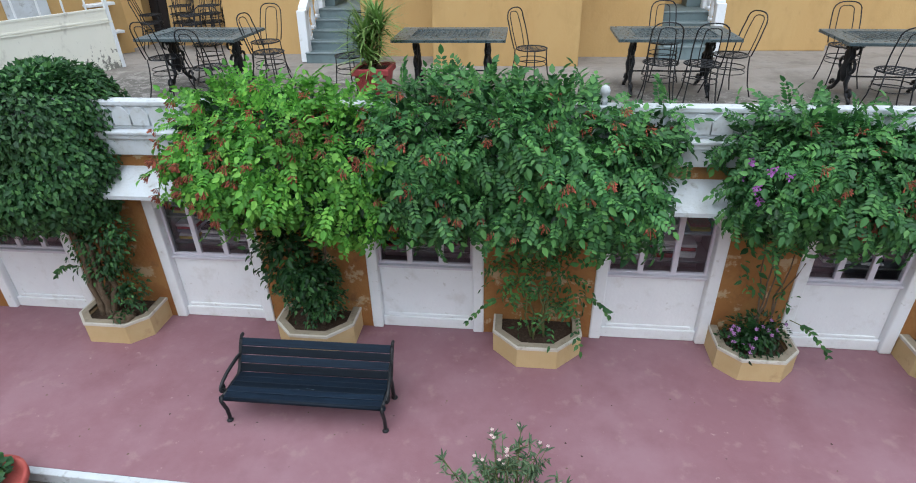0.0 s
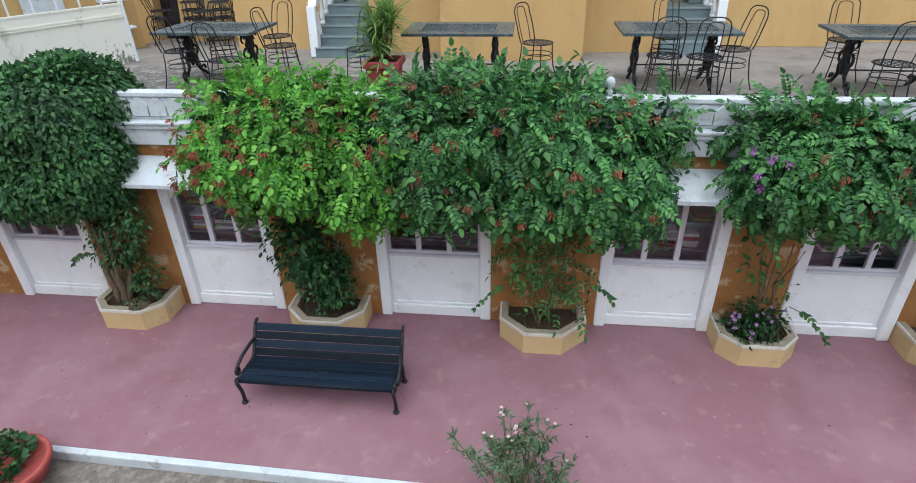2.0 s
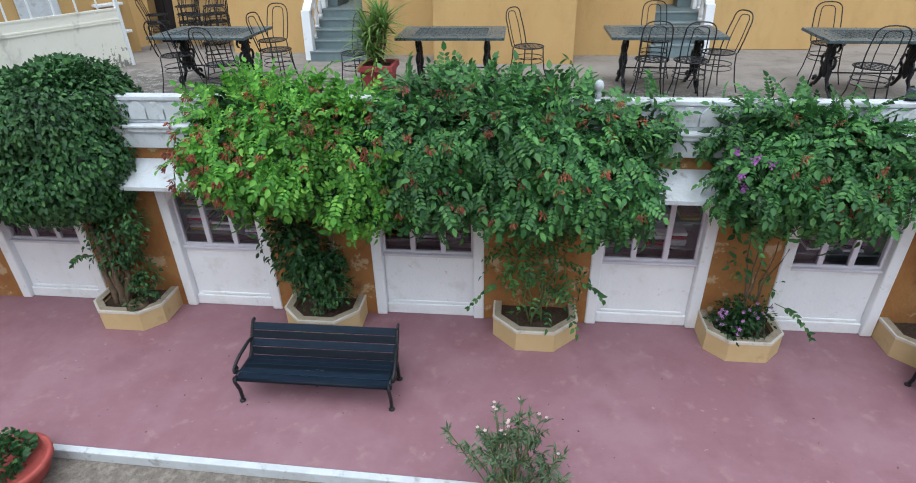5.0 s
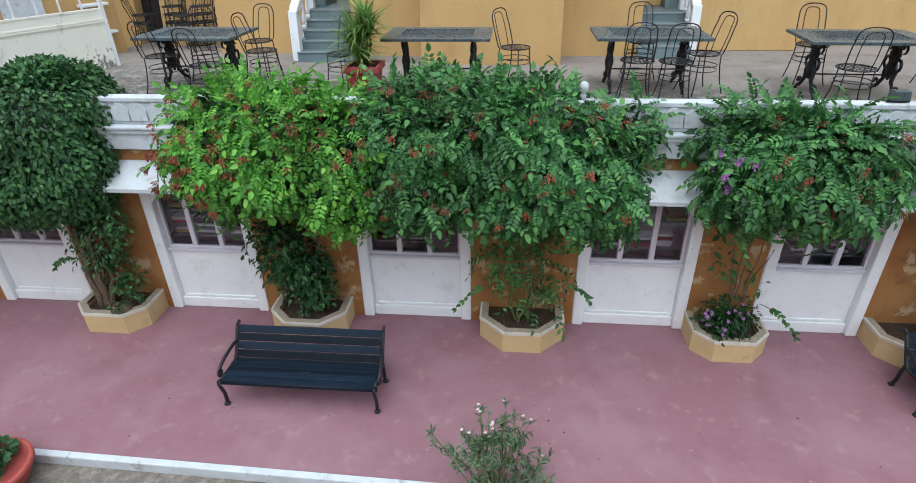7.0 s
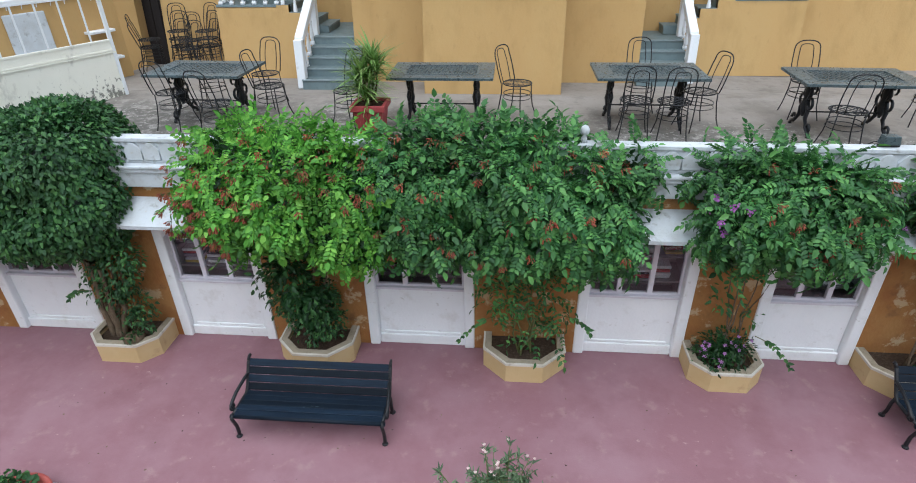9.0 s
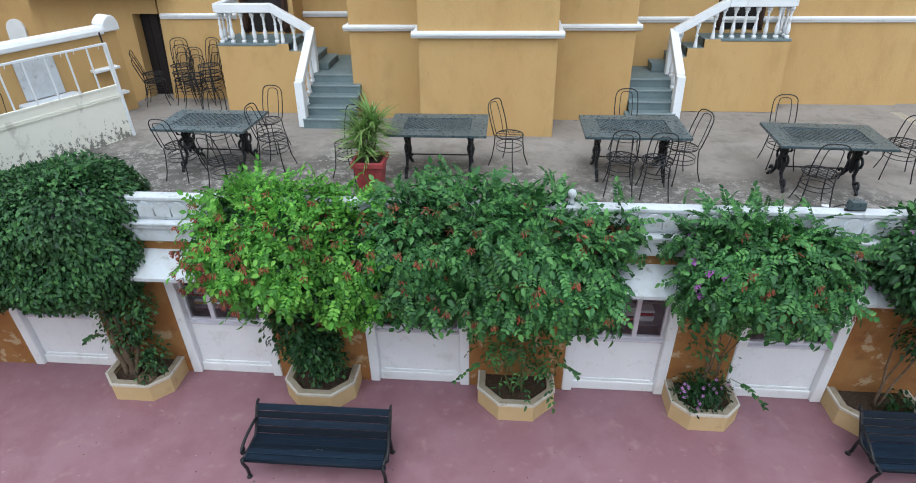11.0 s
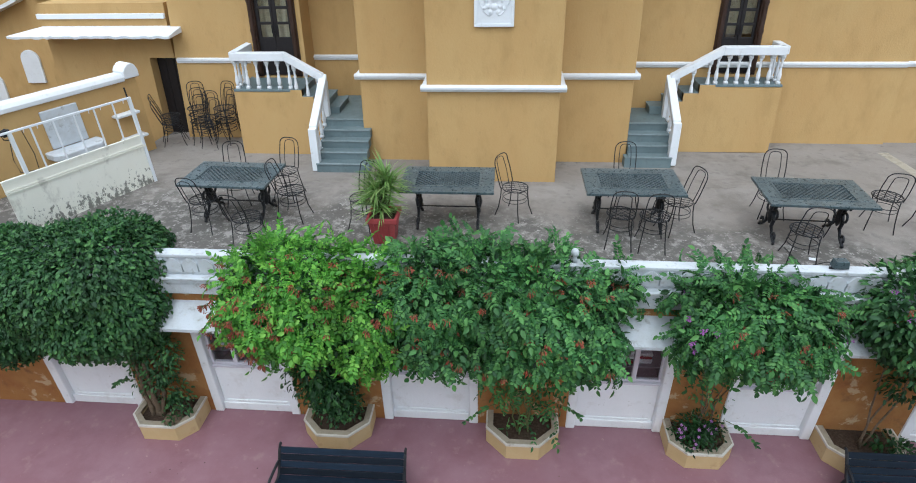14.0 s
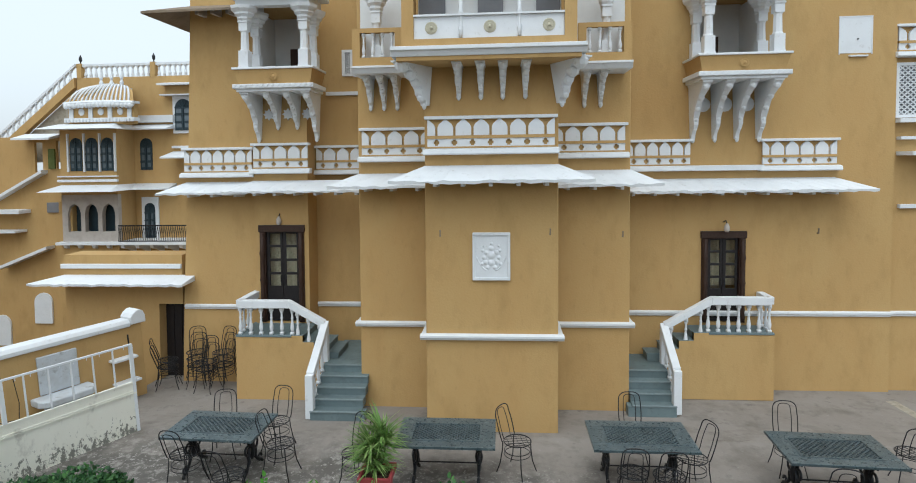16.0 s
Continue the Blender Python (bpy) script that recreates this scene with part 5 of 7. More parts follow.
for i in range(17):
    p = dome_pt((i + 0.5) / 17, 0)
    part("scallop", G().lathe([(0.0, -0.06), (0.07, -0.055), (0.10, 0.0)], p[0], p[1] - 0.04, p[2] - 0.07, 8, "y", False), WHITE, wing, "", True)
for i in range(1, 16):
    part("rib", G().tube([(lambda p: (p[0], p[1] - 0.02, p[2] + 0.02))(dome_pt(i / 16, k / ny)) for k in range(ny + 1)], 0.035, 5), WHITE, wing)
for x in (-12.5, -12.1, -11.7):
    part("finial", G().lathe([(0.05, 0), (0.07, 0.08), (0.03, 0.16), (0.06, 0.22), (0.01, 0.42)], x, 17.05, 10.64, 8), WHITE, wing)
# stone screen with three arches
scr = G()
walled(scr, -13.72, -11.55, 5.45, 7.0, 16.5, 16.66, [(x, x + 0.50, 5.78, 6.72) for x in (-13.50, -12.84, -12.18)])
for x in (-13.50, -12.84, -12.18):
    arch_fill(scr, x, x + 0.50, 6.38, 6.72, 16.5, 16.66, 4)
part("stone_screen", scr, STONE, wing, "pale carved stone screen with three cusped arches")
part("screen_side", G().box(-11.60, -11.55, 16.661, 17.4, 5.451, 7.0), OCHRE, wing)
# dark blue panel paints the shade seen through the arches
part("dark_room", G().box(-14.0, -11.61, 16.80, 16.9, 5.46, 7.0), DEEP_BLUE, wing)
part("floor_slab", G().box(-13.85, -8.4, 16.3, 17.4, 5.36, 5.45), WHITE, wing)
for i in range(9):
    x = -13.6 + i * 0.55
    part("bracket", G().prism([(17.0, 5.359), (16.35, 5.359), (16.4, 5.25), (16.75, 5.15), (17.0, 5.02)], x, x + 0.13, "x"), WHITE, wing)
# arched door and iron railing of the wing's balcony
part("door_surround", G().box(-11.28, -10.62, 17.34, 17.399, 5.45, 6.85), WHITE, wing)
arched_window(wing, -11.15, -10.75, 17.32, 5.46, 6.65)
arched_window(wing, -11.30, -10.83, 17.38, 7.78, 8.86)
part("window_surround", G().box(-9.95, -9.1, 17.34, 17.399, 9.0, 10.25), WHITE, wing)
arched_window(wing, -9.85, -9.2, 17.32, 9.1, 10.15)
part("window_hood", G().prism([(17.4, 10.72), (17.4, 10.62), (16.95, 10.58), (16.95, 10.64)], -10.3, -8.5, "x"), WHITE, wing)
part("hood_wall", G().box(-10.15, -8.5, 17.25, 17.399, 10.3, 10.6), OCHRE, wing)
part("hood_ledge", G().box(-10.3, -8.5, 17.1, 17.399, 10.26, 10.3), WHITE, wing)
part("small_eave", G().prism([(17.4, 8.4), (17.4, 8.3), (16.6, 8.15), (16.6, 8.2)], -10.0, -8.5, "x"), WHITE, wing)
part("small_course", G().box(-10.0, -8.5, 17.3, 17.399, 8.5, 8.58), WHITE, wing)
rail = G()
for i in range(46):
    x = -11.5 + i * 0.068
    rail.tube([(x, 16.4, 5.46), (x + 0.03, 16.39, 5.7), (x, 16.4, 5.98)], 0.010, 4)
    rail.tube([(x, 16.4, 5.5), (x + 0.068, 16.4, 5.94)], 0.008, 4)
rail.box(-11.5, -8.4, 16.385, 16.415, 5.96, 6.0).box(-11.5, -8.4, 16.385, 16.415, 5.46, 5.49)
part("iron_railing", rail, IRON, wing, "black wrought iron railing")
wing.matrix_basis = Matrix.Translation((-1.58, 0, -0.15)) @ Matrix.Diagonal((0.875, 1, 0.966, 1))
# roof stair with white balusters
stair = thing("roof_stair", "ochre roof stair with a white baluster railing", "stair", (-0.45, 0, -0.52), kind="structure")
part("string", G().prism([(-13.2, 10.95), (-13.2, 10.62), (-17.6, 7.06), (-17.6, 7.4)], 17.3, 17.5, "y"), OCHRE, stair)
part("under_wall", G().prism([(-13.2, 10.62), (-13.2, 8.18), (-16.2, 8.18)], 17.52, 17.9, "y"), CEMENT, stair)
rb = G()
rail_beam(rb, (-13.2, 17.4, 11.32), (-17.6, 17.4, 7.75), 0.06, 0.09)
part("handrail", rb, WHITE, stair)
b = part("baluster", baluster_mesh(0.40, 0.05), WHITE, stair)
for i in range(20):
    x = -13.4 - 0.21 * i
    m = pose(x, 17.4, 10.95 + (x + 13.2) * 0.81)
    if i == 0:
        b.matrix_basis = m
    else:
        again(b, stair, m)
# open stair room below it, and the sloping walls at the far end of the court
far = thing("far_court_buildings", "ochre court buildings with white ledges, openings and a green shutter", "building", (0.42, 0, -0.41), kind="structure")
fw = G()
walled(fw, -18.5, -13.75, -0.2, 8.9, 17.0, 17.09, [(-15.30, -15.02, 7.75, 8.72), (-14.54, -14.10, 7.85, 8.75)])
part("wall", fw, OCHRE, far)
part("eave", G().prism([(17.0, 9.0), (17.0, 8.9), (16.4, 8.78), (16.4, 8.84)], -15.6, -14.3, "x"), WHITE, far)
part("shutter", G().box(-14.78, -14.56, 16.93, 16.99, 7.85, 8.5), GREEN_SHUTTER, far, "olive green shutter")
# dark box standing in for the shade inside the vent
part("vent", G().box(-14.9, -14.4, 16.95, 17.0, 6.42, 6.75), SHADE, far, "vent opening painted dark as shade")
part("sloped_coping", G().prism([(-14.85, 7.82), (-14.85, 7.72), (-16.6, 6.8), (-16.6, 6.9)], 16.7, 16.99, "y"), WHITE, far)
part("sloped_coping", G().prism([(-14.7, 5.35), (-14.7, 5.25), (-16.4, 4.6), (-16.4, 4.7)], 16.6, 16.99, "y"), WHITE, far)
part("ledge", G().box(-17.5, -15.5, 16.5, 16.99, 6.42, 6.54), WHITE, far)
part("ledge", G().box(-17.5, -15.65, 16.5, 16.99, 5.80, 5.87), WHITE, far)
for x0, z0 in ((-15.45, 2.75), (-16.95, 2.0)):
    pts = [(x0, z0), (x0 + 0.62, z0)] + [(x0 + 0.31 + 0.31 * math.cos(a), z0 + 0.72 + 0.30 * math.sin(a)) for a in [k * math.pi / 8 for k in range(9)]]
    part("niche", G().prism(pts, 16.93, 16.99, "y"), WHITE, far, "white arched niche")
part("shadow_wall", G().box(-14.2, -13.75, 16.6, 16.99, -0.2, 6.8), OCHRE, far)
# unseen wall, added to cut low sky light on the lower front
setting("wall_court_rear", G().box(-30, 30, -16.5, -16.0, -0.2, 9.0), OCHRE, "added ochre wall out of view, cutting low sky light", "wall")
# added out of view to hold sky light off the left wing
setting("wall_court_side", G().box(-21.0, -20.5, -14.0, 16.0, -0.2, 11.0), OCHRE, "added ochre wall out of view, keeping light off the wing", "wall")
setting("wall_court_end", G().box(-30, -18.5, 16.0, 17.0, -0.2, 8.0), OCHRE, "ochre wall closing the far end of the court", "wall")


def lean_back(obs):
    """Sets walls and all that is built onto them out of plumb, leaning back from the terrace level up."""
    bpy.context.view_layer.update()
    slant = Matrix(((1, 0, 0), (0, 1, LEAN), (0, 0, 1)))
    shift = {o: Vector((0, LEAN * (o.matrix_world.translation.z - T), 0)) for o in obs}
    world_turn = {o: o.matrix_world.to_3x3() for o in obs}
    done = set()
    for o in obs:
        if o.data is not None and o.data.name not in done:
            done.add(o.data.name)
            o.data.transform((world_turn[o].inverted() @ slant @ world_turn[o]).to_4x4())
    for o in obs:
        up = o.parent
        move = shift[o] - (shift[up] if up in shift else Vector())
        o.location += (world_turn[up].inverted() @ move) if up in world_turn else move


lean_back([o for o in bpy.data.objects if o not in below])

# garden wall with a white coping, beside the gate
skew = Matrix.Translation((-7.05, 10.6, 0)) @ Matrix.Rotation(radians(-25.5), 4, "Z")
side = [setting("wall_terrace_side", G().box(-0.26, 0.0, -6.2, 0.0, T - 0.22, 4.28), OCHRE, "ochre terrace side wall", "wall", 0.015)]
cp = G().prism([(-0.32, 4.25), (0.05, 4.25), (0.05, 4.33), (0.0, 4.40), (-0.27, 4.40), (-0.32, 4.33)], -6.25, -0.245, "y")
cp.prism([(-0.24, 4.28), (0.08, 4.28), (0.08, 4.42), (0.04, 4.52), (-0.03, 4.57), (-0.11, 4.56), (-0.19, 4.50), (-0.24, 4.43)], -0.32, 0.05, "x")
side.append(setting("coping", cp, WHITE, "thick white coping rising to a rounded end", "coping", 0.02))
ba = thing("wall_basin", "white plaster wall basin with a tall back panel", "basin")
part("back_panel", G().box(0.001, 0.05, -0.34, 0.34, 0.12, 0.84), WHITE_OLD, ba, "", False, 0.02)
bs = G().prism([(0.0, -0.50), (0.28, -0.50), (0.44, -0.38), (0.44, 0.36), (0.28, 0.50), (0.0, 0.50)], -0.02, 0.11, "z")
part("basin", bs, WHITE_OLD, ba, "", False, 0.025)
part("foot", G().box(0.001, 0.2, -0.3, 0.3, -0.45, -0.021), WHITE_OLD, ba, "", False, 0.02)
for o in side:
    o.matrix_basis = skew
ba.matrix_basis = skew @ pose(0, -1.64, 3.28)
for y, z in ((-0.48, 3.62), (-0.45, 3.12)):
    ws = tagged(link_mesh("wall_shelf", G().box(0.001, 0.20, y - 0.25, y + 0.25, z, z + 0.05), WHITE, False, 0.01), "small white shelf on the terrace wall", "shelf")
    ws.matrix_basis = skew

gate = thing("steel_gate", "open cream painted steel gate streaked with black mildew", "gate", (-5.94, 8.66, T - 0.045), math.degrees(math.atan2(-1.73, -0.88)))
L = 2.30
part("sheet", G().box(0.03, L, -0.012, 0.012, 0.05, 0.93), CREAM_GATE, gate, "cream sheet with black mildew")
part("rib", G().box(0.0, L, -0.025, 0.025, 0.78, 0.80).box(0.0, L, -0.030, 0.030, 0.745, 0.768), CREAM_GATE, gate)
part("top_bar", G().box(0.0, L, -0.02, 0.02, 0.93, 0.96), CREAM_GATE, gate)
part("bottom_bar", G().box(0.0, L, -0.02, 0.02, 0.02, 0.05), CREAM_GATE, gate)
part("rail", G().box(0.0, L, -0.015, 0.015, 1.61, 1.64), WHITE, gate)
for i, x in enumerate((0.0, 0.32, 0.64, 0.97, 1.29, 1.62, 1.90)):
    w = 0.026 if i in (0, 6) else 0.011
    part("bar", G().box(x, x + 2 * w, -w, w, 0.0 if i == 0 else 0.96, 1.635), WHITE, gate)
part("cable_coil", G().tube([(1.95 + 0.07 * math.cos(k * 0.9), -0.04 - 0.004 * k, 1.58 + 0.09 * math.sin(k * 0.9)) for k in range(16)], 0.008, 5).tube([(1.95, -0.05, 1.45), (2.0, -0.05, 1.2), (1.98, -0.05, 0.98), (1.7, -0.04, 0.94)], 0.006, 5), IRON, gate, "coil of black cable")
part("clip", G().box(1.90, 2.0, -0.07, -0.02, 1.56, 1.66), IRON, gate)
for k in range(9):
    part("hook", G().tube([(0.12 + 0.2 * k, -0.016, 1.61), (0.125 + 0.2 * k, -0.03, 1.58), (0.13 + 0.2 * k, -0.02, 1.555)], 0.006, 5), WHITE, gate)
part("latch", G().tube([(0.02, -0.03, 1.50), (0.02, -0.05, 1.65), (0.03, -0.04, 1.80)], 0.014), IRON, gate)
part("cable", G().tube([(1.75, -0.03, 1.62), (1.7, -0.05, 1.2), (1.73, -0.05, 0.9), (1.5, -0.06, 0.55)], 0.006, 5), IRON, gate, "thin black cable")

# ---- terrace furniture ----
def arc(cx, cy, cz, r, a0, a1, n, plane="xz", ry=None):
    ry = ry or r
    out = []
    for i in range(n + 1):
        a = radians(a0 + (a1 - a0) * i / n)
        c, s = r * math.cos(a), ry * math.sin(a)
        out.append((cx + c, cy, cz + s) if plane == "xz" else (cx + c, cy + s, cz))
    return out


def cafe_chair(at, turn, label="black wrought iron cafe chair with a lattice seat"):
    """The chair looks along +x; its back is at -x."""
    c = thing("cafe_chair", label, "chair", at, turn, "chairs on the terrace")
    sz, r = 0.50, 0.205
    seat = part("seat", G().tube(arc(0, 0, sz, r, 0, 342, 19, "xy"), 0.0082, 6, closed=True), IRON, c, "", True)
    for k in range(-2, 3):
        d = k * 0.072
        h = math.sqrt(max(0.0, r * r - d * d))
        for a in (45, -45):
            ca, sa = math.cos(radians(a)), math.sin(radians(a))
            p, q = (-h, d), (h, d)
            part("seat_bar", G().tube([(p[0] * ca - p[1] * sa, p[0] * sa + p[1] * ca, sz), (q[0] * ca - q[1] * sa, q[0] * sa + q[1] * ca, sz)], 0.0045, 4), IRON, seat)
    part("ring", G().tube(arc(0, 0, 0.36, 0.195, 0, 342, 19, "xy"), 0.0062, 5, closed=True), IRON, c, "", True)
    part("ring", G().tube(arc(0, 0, 0.30, 0.20, 0, 342, 19, "xy"), 0.0054, 5, closed=True), IRON, c, "", True)
    for sx, sy in ((1, 1), (1, -1)):
        part("leg", G().tube([(0.145 * sx, 0.135 * sy, sz), (0.15 * sx, 0.14 * sy, 0.36), (0.165 * sx, 0.155 * sy, 0.18), (0.215 * sx, 0.195 * sy, 0.0)], 0.0082, 6), IRON, c, "", True)
    for sy in (1, -1):
        part("leg", G().tube([(-0.165, 0.145 * sy, sz), (-0.17, 0.15 * sy, 0.36), (-0.20, 0.17 * sy, 0.15), (-0.25, 0.19 * sy, 0.0)], 0.0082, 6), IRON, c, "", True)
    def hoop(w, top, x0):
        pts = [(x0 - 0.0, -w, sz)]
        for i in range(1, 4):
            t = i / 4
            pts.append((x0 - 0.11 * t, -w - 0.012 * math.sin(t * 3), sz + (top - sz - w * 0.75) * t))
        zc = top - w * 0.75
        for i in range(11):
            a = math.pi - math.pi * i / 10
            pts.append((x0 - 0.115 - 0.02 * math.sin(a), math.copysign(w * 1.02 * abs(math.cos(a)) ** 0.72, math.cos(a)), zc + w * 0.75 * max(0.0, math.sin(a)) ** 0.85))
        for i in range(3, 0, -1):
            t = i / 4
            pts.append((x0 - 0.11 * t, w + 0.012 * math.sin(t * 3), sz + (top - sz - w * 0.75) * t))
        pts.append((x0, w, sz))
        return pts
    part("back_hoop", G().tube(hoop(0.165, 0.99, -0.165), 0.0082, 6), IRON, c, "", True)
    part("inner_hoop", G().tube(hoop(0.085, 0.94, -0.185), 0.0062, 5), IRON, c, "", True)
    return c


def cafe_table(at, turn):
    t = thing("cafe_table", "weathered grey-green cast iron table with a lattice top", "table", at, turn, "tables on the terrace")
    lx, ly, h = 1.43, 0.91, 0.735
    a, b = lx / 2, ly / 2
    ix, iy = a - 0.23, b - 0.21
    top = G()
    z0, z1 = h - 0.022, h
    top.box(-a, a, -b, -iy, z0, z1).box(-a, a, iy, b, z0, z1).box(-a, -ix, -iy, iy, z0, z1).box(ix, a, -iy, iy, z0, z1)
    part("tabletop", top, TABLE_PAINT, t, "", False, 0.004)
    part("inlay", G().box(-ix, ix, -iy, iy, h - 0.035, h - 0.016), IRON, t)
    edge = G()
    for x0, x1, y0, y1 in ((-ix - 0.03, ix + 0.03, -iy - 0.03, -iy), (-ix - 0.03, ix + 0.03, iy, iy + 0.03), (-ix - 0.03, -ix, -iy, iy), (ix, ix + 0.03, -iy, iy)):
        edge.box(x0, x1, y0, y1, h, h + 0.006)
    part("raised_border", edge, TABLE_PAINT, t)
    lat = G()
    w = 0.011
    n = 19
    for s in (1, -1):
        for i in range(-n, n + 1):
            c = i * 0.072
            xa, xb = max(-ix, c - iy), min(ix, c + iy)
            if xb - xa > 0.02:
                ya, yb = (xa - c) * s, (xb - c) * s
                lat.add([(xa - w, ya, h - 0.015), (xa + w, ya, h - 0.015), (xb + w, yb, h - 0.015), (xb - w, yb, h - 0.015), (xa - w, ya, h - 0.003 - 0.001 * s), (xa + w, ya, h - 0.003 - 0.001 * s), (xb + w, yb, h - 0.003 - 0.001 * s), (xb - w, yb, h - 0.003 - 0.001 * s)],
                        [(4, 5, 6, 7) if s > 0 else (7, 6, 5, 4), (0, 1, 5, 4), (2, 3, 7, 6), (1, 2, 6, 5), (3, 0, 4, 7)])
    part("lattice", lat, TABLE_PAINT, t)
    rim = G()
    for x0, x1, y0, y1 in ((-a, a, -b, -b + 0.02), (-a, a, b - 0.02, b), (-a, -a + 0.02, -b + 0.02, b - 0.02), (a - 0.02, a, -b + 0.02, b - 0.02)):
        rim.box(x0, x1, y0, y1, h - 0.036, h - 0.0225)
    part("apron", rim, TABLE_PAINT, t)
    for s in (-1, 1):
        x = s * 0.47
        leg = G()
        for e in (-1, 1):
            leg.tube([(x, e * 0.05, 0.42), (x, e * 0.12, 0.30), (x, e * 0.10, 0.2), (x, e * 0.19, 0.10), (x, e * 0.29, 0.05), (x, e * 0.32, 0.015), (x, e * 0.30, 0.0)], 0.029, 7, 0.022)
            leg.tube([(x, e * 0.25 + 0.055 * math.cos(k * 0.8), 0.105 + 0.055 * math.sin(k * 0.8)) for k in range(7)], 0.022, 6, 0.013)
            leg.tube([(x, e * 0.04, 0.42), (x, e * 0.09, 0.52), (x, e * 0.05, 0.60), (x, e * 0.16, 0.66), (x, e * 0.28, 0.69), (x, e * 0.33, 0.715)], 0.030, 7, 0.018)
            leg.tube([(x, e * 0.17 + 0.05 * math.cos(k * 0.8), 0.60 + 0.05 * math.sin(k * 0.8)) for k in range(7)], 0.021, 6, 0.012)
        leg.lathe([(0.015, 0.2), (0.045, 0.27), (0.062, 0.36), (0.04, 0.46), (0.05, 0.52), (0.02, 0.70)], x, 0, 0, 8)
        for e in (-1, 1):
            leg.tube([(x, e * 0.13 + 0.07 * math.cos(k * 0.63), 0.40 + 0.07 * math.sin(k * 0.63)) for k in range(11)], 0.019, 6)
        part("leg", leg, IRON, t, "scrolled cast iron leg", True)
    part("stretcher", G().tube([(-0.47, 0, 0.26), (0.47, 0, 0.26)], 0.011, 6), IRON, t)
    return t


table0 = cafe_table((-3.78, 7.44, T), -2)
for x, y, r in ((-0.31, 7.38, 0), (2.47, 7.405, 0), (4.98, 7.15, -3)):
    copy_thing(table0, pose(x, y, T, 0, 0, r))
CHAIRS = [(-3.21, 6.48, 78), (-2.83, 7.37, -8), (-3.18, 8.09, -98), (-3.98, 7.90, -75), (-1.62, 7.16, -108), (0.73, 7.61, -35),
          (2.53, 8.06, -88), (2.25, 6.82, 83), (2.71, 6.76, 85), (3.16, 7.24, -158), (4.76, 7.82, -95), (4.66, 6.45, 78), (6.27, 7.52, 70), (6.88, 7.33, 100)]
chair0 = cafe_chair((-4.12, 7.01, T), 82)
for x, y, r in CHAIRS:
    copy_thing(chair0, pose(x, y, T, 0, 0, r))
# stacked chairs by the dark doorway
for x, y, r, n in ((-6.74, 10.92, 20, 2), (-6.16, 11.06, -80, 3), (-5.58, 11.08, -110, 3), (-5.82, 10.80, -95, 2)):
    for i in range(n):
        k = copy_thing(chair0, pose(x + 0.02 * i, y - 0.03 * i, terrace_z(y) + 0.15 * i + (0.012 if i else 0), 0, 0, r + 4 * i))
        tagged(k, "black wrought iron cafe chair stacked by the wall", "", "stacked chairs")

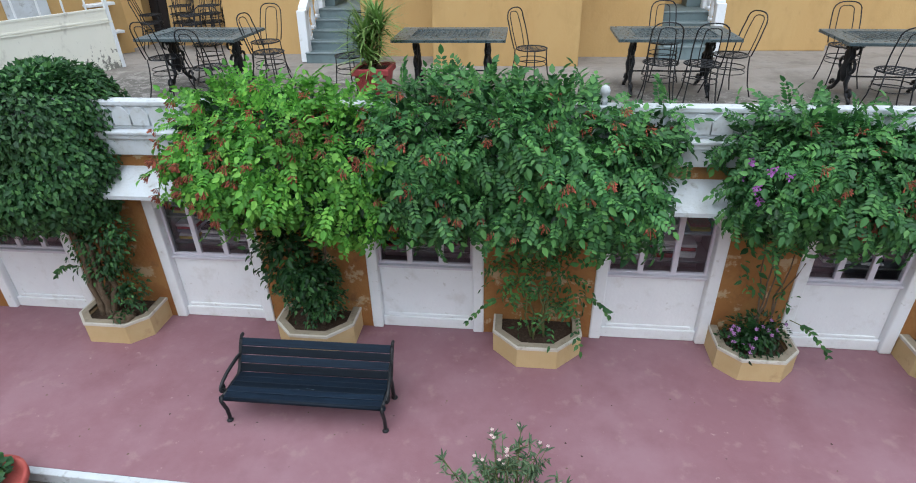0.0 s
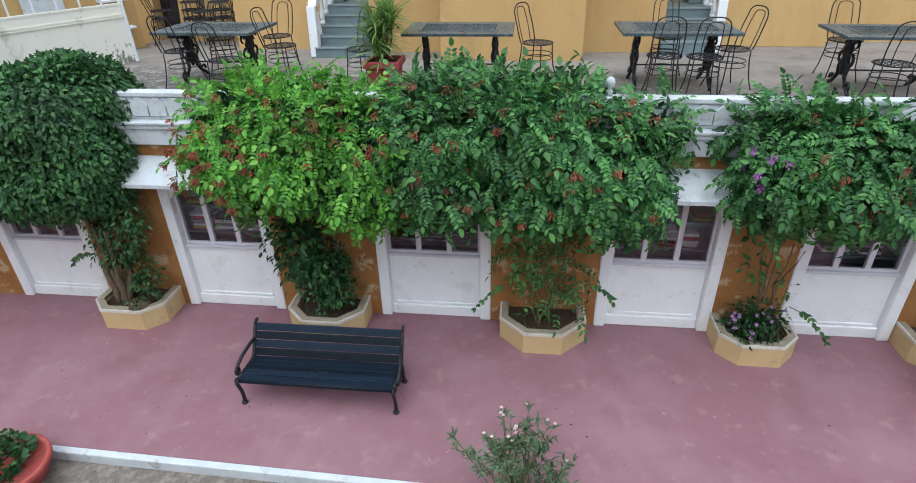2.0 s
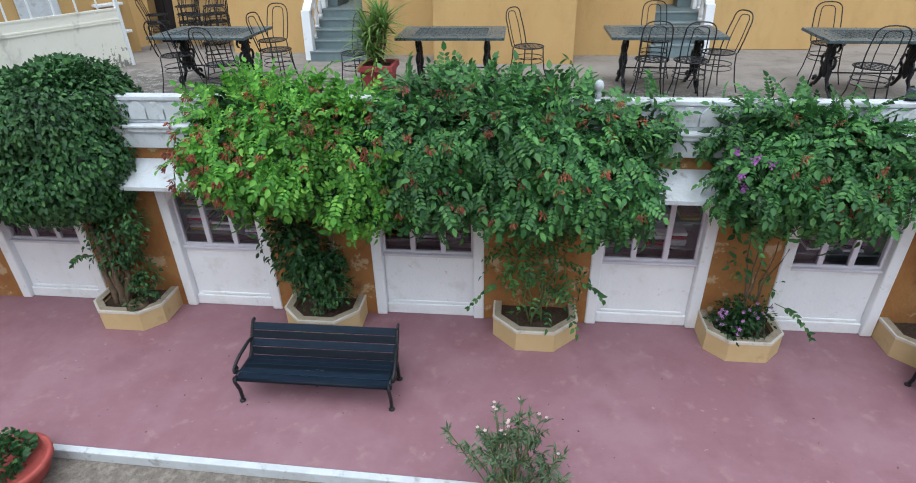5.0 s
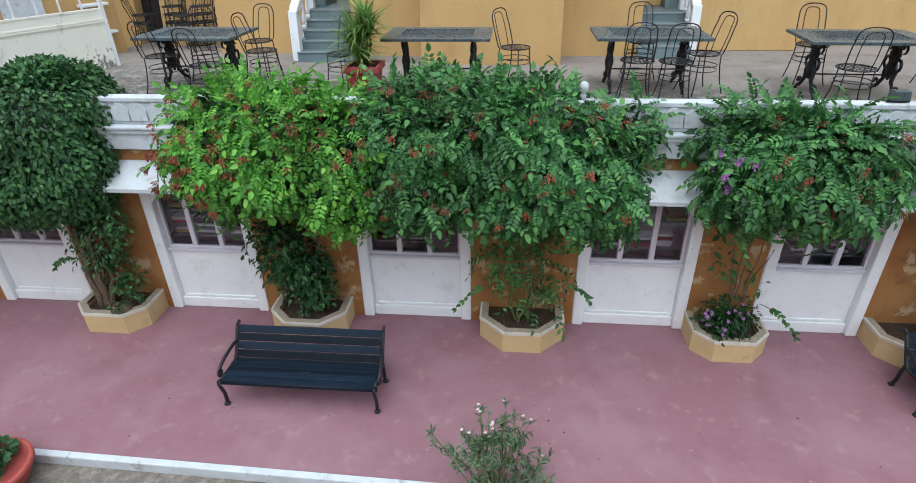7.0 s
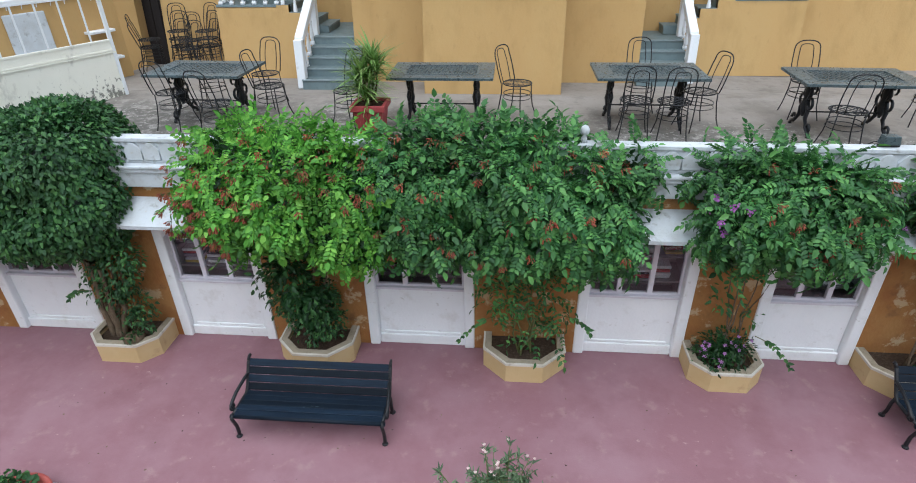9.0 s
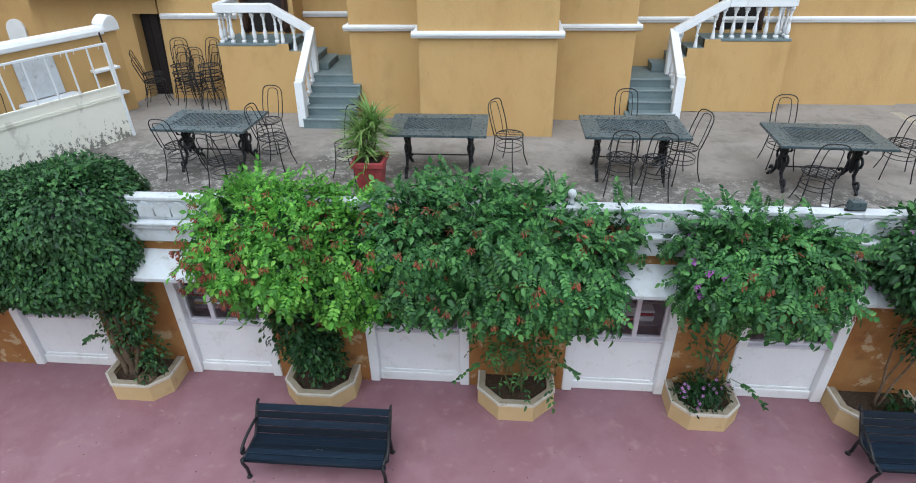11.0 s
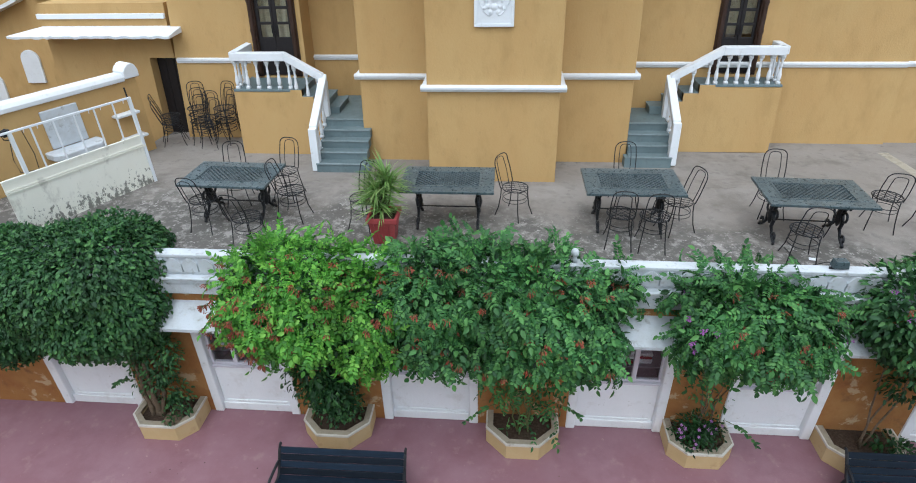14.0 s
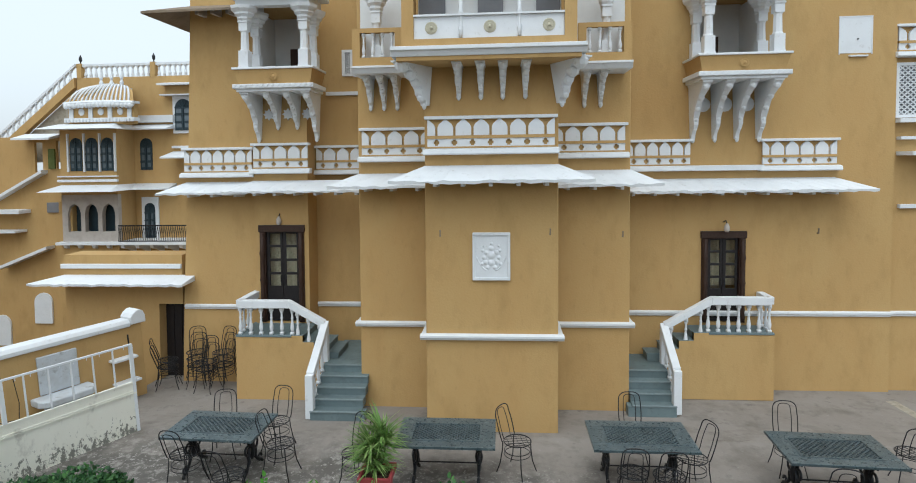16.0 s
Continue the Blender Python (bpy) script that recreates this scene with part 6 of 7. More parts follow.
# ---- benches ----
def bench(at, turn, label):
    """Front towards -y; origin under the front feet, at the left end."""
    b = thing("garden_bench", label, "bench", at, turn, "garden benches")
    L = 1.80
    prof_front = [(0.02, 0.0), (0.03, 0.06), (0.02, 0.18), (-0.02, 0.30), (-0.04, 0.36), (0.02, 0.385)]
    for k, x in enumerate((0.0, L)):
        e = G()
        e.tube([(x, yy, zz) for yy, zz in prof_front], 0.022, 7)
        e.tube([(x, 0.0, 0.375), (x, 0.2, 0.355), (x, 0.40, 0.345), (x, 0.46, 0.40), (x, 0.53, 0.52), (x, 0.60, 0.64), (x, 0.63, 0.68)], 0.022, 7)
        e.tube([(x, 0.44, 0.36), (x, 0.47, 0.26), (x, 0.48, 0.12), (x, 0.52, 0.0)], 0.022, 7)
        e.lathe([(0.035, 0.0), (0.04, 0.012), (0.025, 0.03)], x, 0.02, 0, 8).lathe([(0.035, 0.0), (0.04, 0.012), (0.025, 0.03)], x, 0.52, 0, 8)
        s = -1 if k == 0 else 1
        arm = G().tube([(x, 0.535, 0.54), (x + 0.008 * s, 0.46, 0.545), (x + 0.02 * s, 0.35, 0.53), (x + 0.035 * s, 0.24, 0.505), (x + 0.042 * s, 0.15, 0.475), (x + 0.045 * s, 0.09, 0.44), (x + 0.04 * s, 0.07, 0.40), (x + 0.03 * s, 0.09, 0.37), (x + 0.02 * s, 0.12, 0.36)], 0.021, 7)
        e.tube([(x, 0.63, 0.68), (x, 0.66, 0.715), (x, 0.69, 0.72), (x, 0.70, 0.70), (x, 0.68, 0.69)], 0.020, 7, 0.014)
        arm.tube([(x + 0.04 * s, 0.11 + (0.055 - 0.004 * k) * math.cos(2.2 + k * 0.75), 0.41 + (0.055 - 0.004 * k) * math.sin(2.2 + k * 0.75)) for k in range(11)], 0.016, 6)
        part("end_frame", e, IRON, b, "black cast iron end frame", True)
        part("armrest", arm, IRON, b, "", True)
    for i in range(5):
        y = 0.0 + i * 0.088
        z = 0.372 - 0.035 * i / 4 - (0.012 if i == 0 else 0)
        s = G().box(0.012, L - 0.012, y, y + 0.083, z, z + 0.028)
        part("seat_slat", s, BENCH_WOOD, b, "", False, 0.008)
    d = Vector((0.19, 0.30)).normalized()
    for i in range(4):
        t = 0.035 + i * 0.099
        y, z = 0.445 + d.x * t, 0.375 + d.y * t
        q = G()
        n = Vector((-d.y, d.x)) * 0.014
        w = d * 0.046
        pts = [(y - w.x + n.x, z - w.y + n.y), (y - w.x - n.x, z - w.y - n.y), (y + w.x - n.x, z + w.y - n.y), (y + w.x + n.x, z + w.y + n.y)]
        q.prism(pts, 0.012, L - 0.012, "x")
        part("back_slat", q, BENCH_WOOD, b, "", False, 0.008)
    part("front_rail", G().tube([(-0.03, 0.0, 0.362), (L / 2, 0.0, 0.362), (L + 0.03, 0.0, 0.362)], 0.026, 10), BENCH_WOOD, b, "", True)
    rr = random.Random(12)
    scuff = G()
    for k in range(9):
        x, y, a = L / 2 + rr.uniform(-0.14, 0.12), rr.uniform(0.11, 0.24), rr.uniform(0.02, 0.07)
        z = 0.403 - 0.035 * y / 0.352
        scuff.add([(x, y, z), (x + a, y + 0.004, z), (x + a * 0.8, y + rr.uniform(0.008, 0.018), z), (x + a * 0.2, y + 0.012, z)], [(0, 1, 2, 3)])
    part("scuff", scuff, BENCH_WORN, b, "scuffed pale paint on the seat slats")
    part("brace", G().box(L / 2 - 0.02, L / 2 + 0.02, 0.02, 0.42, 0.33, 0.345), IRON, b)
    return b


bench((-2.53, 3.95, 0), 0.3, "dark blue slatted garden bench with black iron ends")
bench((5.34, 4.36, 0), 0, "dark blue slatted garden bench with black iron ends, before a planter")

# ---- planting ----
def leaf_frames(dirs, ups):
    """Unit frames from leaf directions and rough up vectors."""
    d = dirs / np.linalg.norm(dirs, axis=1, keepdims=True)
    s = np.cross(d, ups)
    s /= np.linalg.norm(s, axis=1, keepdims=True) + 1e-9
    u = np.cross(s, d)
    return d, s, u


LEAFLET = np.array([(0, 0, 0), (0.28, 0.23, -0.02), (0.62, 0.20, -0.07), (1.0, 0, -0.20), (0.62, -0.20, -0.07), (0.28, -0.23, -0.02)])
LEAFLET[[0, 3], 2] -= 0.07
LEAFLET_F = [(0, 1, 2, 3), (0, 3, 4, 5)]


def leaf_mesh(name, pos, d, s, u, size, shape=LEAFLET, faces=LEAFLET_F, width=1.0):
    n, m = len(pos), len(shape)
    sh = shape * np.array([1, width, 1])
    v = pos[:, None, :] + size[:, None, None] * (sh[None, :, 0:1] * d[:, None, :] + sh[None, :, 1:2] * s[:, None, :] + sh[None, :, 2:3] * u[:, None, :])
    me = bpy.data.meshes.new(name)
    f = np.array(faces)
    fa = (f[None, :, :] + (np.arange(n) * m)[:, None, None]).reshape(-1, f.shape[1])
    me.vertices.add(n * m)
    me.vertices.foreach_set("co", v.reshape(-1))
    me.loops.add(fa.size)
    me.loops.foreach_set("vertex_index", fa.reshape(-1))
    me.polygons.add(len(fa))
    me.polygons.foreach_set("loop_start", np.arange(len(fa)) * f.shape[1])
    me.update()
    me.validate()
    return me


def blob_points(rng, blobs, density):
    """Points and outward normals spread over a heap of ellipsoids."""
    P, N = [], []
    for i, (c, r) in enumerate(blobs):
        c, r = np.array(c), np.array(r)
        area = 4 * math.pi * ((((r[0] * r[1]) ** 1.6 + (r[0] * r[2]) ** 1.6 + (r[1] * r[2]) ** 1.6) / 3) ** (1 / 1.6))
        n = int(area * density)
        q = rng.normal(size=(n, 3))
        q /= np.linalg.norm(q, axis=1, keepdims=True)
        p = c + q * r
        nn = q / r
        nn /= np.linalg.norm(nn, axis=1, keepdims=True)
        keep = np.ones(n, bool)
        for k, (c2, r2) in enumerate(blobs):
            if k != i:
                keep &= (((p - np.array(c2)) / (np.array(r2) * 0.92)) ** 2).sum(1) > 1
        P.append(p[keep])
        N.append(nn[keep])
    return np.concatenate(P), np.concatenate(N)


def clear_of_building(p):
    """Leaves stay off the shop wall, the slab and the planters."""
    wall = (p[:, 1] > WALL_Y - 0.03) & (p[:, 2] < T + 0.0)
    return ~wall


def leaves_on(name, seed, blobs, density, material, parent, pinnate, size, depth=0.22, droop=0.8, spread=0.5, label="", gaps=0.0, tilt=0.32, wide=1.0, loose=0.36):
    rng = np.random.default_rng(seed)
    p, n = blob_points(rng, blobs, density)
    p = p + n * (rng.uniform(-depth, 0.07, (len(p), 1)))
    # uneven outline: swell and shrink in patches
    wob = np.array([noise.noise(Vector(q) * 2.1) for q in p])[:, None]
    p = p + n * wob * 0.16
    ok = clear_of_building(p)
    if gaps:
        sp = np.array([noise.noise(Vector(q) * 5.5 + Vector((3, 7, 1))) for q in p])
        ok &= sp > -gaps
    p, n = p[ok], n[ok]
    m = len(p)
    down = np.array([0, 0, -1.0])
    tang = down - n * (n @ down)[:, None]
    dirs = tang * droop + n * spread + rng.normal(0, loose, (m, 3))
    ups = n + np.array([0, 0, 0.30]) + rng.normal(0, tilt, (m, 3))
    d, s, u = leaf_frames(dirs, ups)
    L = rng.uniform(0.7, 1.25, m) * size
    if not pinnate:
        me = leaf_mesh(name, p, d, s, u, L, width=wide)
    else:
        pos, dd, ss, uu, zz = [], [], [], [], []
        pairs = pinnate
        for k in range(pairs):
            t = 0.25 + 0.70 * k / pairs
            base = p + d * (L * t)[:, None] - u * (L * 0.30 * t * t)[:, None]
            for e in (-1, 1):
                ld = d * 0.50 + s * e * 0.95 - u * 0.12 + rng.normal(0, 0.07, (m, 3))
                a, b, c = leaf_frames(ld, u + rng.normal(0, 0.12, (m, 3)))
                pos.append(base); dd.append(a); ss.append(b); uu.append(c)
                zz.append(L * (0.33 - 0.019 * pinnate) * (1.05 - 0.25 * abs(t - 0.5)) * rng.uniform(0.85, 1.12, m))
        ld = d - u * 0.55
        a, b, c = leaf_frames(ld, u)
        pos.append(p + d * L[:, None] * 0.95 - u * (L * 0.27)[:, None]); dd.append(a); ss.append(b); uu.append(c); zz.append(L * 0.34)
        me = leaf_mesh(name, np.concatenate(pos), np.concatenate(dd), np.concatenate(ss), np.concatenate(uu), np.concatenate(zz), width=wide)
    me.materials.append(material)
    ob = new(name, me)
    if parent is not None:
        ob.parent = parent
    tagged(ob, label, "", "", "stuff")
    return p, n


def shade_core(blobs, seed, parent, shrink=0.80, material=LEAF_DARK):
    """Dense inner foliage that closes the crown; its dark green paints in the shade."""
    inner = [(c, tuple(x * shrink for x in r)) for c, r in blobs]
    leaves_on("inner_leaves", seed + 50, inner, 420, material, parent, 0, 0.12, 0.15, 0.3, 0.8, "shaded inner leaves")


def stems(parent, base, tops, r0, seed, material=BARK, name="stem"):
    rr = random.Random(seed)
    for tx, ty, tz in tops:
        pts = []
        n = 7
        bx, by, bz = base[0] + rr.uniform(-0.12, 0.12), base[1] + rr.uniform(-0.06, 0.06), base[2]
        for i in range(n + 1):
            t = i / n
            w = 0.06 * math.sin(t * math.pi)
            pts.append((bx + (tx - bx) * t + rr.uniform(-w, w), by + (ty - by) * t + rr.uniform(-w, w) * 0.5, bz + (tz - bz) * t))
        part(name, G().tube(pts, r0, 6, r0 * 0.45), material, parent, "", True)


def trumpet_cluster(parent, p, n, rr, size=0.12):
    stalk, tips = G(), G()
    ax = (Vector(n) * 0.8 + Vector((rr.uniform(-0.4, 0.4), -0.3, -0.30))).normalized()
    o = Vector(p)
    for k in range(rr.randint(10, 17)):
        d = (ax + Vector((rr.uniform(-0.9, 0.9), rr.uniform(-0.4, 0.4), rr.uniform(-0.9, 0.5)))).normalized()
        l = size * rr.uniform(0.55, 1.0)
        m = o + d * l * 0.55
        e = o + d * l * 0.92 + Vector((0, 0, -0.018))
        stalk.tube([o, o + d * l * 0.3, m], 0.0016, 3, 0.002)
        tips.tube([m, m.lerp(e, 0.6), e], 0.0028, 4, 0.0072)
    part("flower_stalk", stalk, GREEN_STEM, parent)
    return part("blossom", tips, ORANGE, parent, "orange-red trumpet flowers")


def scatter_flowers(parent, pts, nrm, count, seed, sel, kind="trumpet"):
    rr = random.Random(seed)
    idx = [i for i in range(len(pts)) if nrm[i][1] < -0.15 and nrm[i][2] > -0.45 and sel(pts[i])]
    rr.shuffle(idx)
    for i in idx[:count]:
        o = Vector(pts[i]) + Vector(nrm[i]) * (0.14 if kind == "trumpet" else 0.20)
        if kind == "trumpet":
            trumpet_cluster(parent, o, nrm[i], rr)
        else:
            q = G()
            for k in range(rr.randint(3, 6)):
                c = o + Vector((rr.uniform(-0.04, 0.04), rr.uniform(-0.03, 0.02), rr.uniform(-0.04, 0.04)))
                for j in range(3):
                    a = j * 2.1 + rr.random()
                    e1 = Vector((math.cos(a), -0.35, math.sin(a))) * 0.026
                    e2 = Vector((math.cos(a + 0.9), -0.35, math.sin(a + 0.9))) * 0.026
                    q.add([c, c + e1, c + (e1 + e2) * 0.75, c + e2], [(0, 1, 2, 3)])
            part("blossom", q, PURPLE, parent, "purple bracts")


def trailing_sprays(name, parent, starts, seed, material):
    """Loose shoots that hang out of a crown, with paired leaves."""
    rr = random.Random(seed)
    rng = np.random.default_rng(seed)
    pos, dirs, ups, size = [], [], [], []
    for sx, sy, sz, ex, ez in starts:
        pts = []
        n = 9
        for i in range(n + 1):
            t = i / n
            pts.append((sx + (ex - sx) * t, sy - 0.05 * math.sin(t * 3), sz + (ez - sz) * t + 0.10 * math.sin(t * math.pi)))
            if i > 1:
                for e in (-1, 1):
                    pos.append(pts[-1]); dirs.append((0.4 * (1 if ex > sx else -1) + rr.uniform(-0.4, 0.4), -0.4 * rr.random(), -0.5 + 0.6 * e * rr.random())); ups.append((0, -0.8, 0.5)); size.append(rr.uniform(0.07, 0.11))
        part("shoot", G().tube(pts, 0.006, 5, 0.003), GREEN_STEM, parent, "", True)
    d, s, u = leaf_frames(np.array(dirs, float), np.array(ups, float))
    me = leaf_mesh(name, np.array(pos, float), d, s, u, np.array(size))
    me.materials.append(material)
    o = new(name, me)
    o.parent = parent


# clipped hedge-like vine over the first pillar
A = thing("clipped_vine", "dense clipped dark green vine over the parapet", "vine", (-0.10, -0.02, -0.08), group="vines in the planters")
a_blobs = [((-5.02, 5.85, 2.96), (0.82, 0.92, 0.62)), ((-5.6, 5.8, 2.72), (1.0, 1.0, 0.76)), ((-6.7, 5.8, 2.58), (1.1, 1.0, 0.82)), ((-7.8, 5.8, 2.45), (1.1, 0.95, 0.88)), ((-4.88, 5.55, 2.45), (0.68, 0.60, 0.72)), ((-5.4, 5.45, 2.25), (0.75, 0.6, 0.5)), ((-6.4, 5.45, 2.15), (0.75, 0.6, 0.45))]
shade_core(a_blobs, 11, A)
leaves_on("crown", 1, a_blobs, 1600, LEAF_HEDGE, A, 0, 0.073, 0.10, 0.7, 0.35, "", 0.0, 0.36, 1.25)
leaves_on("lower_growth", 2, [((-4.60, 5.5, 1.22), (0.30, 0.26, 0.42)), ((-4.42, 5.42, 0.80), (0.22, 0.20, 0.24)), ((-4.6, 5.5, 1.55), (0.42, 0.25, 0.35)), ((-4.46, 5.26, 0.46), (0.09, 0.08, 0.09))], 560, LEAF_HEDGE, A, 0, 0.07, 0.25, 0.5, 0.7)
stems(A, (-4.85, 5.5, 0.22), [(-4.8, 5.6, 1.6), (-4.65, 5.6, 1.7), (-5.1, 5.6, 1.7), (-4.5, 5.6, 1.5), (-4.95, 5.6, 1.9), (-4.7, 5.4, 1.5), (-4.85, 5.42, 1.6)], 0.05, 3)
part("stump", G().lathe([(0.10, 0.0), (0.14, 0.05), (0.12, 0.12), (0.15, 0.17), (0.10, 0.24), (0.0, 0.25)], -4.50, 5.32, 0.22, 9, "z", False), BARK, A, "knotted root stump", True)
trailing_sprays("side_leaves", A, [(-4.95, 5.45, 1.1, -5.35, 0.95), (-4.5, 5.4, 0.6, -4.2, 0.55)], 4, LEAF_HEDGE)

# bright trumpet vine
B = thing("trumpet_vine", "bright green trumpet vine with orange-red flower clusters", "vine", (-0.03, -0.02, -0.06), group="vines in the planters")
b_blobs = [((-2.58, 5.70, 2.75), (0.64, 0.75, 0.58)), ((-1.95, 5.65, 2.74), (0.80, 0.80, 0.60)), ((-1.30, 5.6, 2.66), (0.62, 0.75, 0.60)), ((-2.56, 5.35, 2.53), (0.56, 0.50, 0.42)), ((-1.8, 5.30, 2.52), (0.75, 0.50, 0.40)), ((-1.15, 5.3, 2.28), (0.40, 0.42, 0.42)), ((-2.45, 5.25, 2.34), (0.36, 0.30, 0.22)), ((-1.40, 5.2, 2.24), (0.42, 0.30, 0.22))]
shade_core(b_blobs, 21, B)
bp, bn = leaves_on("crown", 5, b_blobs, 320, LEAF_BRIGHT, B, 5, 0.27, 0.30, 0.8, 0.45, "", 0.22, 0.45, 1.25, 0.45)
scatter_flowers(B, bp, bn, 95, 7, lambda p: p[0] < -2.0 or p[2] > 2.75)
scatter_flowers(B, bp, bn, 34, 71, lambda p: p[0] < -2.35 and 2.1 < p[2] < 2.85)
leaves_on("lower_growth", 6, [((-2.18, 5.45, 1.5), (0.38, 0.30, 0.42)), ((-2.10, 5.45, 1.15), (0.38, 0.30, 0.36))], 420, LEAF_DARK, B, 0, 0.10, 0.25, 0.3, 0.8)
leaves_on("bush_leaves", 61, [((-1.90, 5.50, 0.72), (0.30, 0.24, 0.34)), ((-2.06, 5.50, 1.02), (0.30, 0.26, 0.28)), ((-1.76, 5.50, 1.08), (0.24, 0.22, 0.24))], 1500, LEAF_HEDGE, B, 0, 0.058, 0.20, 0.4, 0.7, "", 0.16, 0.4, 1.2)
shade_core([((-1.92, 5.50, 0.80), (0.30, 0.24, 0.38))], 62, B)
stems(B, (-1.98, 5.5, 0.22), [(-2.2, 5.55, 2.0), (-1.8, 5.55, 2.0), (-1.6, 5.6, 1.9)], 0.035, 8)

# deep green trumpet vine
C = thing("trumpet_vine", "deep green trumpet vine hanging over two shopfronts", "vine", (0.01, -0.02, -0.05), group="vines in the planters")
c_blobs = [((-0.45, 5.65, 2.78), (0.66, 0.78, 0.62)), ((0.35, 5.65, 2.80), (0.78, 0.80, 0.62)), ((1.10, 5.6, 2.68), (0.75, 0.80, 0.62)), ((1.62, 5.5, 2.5), (0.45, 0.60, 0.55)), ((-0.35, 5.25, 2.36), (0.55, 0.46, 0.42)), ((0.4, 5.2, 2.38), (0.66, 0.46, 0.38)), ((1.15, 5.2, 2.36), (0.66, 0.46, 0.38)), ((1.75, 5.25, 2.33), (0.42, 0.42, 0.39)), ((0.95, 5.3, 2.06), (0.36, 0.28, 0.20)), ((1.62, 5.2, 2.10), (0.24, 0.26, 0.18)), ((2.08, 5.80, 2.90), (0.32, 0.32, 0.26))]
shade_core(c_blobs, 31, C)
cp_, cn_ = leaves_on("crown", 9, c_blobs, 235, LEAF_DEEP, C, 6, 0.30, 0.30, 0.95, 0.40, "", 0.23, 0.36, 1.15, 0.40)
scatter_flowers(C, cp_, cn_, 80, 10, lambda p: p[2] > 2.0)
leaves_on("lower_growth", 12, [((0.85, 5.5, 1.15), (0.50, 0.25, 0.35)), ((1.05, 5.5, 0.8), (0.3, 0.2, 0.25)), ((0.75, 5.5, 1.45), (0.45, 0.2, 0.25))], 42, LEAF_DEEP, C, 3, 0.26, 0.25, 0.5, 0.7)
stems(C, (0.92, 5.45, 0.22), [(0.6, 5.55, 1.6), (0.8, 5.55, 1.6), (1.0, 5.6, 1.7), (1.2, 5.55, 1.6), (0.9, 5.4, 1.5), (1.35, 5.6, 1.5)], 0.014, 13, GREEN_STEM)
trailing_sprays("side_leaves", C, [(0.5, 5.4, 0.95, 0.05, 0.55), (1.4, 5.4, 1.0, 1.75, 0.75)], 14, LEAF_DEEP)

# vine of the fourth planter
D = thing("trumpet_vine", "green trumpet vine with a few purple bougainvillea bracts", "vine", (0.06, -0.01, -0.04), group="vines in the planters")
d_blobs = [((3.34, 5.6, 2.56), (0.46, 0.68, 0.55)), ((3.80, 5.6, 2.60), (0.65, 0.78, 0.58)), ((4.25, 5.55, 2.5), (0.48, 0.62, 0.55)), ((3.3, 5.25, 2.42), (0.52, 0.45, 0.36)), ((3.92, 5.2, 2.40), (0.52, 0.45, 0.36)), ((4.34, 5.35, 2.46), (0.28, 0.36, 0.32)), ((2.95, 5.75, 2.86), (0.24, 0.3, 0.24))]
shade_core(d_blobs, 41, D)
dp, dn = leaves_on("crown", 15, d_blobs, 235, LEAF_DEEP, D, 6, 0.30, 0.30, 0.95, 0.40, "", 0.23, 0.36, 1.15, 0.40)
scatter_flowers(D, dp, dn, 26, 16, lambda p: p[0] > 3.3)
scatter_flowers(D, dp, dn, 7, 17, lambda p: p[0] < 3.15 and 2.45 < p[2] < 2.8, "bract")
leaves_on("lower_growth", 18, [((3.3, 5.6, 1.2), (0.25, 0.15, 0.3)), ((3.85, 5.6, 0.95), (0.2, 0.12, 0.2))], 40, LEAF_DEEP, D, 0, 0.10, 0.2, 0.5, 0.7)
stems(D, (3.55, 5.55, 0.22), [(3.4, 5.68, 1.7), (3.6, 5.68, 1.6), (3.75, 5.68, 1.5), (3.9, 5.68, 1.4), (3.5, 5.7, 1.8)], 0.014, 19)
trailing_sprays("side_leaves", D, [(3.8, 5.45, 0.75, 4.35, 0.25), (4.35, 5.15, 2.15, 4.62, 1.95), (4.3, 5.3, 2.4, 4.95, 2.3)], 20, LEAF_DEEP)
V = thing("flowering_shrub", "low dark green shrub with small lilac flowers", "shrub", (0, 0, 0))
vp, vn = leaves_on("leaves", 22, [((3.56, 5.46, 0.50), (0.33, 0.22, 0.22)), ((3.48, 5.42, 0.40), (0.30, 0.20, 0.17))], 1100, LEAF_DARK, V, 0, 0.06, 0.2, 0.2, 0.8)
shade_core([((3.56, 5.46, 0.44), (0.26, 0.17, 0.18))], 70, V)
rr = random.Random(23)
up_idx = [i for i in range(len(vp)) if vn[i][2] > 0.1 and vn[i][1] < 0.4]
rr.shuffle(up_idx)
for i in up_idx[:24]:
    o = Vector(vp[i]) + Vector(vn[i]) * 0.05
    q = G()
    fn = (Vector(vn[i]) + Vector((0, -0.5, 0.6))).normalized()
    e1 = fn.cross(Vector((1, 0.2, 0))).normalized()
    e2 = fn.cross(e1)
    for k in range(5):
        a = k * 1.2566 + i
        p0, p1, p2 = (e1 * math.cos(a + t) * r + e2 * math.sin(a + t) * r + fn * 0.006 for t, r in ((-0.5, 0.019), (0.0, 0.028), (0.5, 0.019)))
        q.add([o, o + p0, o + p1, o + p2], [(0, 1, 2, 3)])
    part("flower", q, LILAC, V, "lilac five-petalled flower")

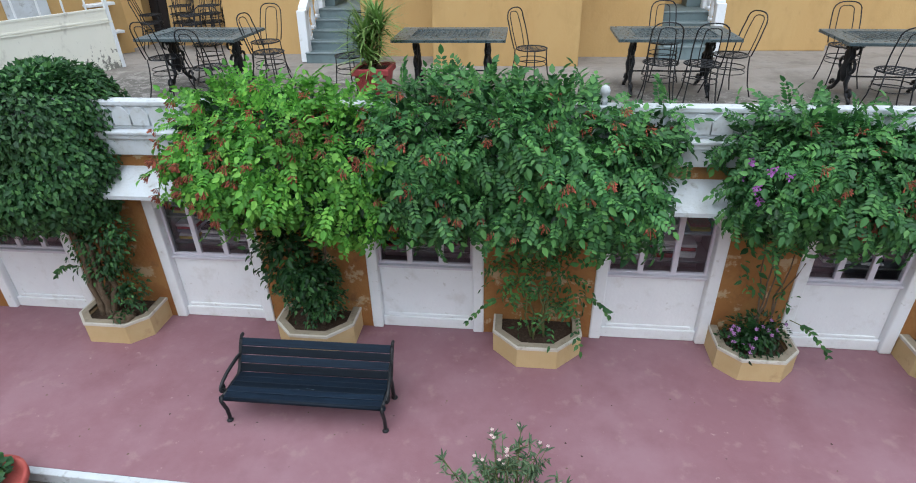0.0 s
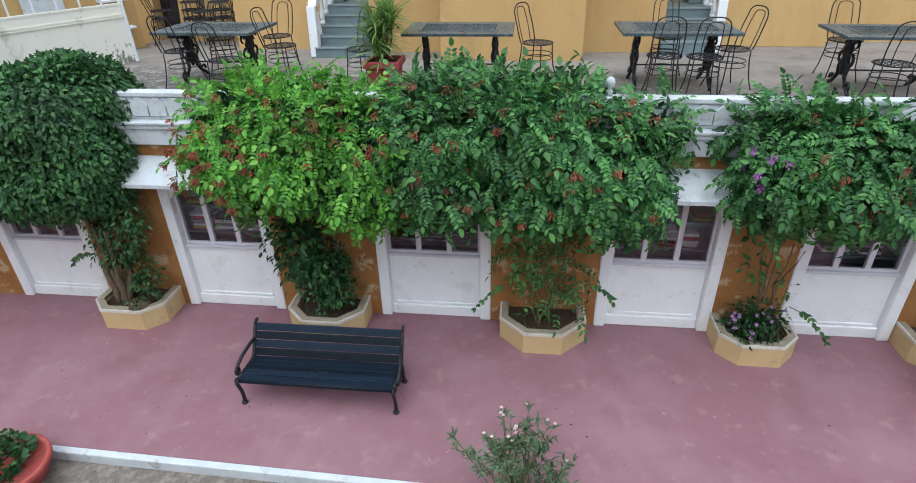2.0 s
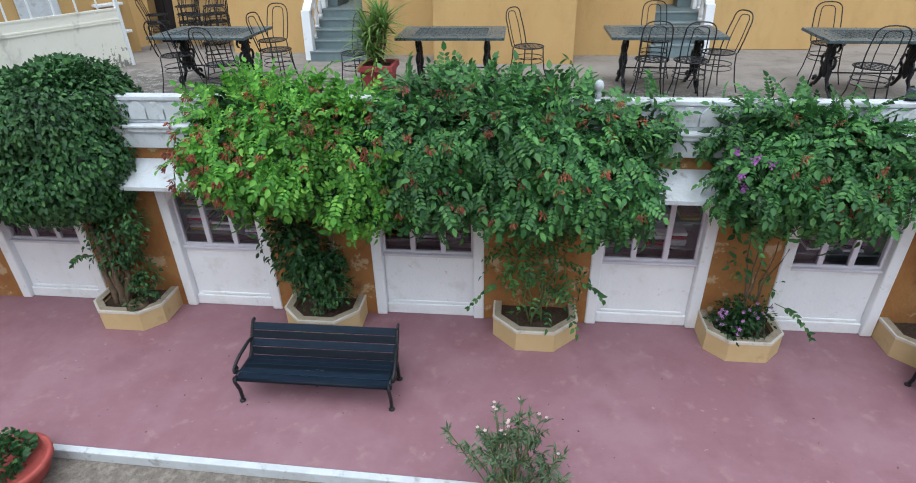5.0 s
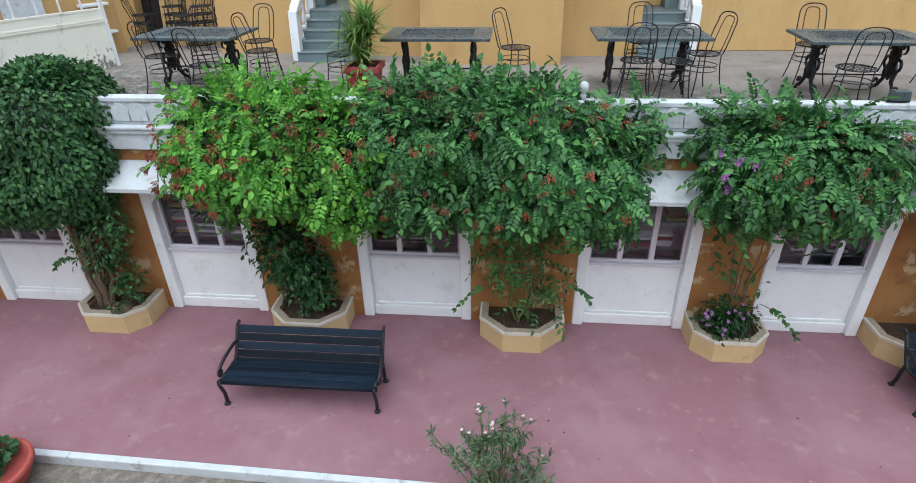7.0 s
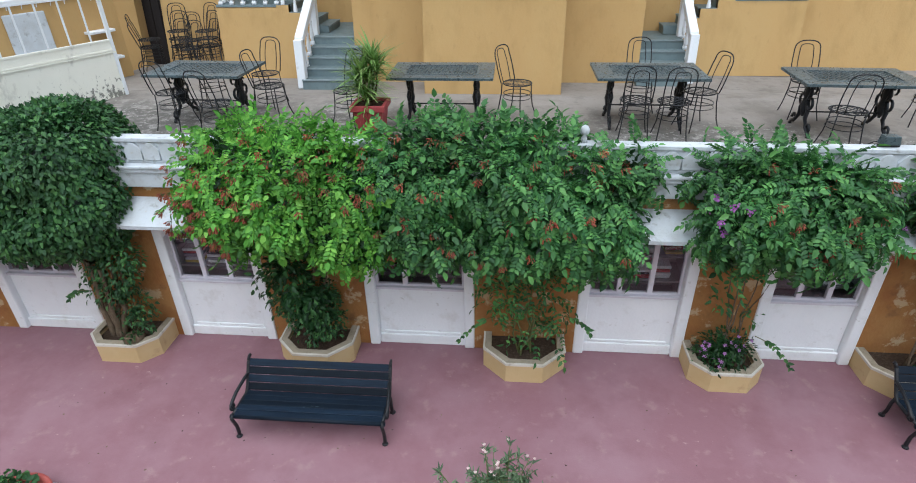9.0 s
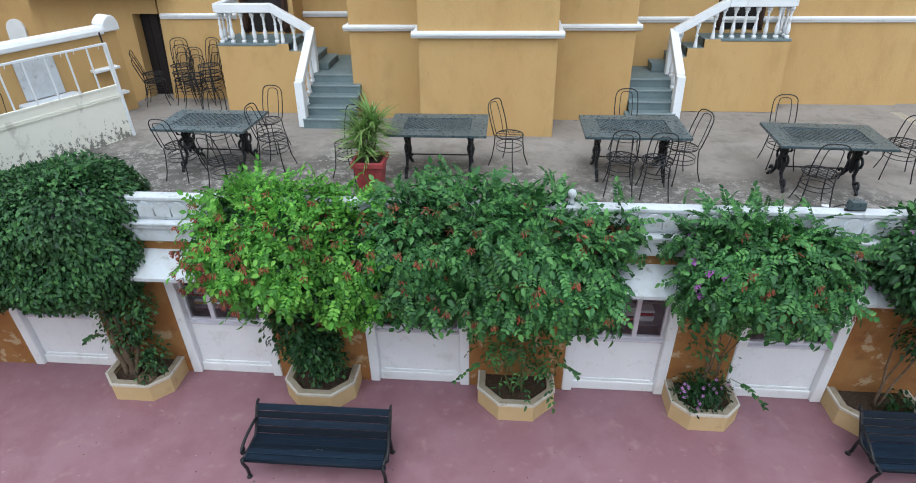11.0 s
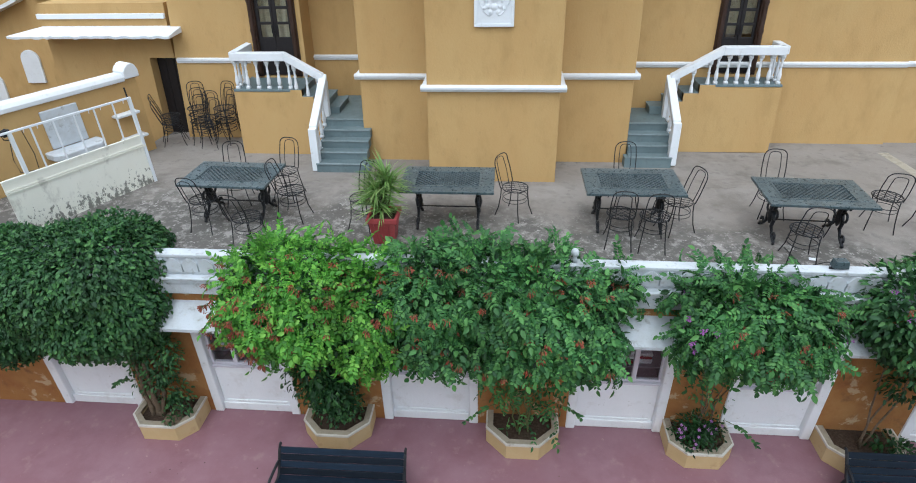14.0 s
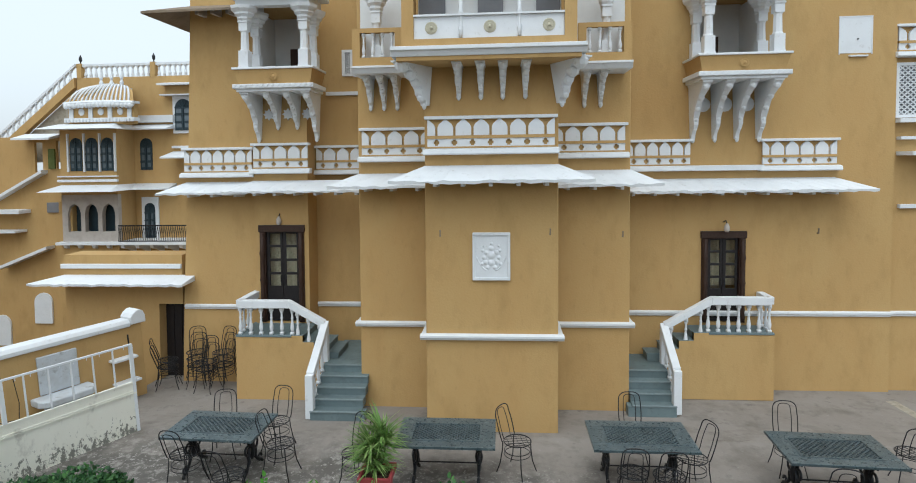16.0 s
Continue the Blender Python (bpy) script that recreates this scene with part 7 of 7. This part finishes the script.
# dark bougainvillea
E = thing("bougainvillea", "dark bougainvillea with purple bracts and orange trumpet flowers", "vine", (0.07, 0, -0.02), group="vines in the planters")
e_blobs = [((5.6, 5.6, 2.65), (0.58, 0.66, 0.58)), ((6.2, 5.6, 2.75), (0.75, 0.78, 0.66)), ((7.0, 5.6, 2.6), (0.8, 0.78, 0.7)), ((5.82, 5.35, 2.40), (0.52, 0.42, 0.42)), ((6.5, 5.25, 2.28), (0.7, 0.45, 0.45)), ((7.9, 5.6, 2.6), (0.8, 0.75, 0.7))]
shade_core(e_blobs, 51, E)
ep, en = leaves_on("crown", 24, e_blobs, 520, LEAF_HEDGE, E, 0, 0.10, 0.22, 0.6, 0.6)
scatter_flowers(E, ep, en, 60, 25, lambda p: True, "bract")
scatter_flowers(E, ep, en, 12, 26, lambda p: True)
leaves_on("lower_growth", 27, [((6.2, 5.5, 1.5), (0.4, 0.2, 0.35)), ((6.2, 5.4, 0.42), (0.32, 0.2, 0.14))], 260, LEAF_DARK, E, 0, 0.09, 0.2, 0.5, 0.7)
stems(E, (5.9, 5.5, 0.22), [(5.8, 5.68, 1.9), (6.1, 5.68, 1.8), (6.3, 5.68, 1.9)], 0.018, 28)

# palm-like plant in a square red pot on the terrace
pot = thing("square_pot", "faded red square fluted plant pot on the terrace", "pot", (-1.22, 6.76, T))
q = G()
w0, w1 = 0.15, 0.20
q.add([(-w0, -w0, 0), (w0, -w0, 0), (w0, w0, 0), (-w0, w0, 0), (-w1, -w1, 0.40), (w1, -w1, 0.40), (w1, w1, 0.40), (-w1, w1, 0.40)], [(0, 1, 5, 4), (1, 2, 6, 5), (2, 3, 7, 6), (3, 0, 4, 7), (3, 2, 1, 0)])
part("body", q, RED_POT, pot)
part("rim", G().box(-0.23, 0.23, -0.23, -0.185, 0.38, 0.46).box(-0.23, 0.23, 0.185, 0.23, 0.38, 0.46).box(-0.23, -0.185, -0.185, 0.185, 0.38, 0.46).box(0.185, 0.23, -0.185, 0.185, 0.38, 0.46), RED_POT, pot, "", False, 0.008)
for k in range(6):
    x = -0.14 + k * 0.056
    part("flute", G().add([(x * 0.72 - 0.012, -w0 - 0.012, 0.02), (x * 0.72 + 0.012, -w0 - 0.012, 0.02), (x + 0.014, -w1 - 0.006, 0.37), (x - 0.014, -w1 - 0.006, 0.37), (x * 0.72 - 0.012, -w0 + 0.01, 0.02), (x * 0.72 + 0.012, -w0 + 0.01, 0.02), (x + 0.014, -w1 + 0.01, 0.37), (x - 0.014, -w1 + 0.01, 0.37)], [(0, 1, 2, 3), (0, 3, 7, 4), (1, 5, 6, 2), (3, 2, 6, 7)]), RED_POT, pot)
part("soil", G().box(-0.184, 0.184, -0.184, 0.184, 0.36, 0.42), SOIL, pot)
palm = thing("dracaena", "spiky strap-leaved plant with yellow-green leaves", "plant", (-1.22, 6.76, T + 0.42))
rng = np.random.default_rng(30)
hubs = [(0.0, 0.0, 0.38), (-0.13, 0.03, 0.26), (0.12, -0.02, 0.50), (-0.02, -0.05, 0.16), (0.05, 0.08, 0.56), (-0.06, -0.08, 0.46)]
for hx, hy, hz in hubs:
    part("trunk", G().tube([(hx * 0.3, hy * 0.3, 0), (hx, hy, hz * 0.6), (hx, hy, hz)], 0.016, 6), BARK, palm, "", True)
STRAP = []
for i in range(6):
    t = i / 5
    w = 0.032 * (1 - t ** 2.2) + 0.002
    STRAP += [(t, w, -0.30 * t * t), (t, -w, -0.30 * t * t)]
STRAP_F = [(2 * i, 2 * i + 2, 2 * i + 3, 2 * i + 1) for i in range(5)]
pos, dirs = [], []
for hx, hy, hz in hubs:
    for k in range(95):
        a, e = rng.uniform(0, 2 * math.pi), rng.uniform(-0.15, 1.35)
        pos.append((hx, hy, hz + rng.uniform(-0.1, 0.05)))
        dirs.append((math.cos(a) * math.cos(e), math.sin(a) * math.cos(e), math.sin(e)))
d, s, u = leaf_frames(np.array(dirs), np.tile((0.01, 0.02, 1.0), (len(pos), 1)))
me = leaf_mesh("leaves", np.array(pos), d, s, u, rng.uniform(0.26, 0.46, len(pos)), np.array(STRAP), STRAP_F)
me.materials.append(LEAF_DRACAENA)
o = new("leaves", me)
o.parent = palm
tagged(o, "", "", "", "stuff")

# round terracotta pot with a leafy shrub by the kerb
tp = thing("round_pot", "round terracotta pot on the gravel by the kerb", "pot", (-4.46, 2.74, -0.12))
part("body", G().lathe([(0.22, 0.0), (0.33, 0.13), (0.37, 0.25), (0.40, 0.27), (0.40, 0.33), (0.36, 0.33), (0.34, 0.27), (0.0, 0.26)], 0, 0, 0, 28, caps=False), TERRACOTTA, tp, "", True)
ps = thing("potted_shrub", "leafy green shrub in the terracotta pot", "shrub", (0.09, -0.16, 0))
leaves_on("leaves", 33, [((-4.66, 2.90, 0.22), (0.28, 0.26, 0.14)), ((-4.78, 2.9, 0.30), (0.24, 0.24, 0.14))], 900, LEAF_HEDGE, ps, 0, 0.075, 0.2, 0.1, 0.9, "", 0.0, 0.4, 1.5)
stems(ps, (-4.8, 2.9, 0.17), [(-4.7, 2.9, 0.35), (-4.9, 2.95, 0.4), (-4.95, 2.85, 0.4)], 0.012, 34, GREEN_STEM)

# oleander in front of the kerb
O = thing("oleander", "airy oleander shrub with narrow leaves and pale pink flowers", "shrub", (0.04, -0.13, 0))
rr, rng = random.Random(40), np.random.default_rng(40)
tips, pos, dirs = [], [], []
for k in range(34):
    a = rr.uniform(0, 2 * math.pi)
    rad = rr.uniform(0.12, 0.62) if k > 8 else rr.uniform(0.0, 0.36)
    z = rr.uniform(0.15, 0.70) if k > 9 else rr.uniform(0.66, 0.95)
    tip = Vector((0.60 + rad * math.cos(a), 3.13 + 0.20 * z + rad * 0.55 * math.sin(a), z))
    root = Vector((0.60 + rr.uniform(-0.06, 0.06), 2.95, -0.13))
    mid = root.lerp(tip, 0.55) + Vector((rr.uniform(-0.05, 0.05), 0.0, rr.uniform(-0.02, 0.08)))
    tips.append(tip)
    part("branch", G().tube([root, root.lerp(mid, 0.5), mid, mid.lerp(tip, 0.5), tip], 0.008, 5, 0.003), GREEN_STEM, O, "", True)
    ends = [(mid, tip)]
    for j in range(3):
        st0 = mid.lerp(tip, rr.uniform(0.0, 0.8))
        e = st0 + Vector((rr.uniform(-0.16, 0.16), rr.uniform(-0.12, 0.12), rr.uniform(0.02, 0.14)))
        part("twig", G().tube([st0, st0.lerp(e, 0.6), e], 0.004, 4, 0.002), GREEN_STEM, O)
        ends.append((st0, e))
    for s0, e in ends:
        for j in range(rr.randint(7, 12)):
            p = s0.lerp(e, 1 - rr.random() ** 1.7 * 0.7)
            ax = (e - s0).normalized()
            w = Vector((rr.gauss(0, 1), rr.gauss(0, 1), rr.gauss(0, 1))).normalized()
            pos.append(tuple(p))
            dirs.append(tuple(ax * 0.7 + w * 0.9))
d, s, u = leaf_frames(np.array(dirs), np.tile((0.01, 0.02, 1.0), (len(pos), 1)))
me = leaf_mesh("leaves", np.array(pos), d, s, u, rng.uniform(0.055, 0.11, len(pos)), width=0.45)
me.materials.append(LEAF_OLEANDER)
o = new("leaves", me)
o.parent = O
tagged(o, "", "", "", "stuff")
for k in range(12):
    t = tips[k] if k < 10 else tips[k + 6]
    for j in range(rr.randint(1, 2)):
        q = G()
        c = t + Vector((rr.uniform(-0.03, 0.03), rr.uniform(-0.03, 0.03), rr.uniform(0.0, 0.05)))
        for i in range(5):
            a = i * 1.257
            q.add([c, c + Vector((math.cos(a) * 0.014, math.sin(a) * 0.014, 0.008)), c + Vector((math.cos(a + 0.6) * 0.020, math.sin(a + 0.6) * 0.020, 0.014)), c + Vector((math.cos(a + 1.2) * 0.014, math.sin(a + 1.2) * 0.014, 0.008))], [(0, 1, 2, 3)])
        part("flower", q, PALE_PINK, O)
S2 = thing("small_plant", "tip of a small green plant by the kerb", "plant", (0.05, -0.13, 0))
leaves_on("leaves", 44, [((2.05, 3.0, 0.12), (0.12, 0.1, 0.12))], 900, LEAF_BRIGHT, S2, 0, 0.07, 0.1, 0.0, 0.9)
stems(S2, (2.05, 3.0, -0.13), [(2.05, 3.0, 0.1), (2.1, 3.02, 0.12)], 0.008, 45, GREEN_STEM)

# ---- small things ----
strip = G()
line = [(8.18, 10.86), (8.17, 10.0), (8.12, 9.0), (8.02, 8.0)]
pts = [(float(np.interp(-y, [-q for p, q in line], [p for p, q in line])), y) for y in (10.86, 10.8, 10.5, 10.2, 9.8, 9.4, 9.05, 8.7, 8.0)]
for (ax, ay), (bx, by) in zip(pts, pts[1:]):
    za, zb = terrace_z(ay) + 0.005, terrace_z(by) + 0.005
    strip.add([(ax - 0.1, ay, za), (ax + 0.1, ay, za), (bx + 0.1, by, zb), (bx - 0.1, by, zb)], [(0, 3, 2, 1)])
setting("trim_screed_strip", strip, CEMENT, "pale cement patching strip in the terrace screed", "strip")
scrap = G().add([(4.84, 6.47, T + 0.006), (4.93, 6.45, T + 0.004), (4.95, 6.50, T + 0.016), (4.86, 6.53, T + 0.009)], [(0, 1, 2, 3)])
tagged(link_mesh("paper_scrap", scrap, WHITE), "small crumpled white paper scrap on the terrace", "litter")
for x, y, z in ((-0.52, TOWER[2], 6.30), (2.72, BAY[2], 6.12), (6.83, WY, 6.0), (1.3, TOWER[2], 6.32)):
    tagged(link_mesh("wall_peg", G().box(x - 0.012, x + 0.012, y - 0.05, y + 0.01, z - 0.012, z + 0.012).box(x - 0.012, x + 0.012, y - 0.05, y - 0.03, z, z + 0.10), BROWN_STONE), "rusty iron peg in the plaster wall", "peg", "wall pegs")
fl = thing("floodlight", "small grey floodlight on the parapet with a cable", "lamp", (4.87, 5.86, 3.137))
part("housing", G().prism([(-0.10, 0.03), (0.10, 0.03), (0.08, 0.13), (-0.08, 0.13)], -0.05, 0.06, "y"), TABLE_PAINT, fl, "", False, 0.006)
part("yoke", G().box(-0.12, 0.12, -0.01, 0.01, 0.0, 0.03), IRON, fl)
part("cable", G().tube([(0, 0.06, 0.06), (-0.08, 0.15, 0.0), (-0.2, 0.4, -0.25), (-0.25, 0.9, -0.25)], 0.006, 5), IRON, fl)
rr = random.Random(60)
for i in range(80):
    x, y = rr.uniform(-5.5, 6.5), rr.uniform(3.35, 5.0)
    q = G()
    a = rr.uniform(0, 6.28)
    r = rr.uniform(0.006, 0.018)
    q.add([(x + r * math.cos(a), y + r * math.sin(a), 0.004), (x + r * 0.6 * math.cos(a + 1.6), y + r * 0.6 * math.sin(a + 1.6), 0.009), (x - r * math.cos(a), y - r * math.sin(a), 0.005), (x + r * 0.6 * math.cos(a - 1.6), y + r * 0.6 * math.sin(a - 1.6), 0.004)], [(0, 1, 2, 3)])
    tagged(link_mesh("fallen_leaf", q, DARK_WOOD if rr.random() < 0.55 else BARK), "small dry fallen leaf on the red floor", "leaf", "fallen leaves")
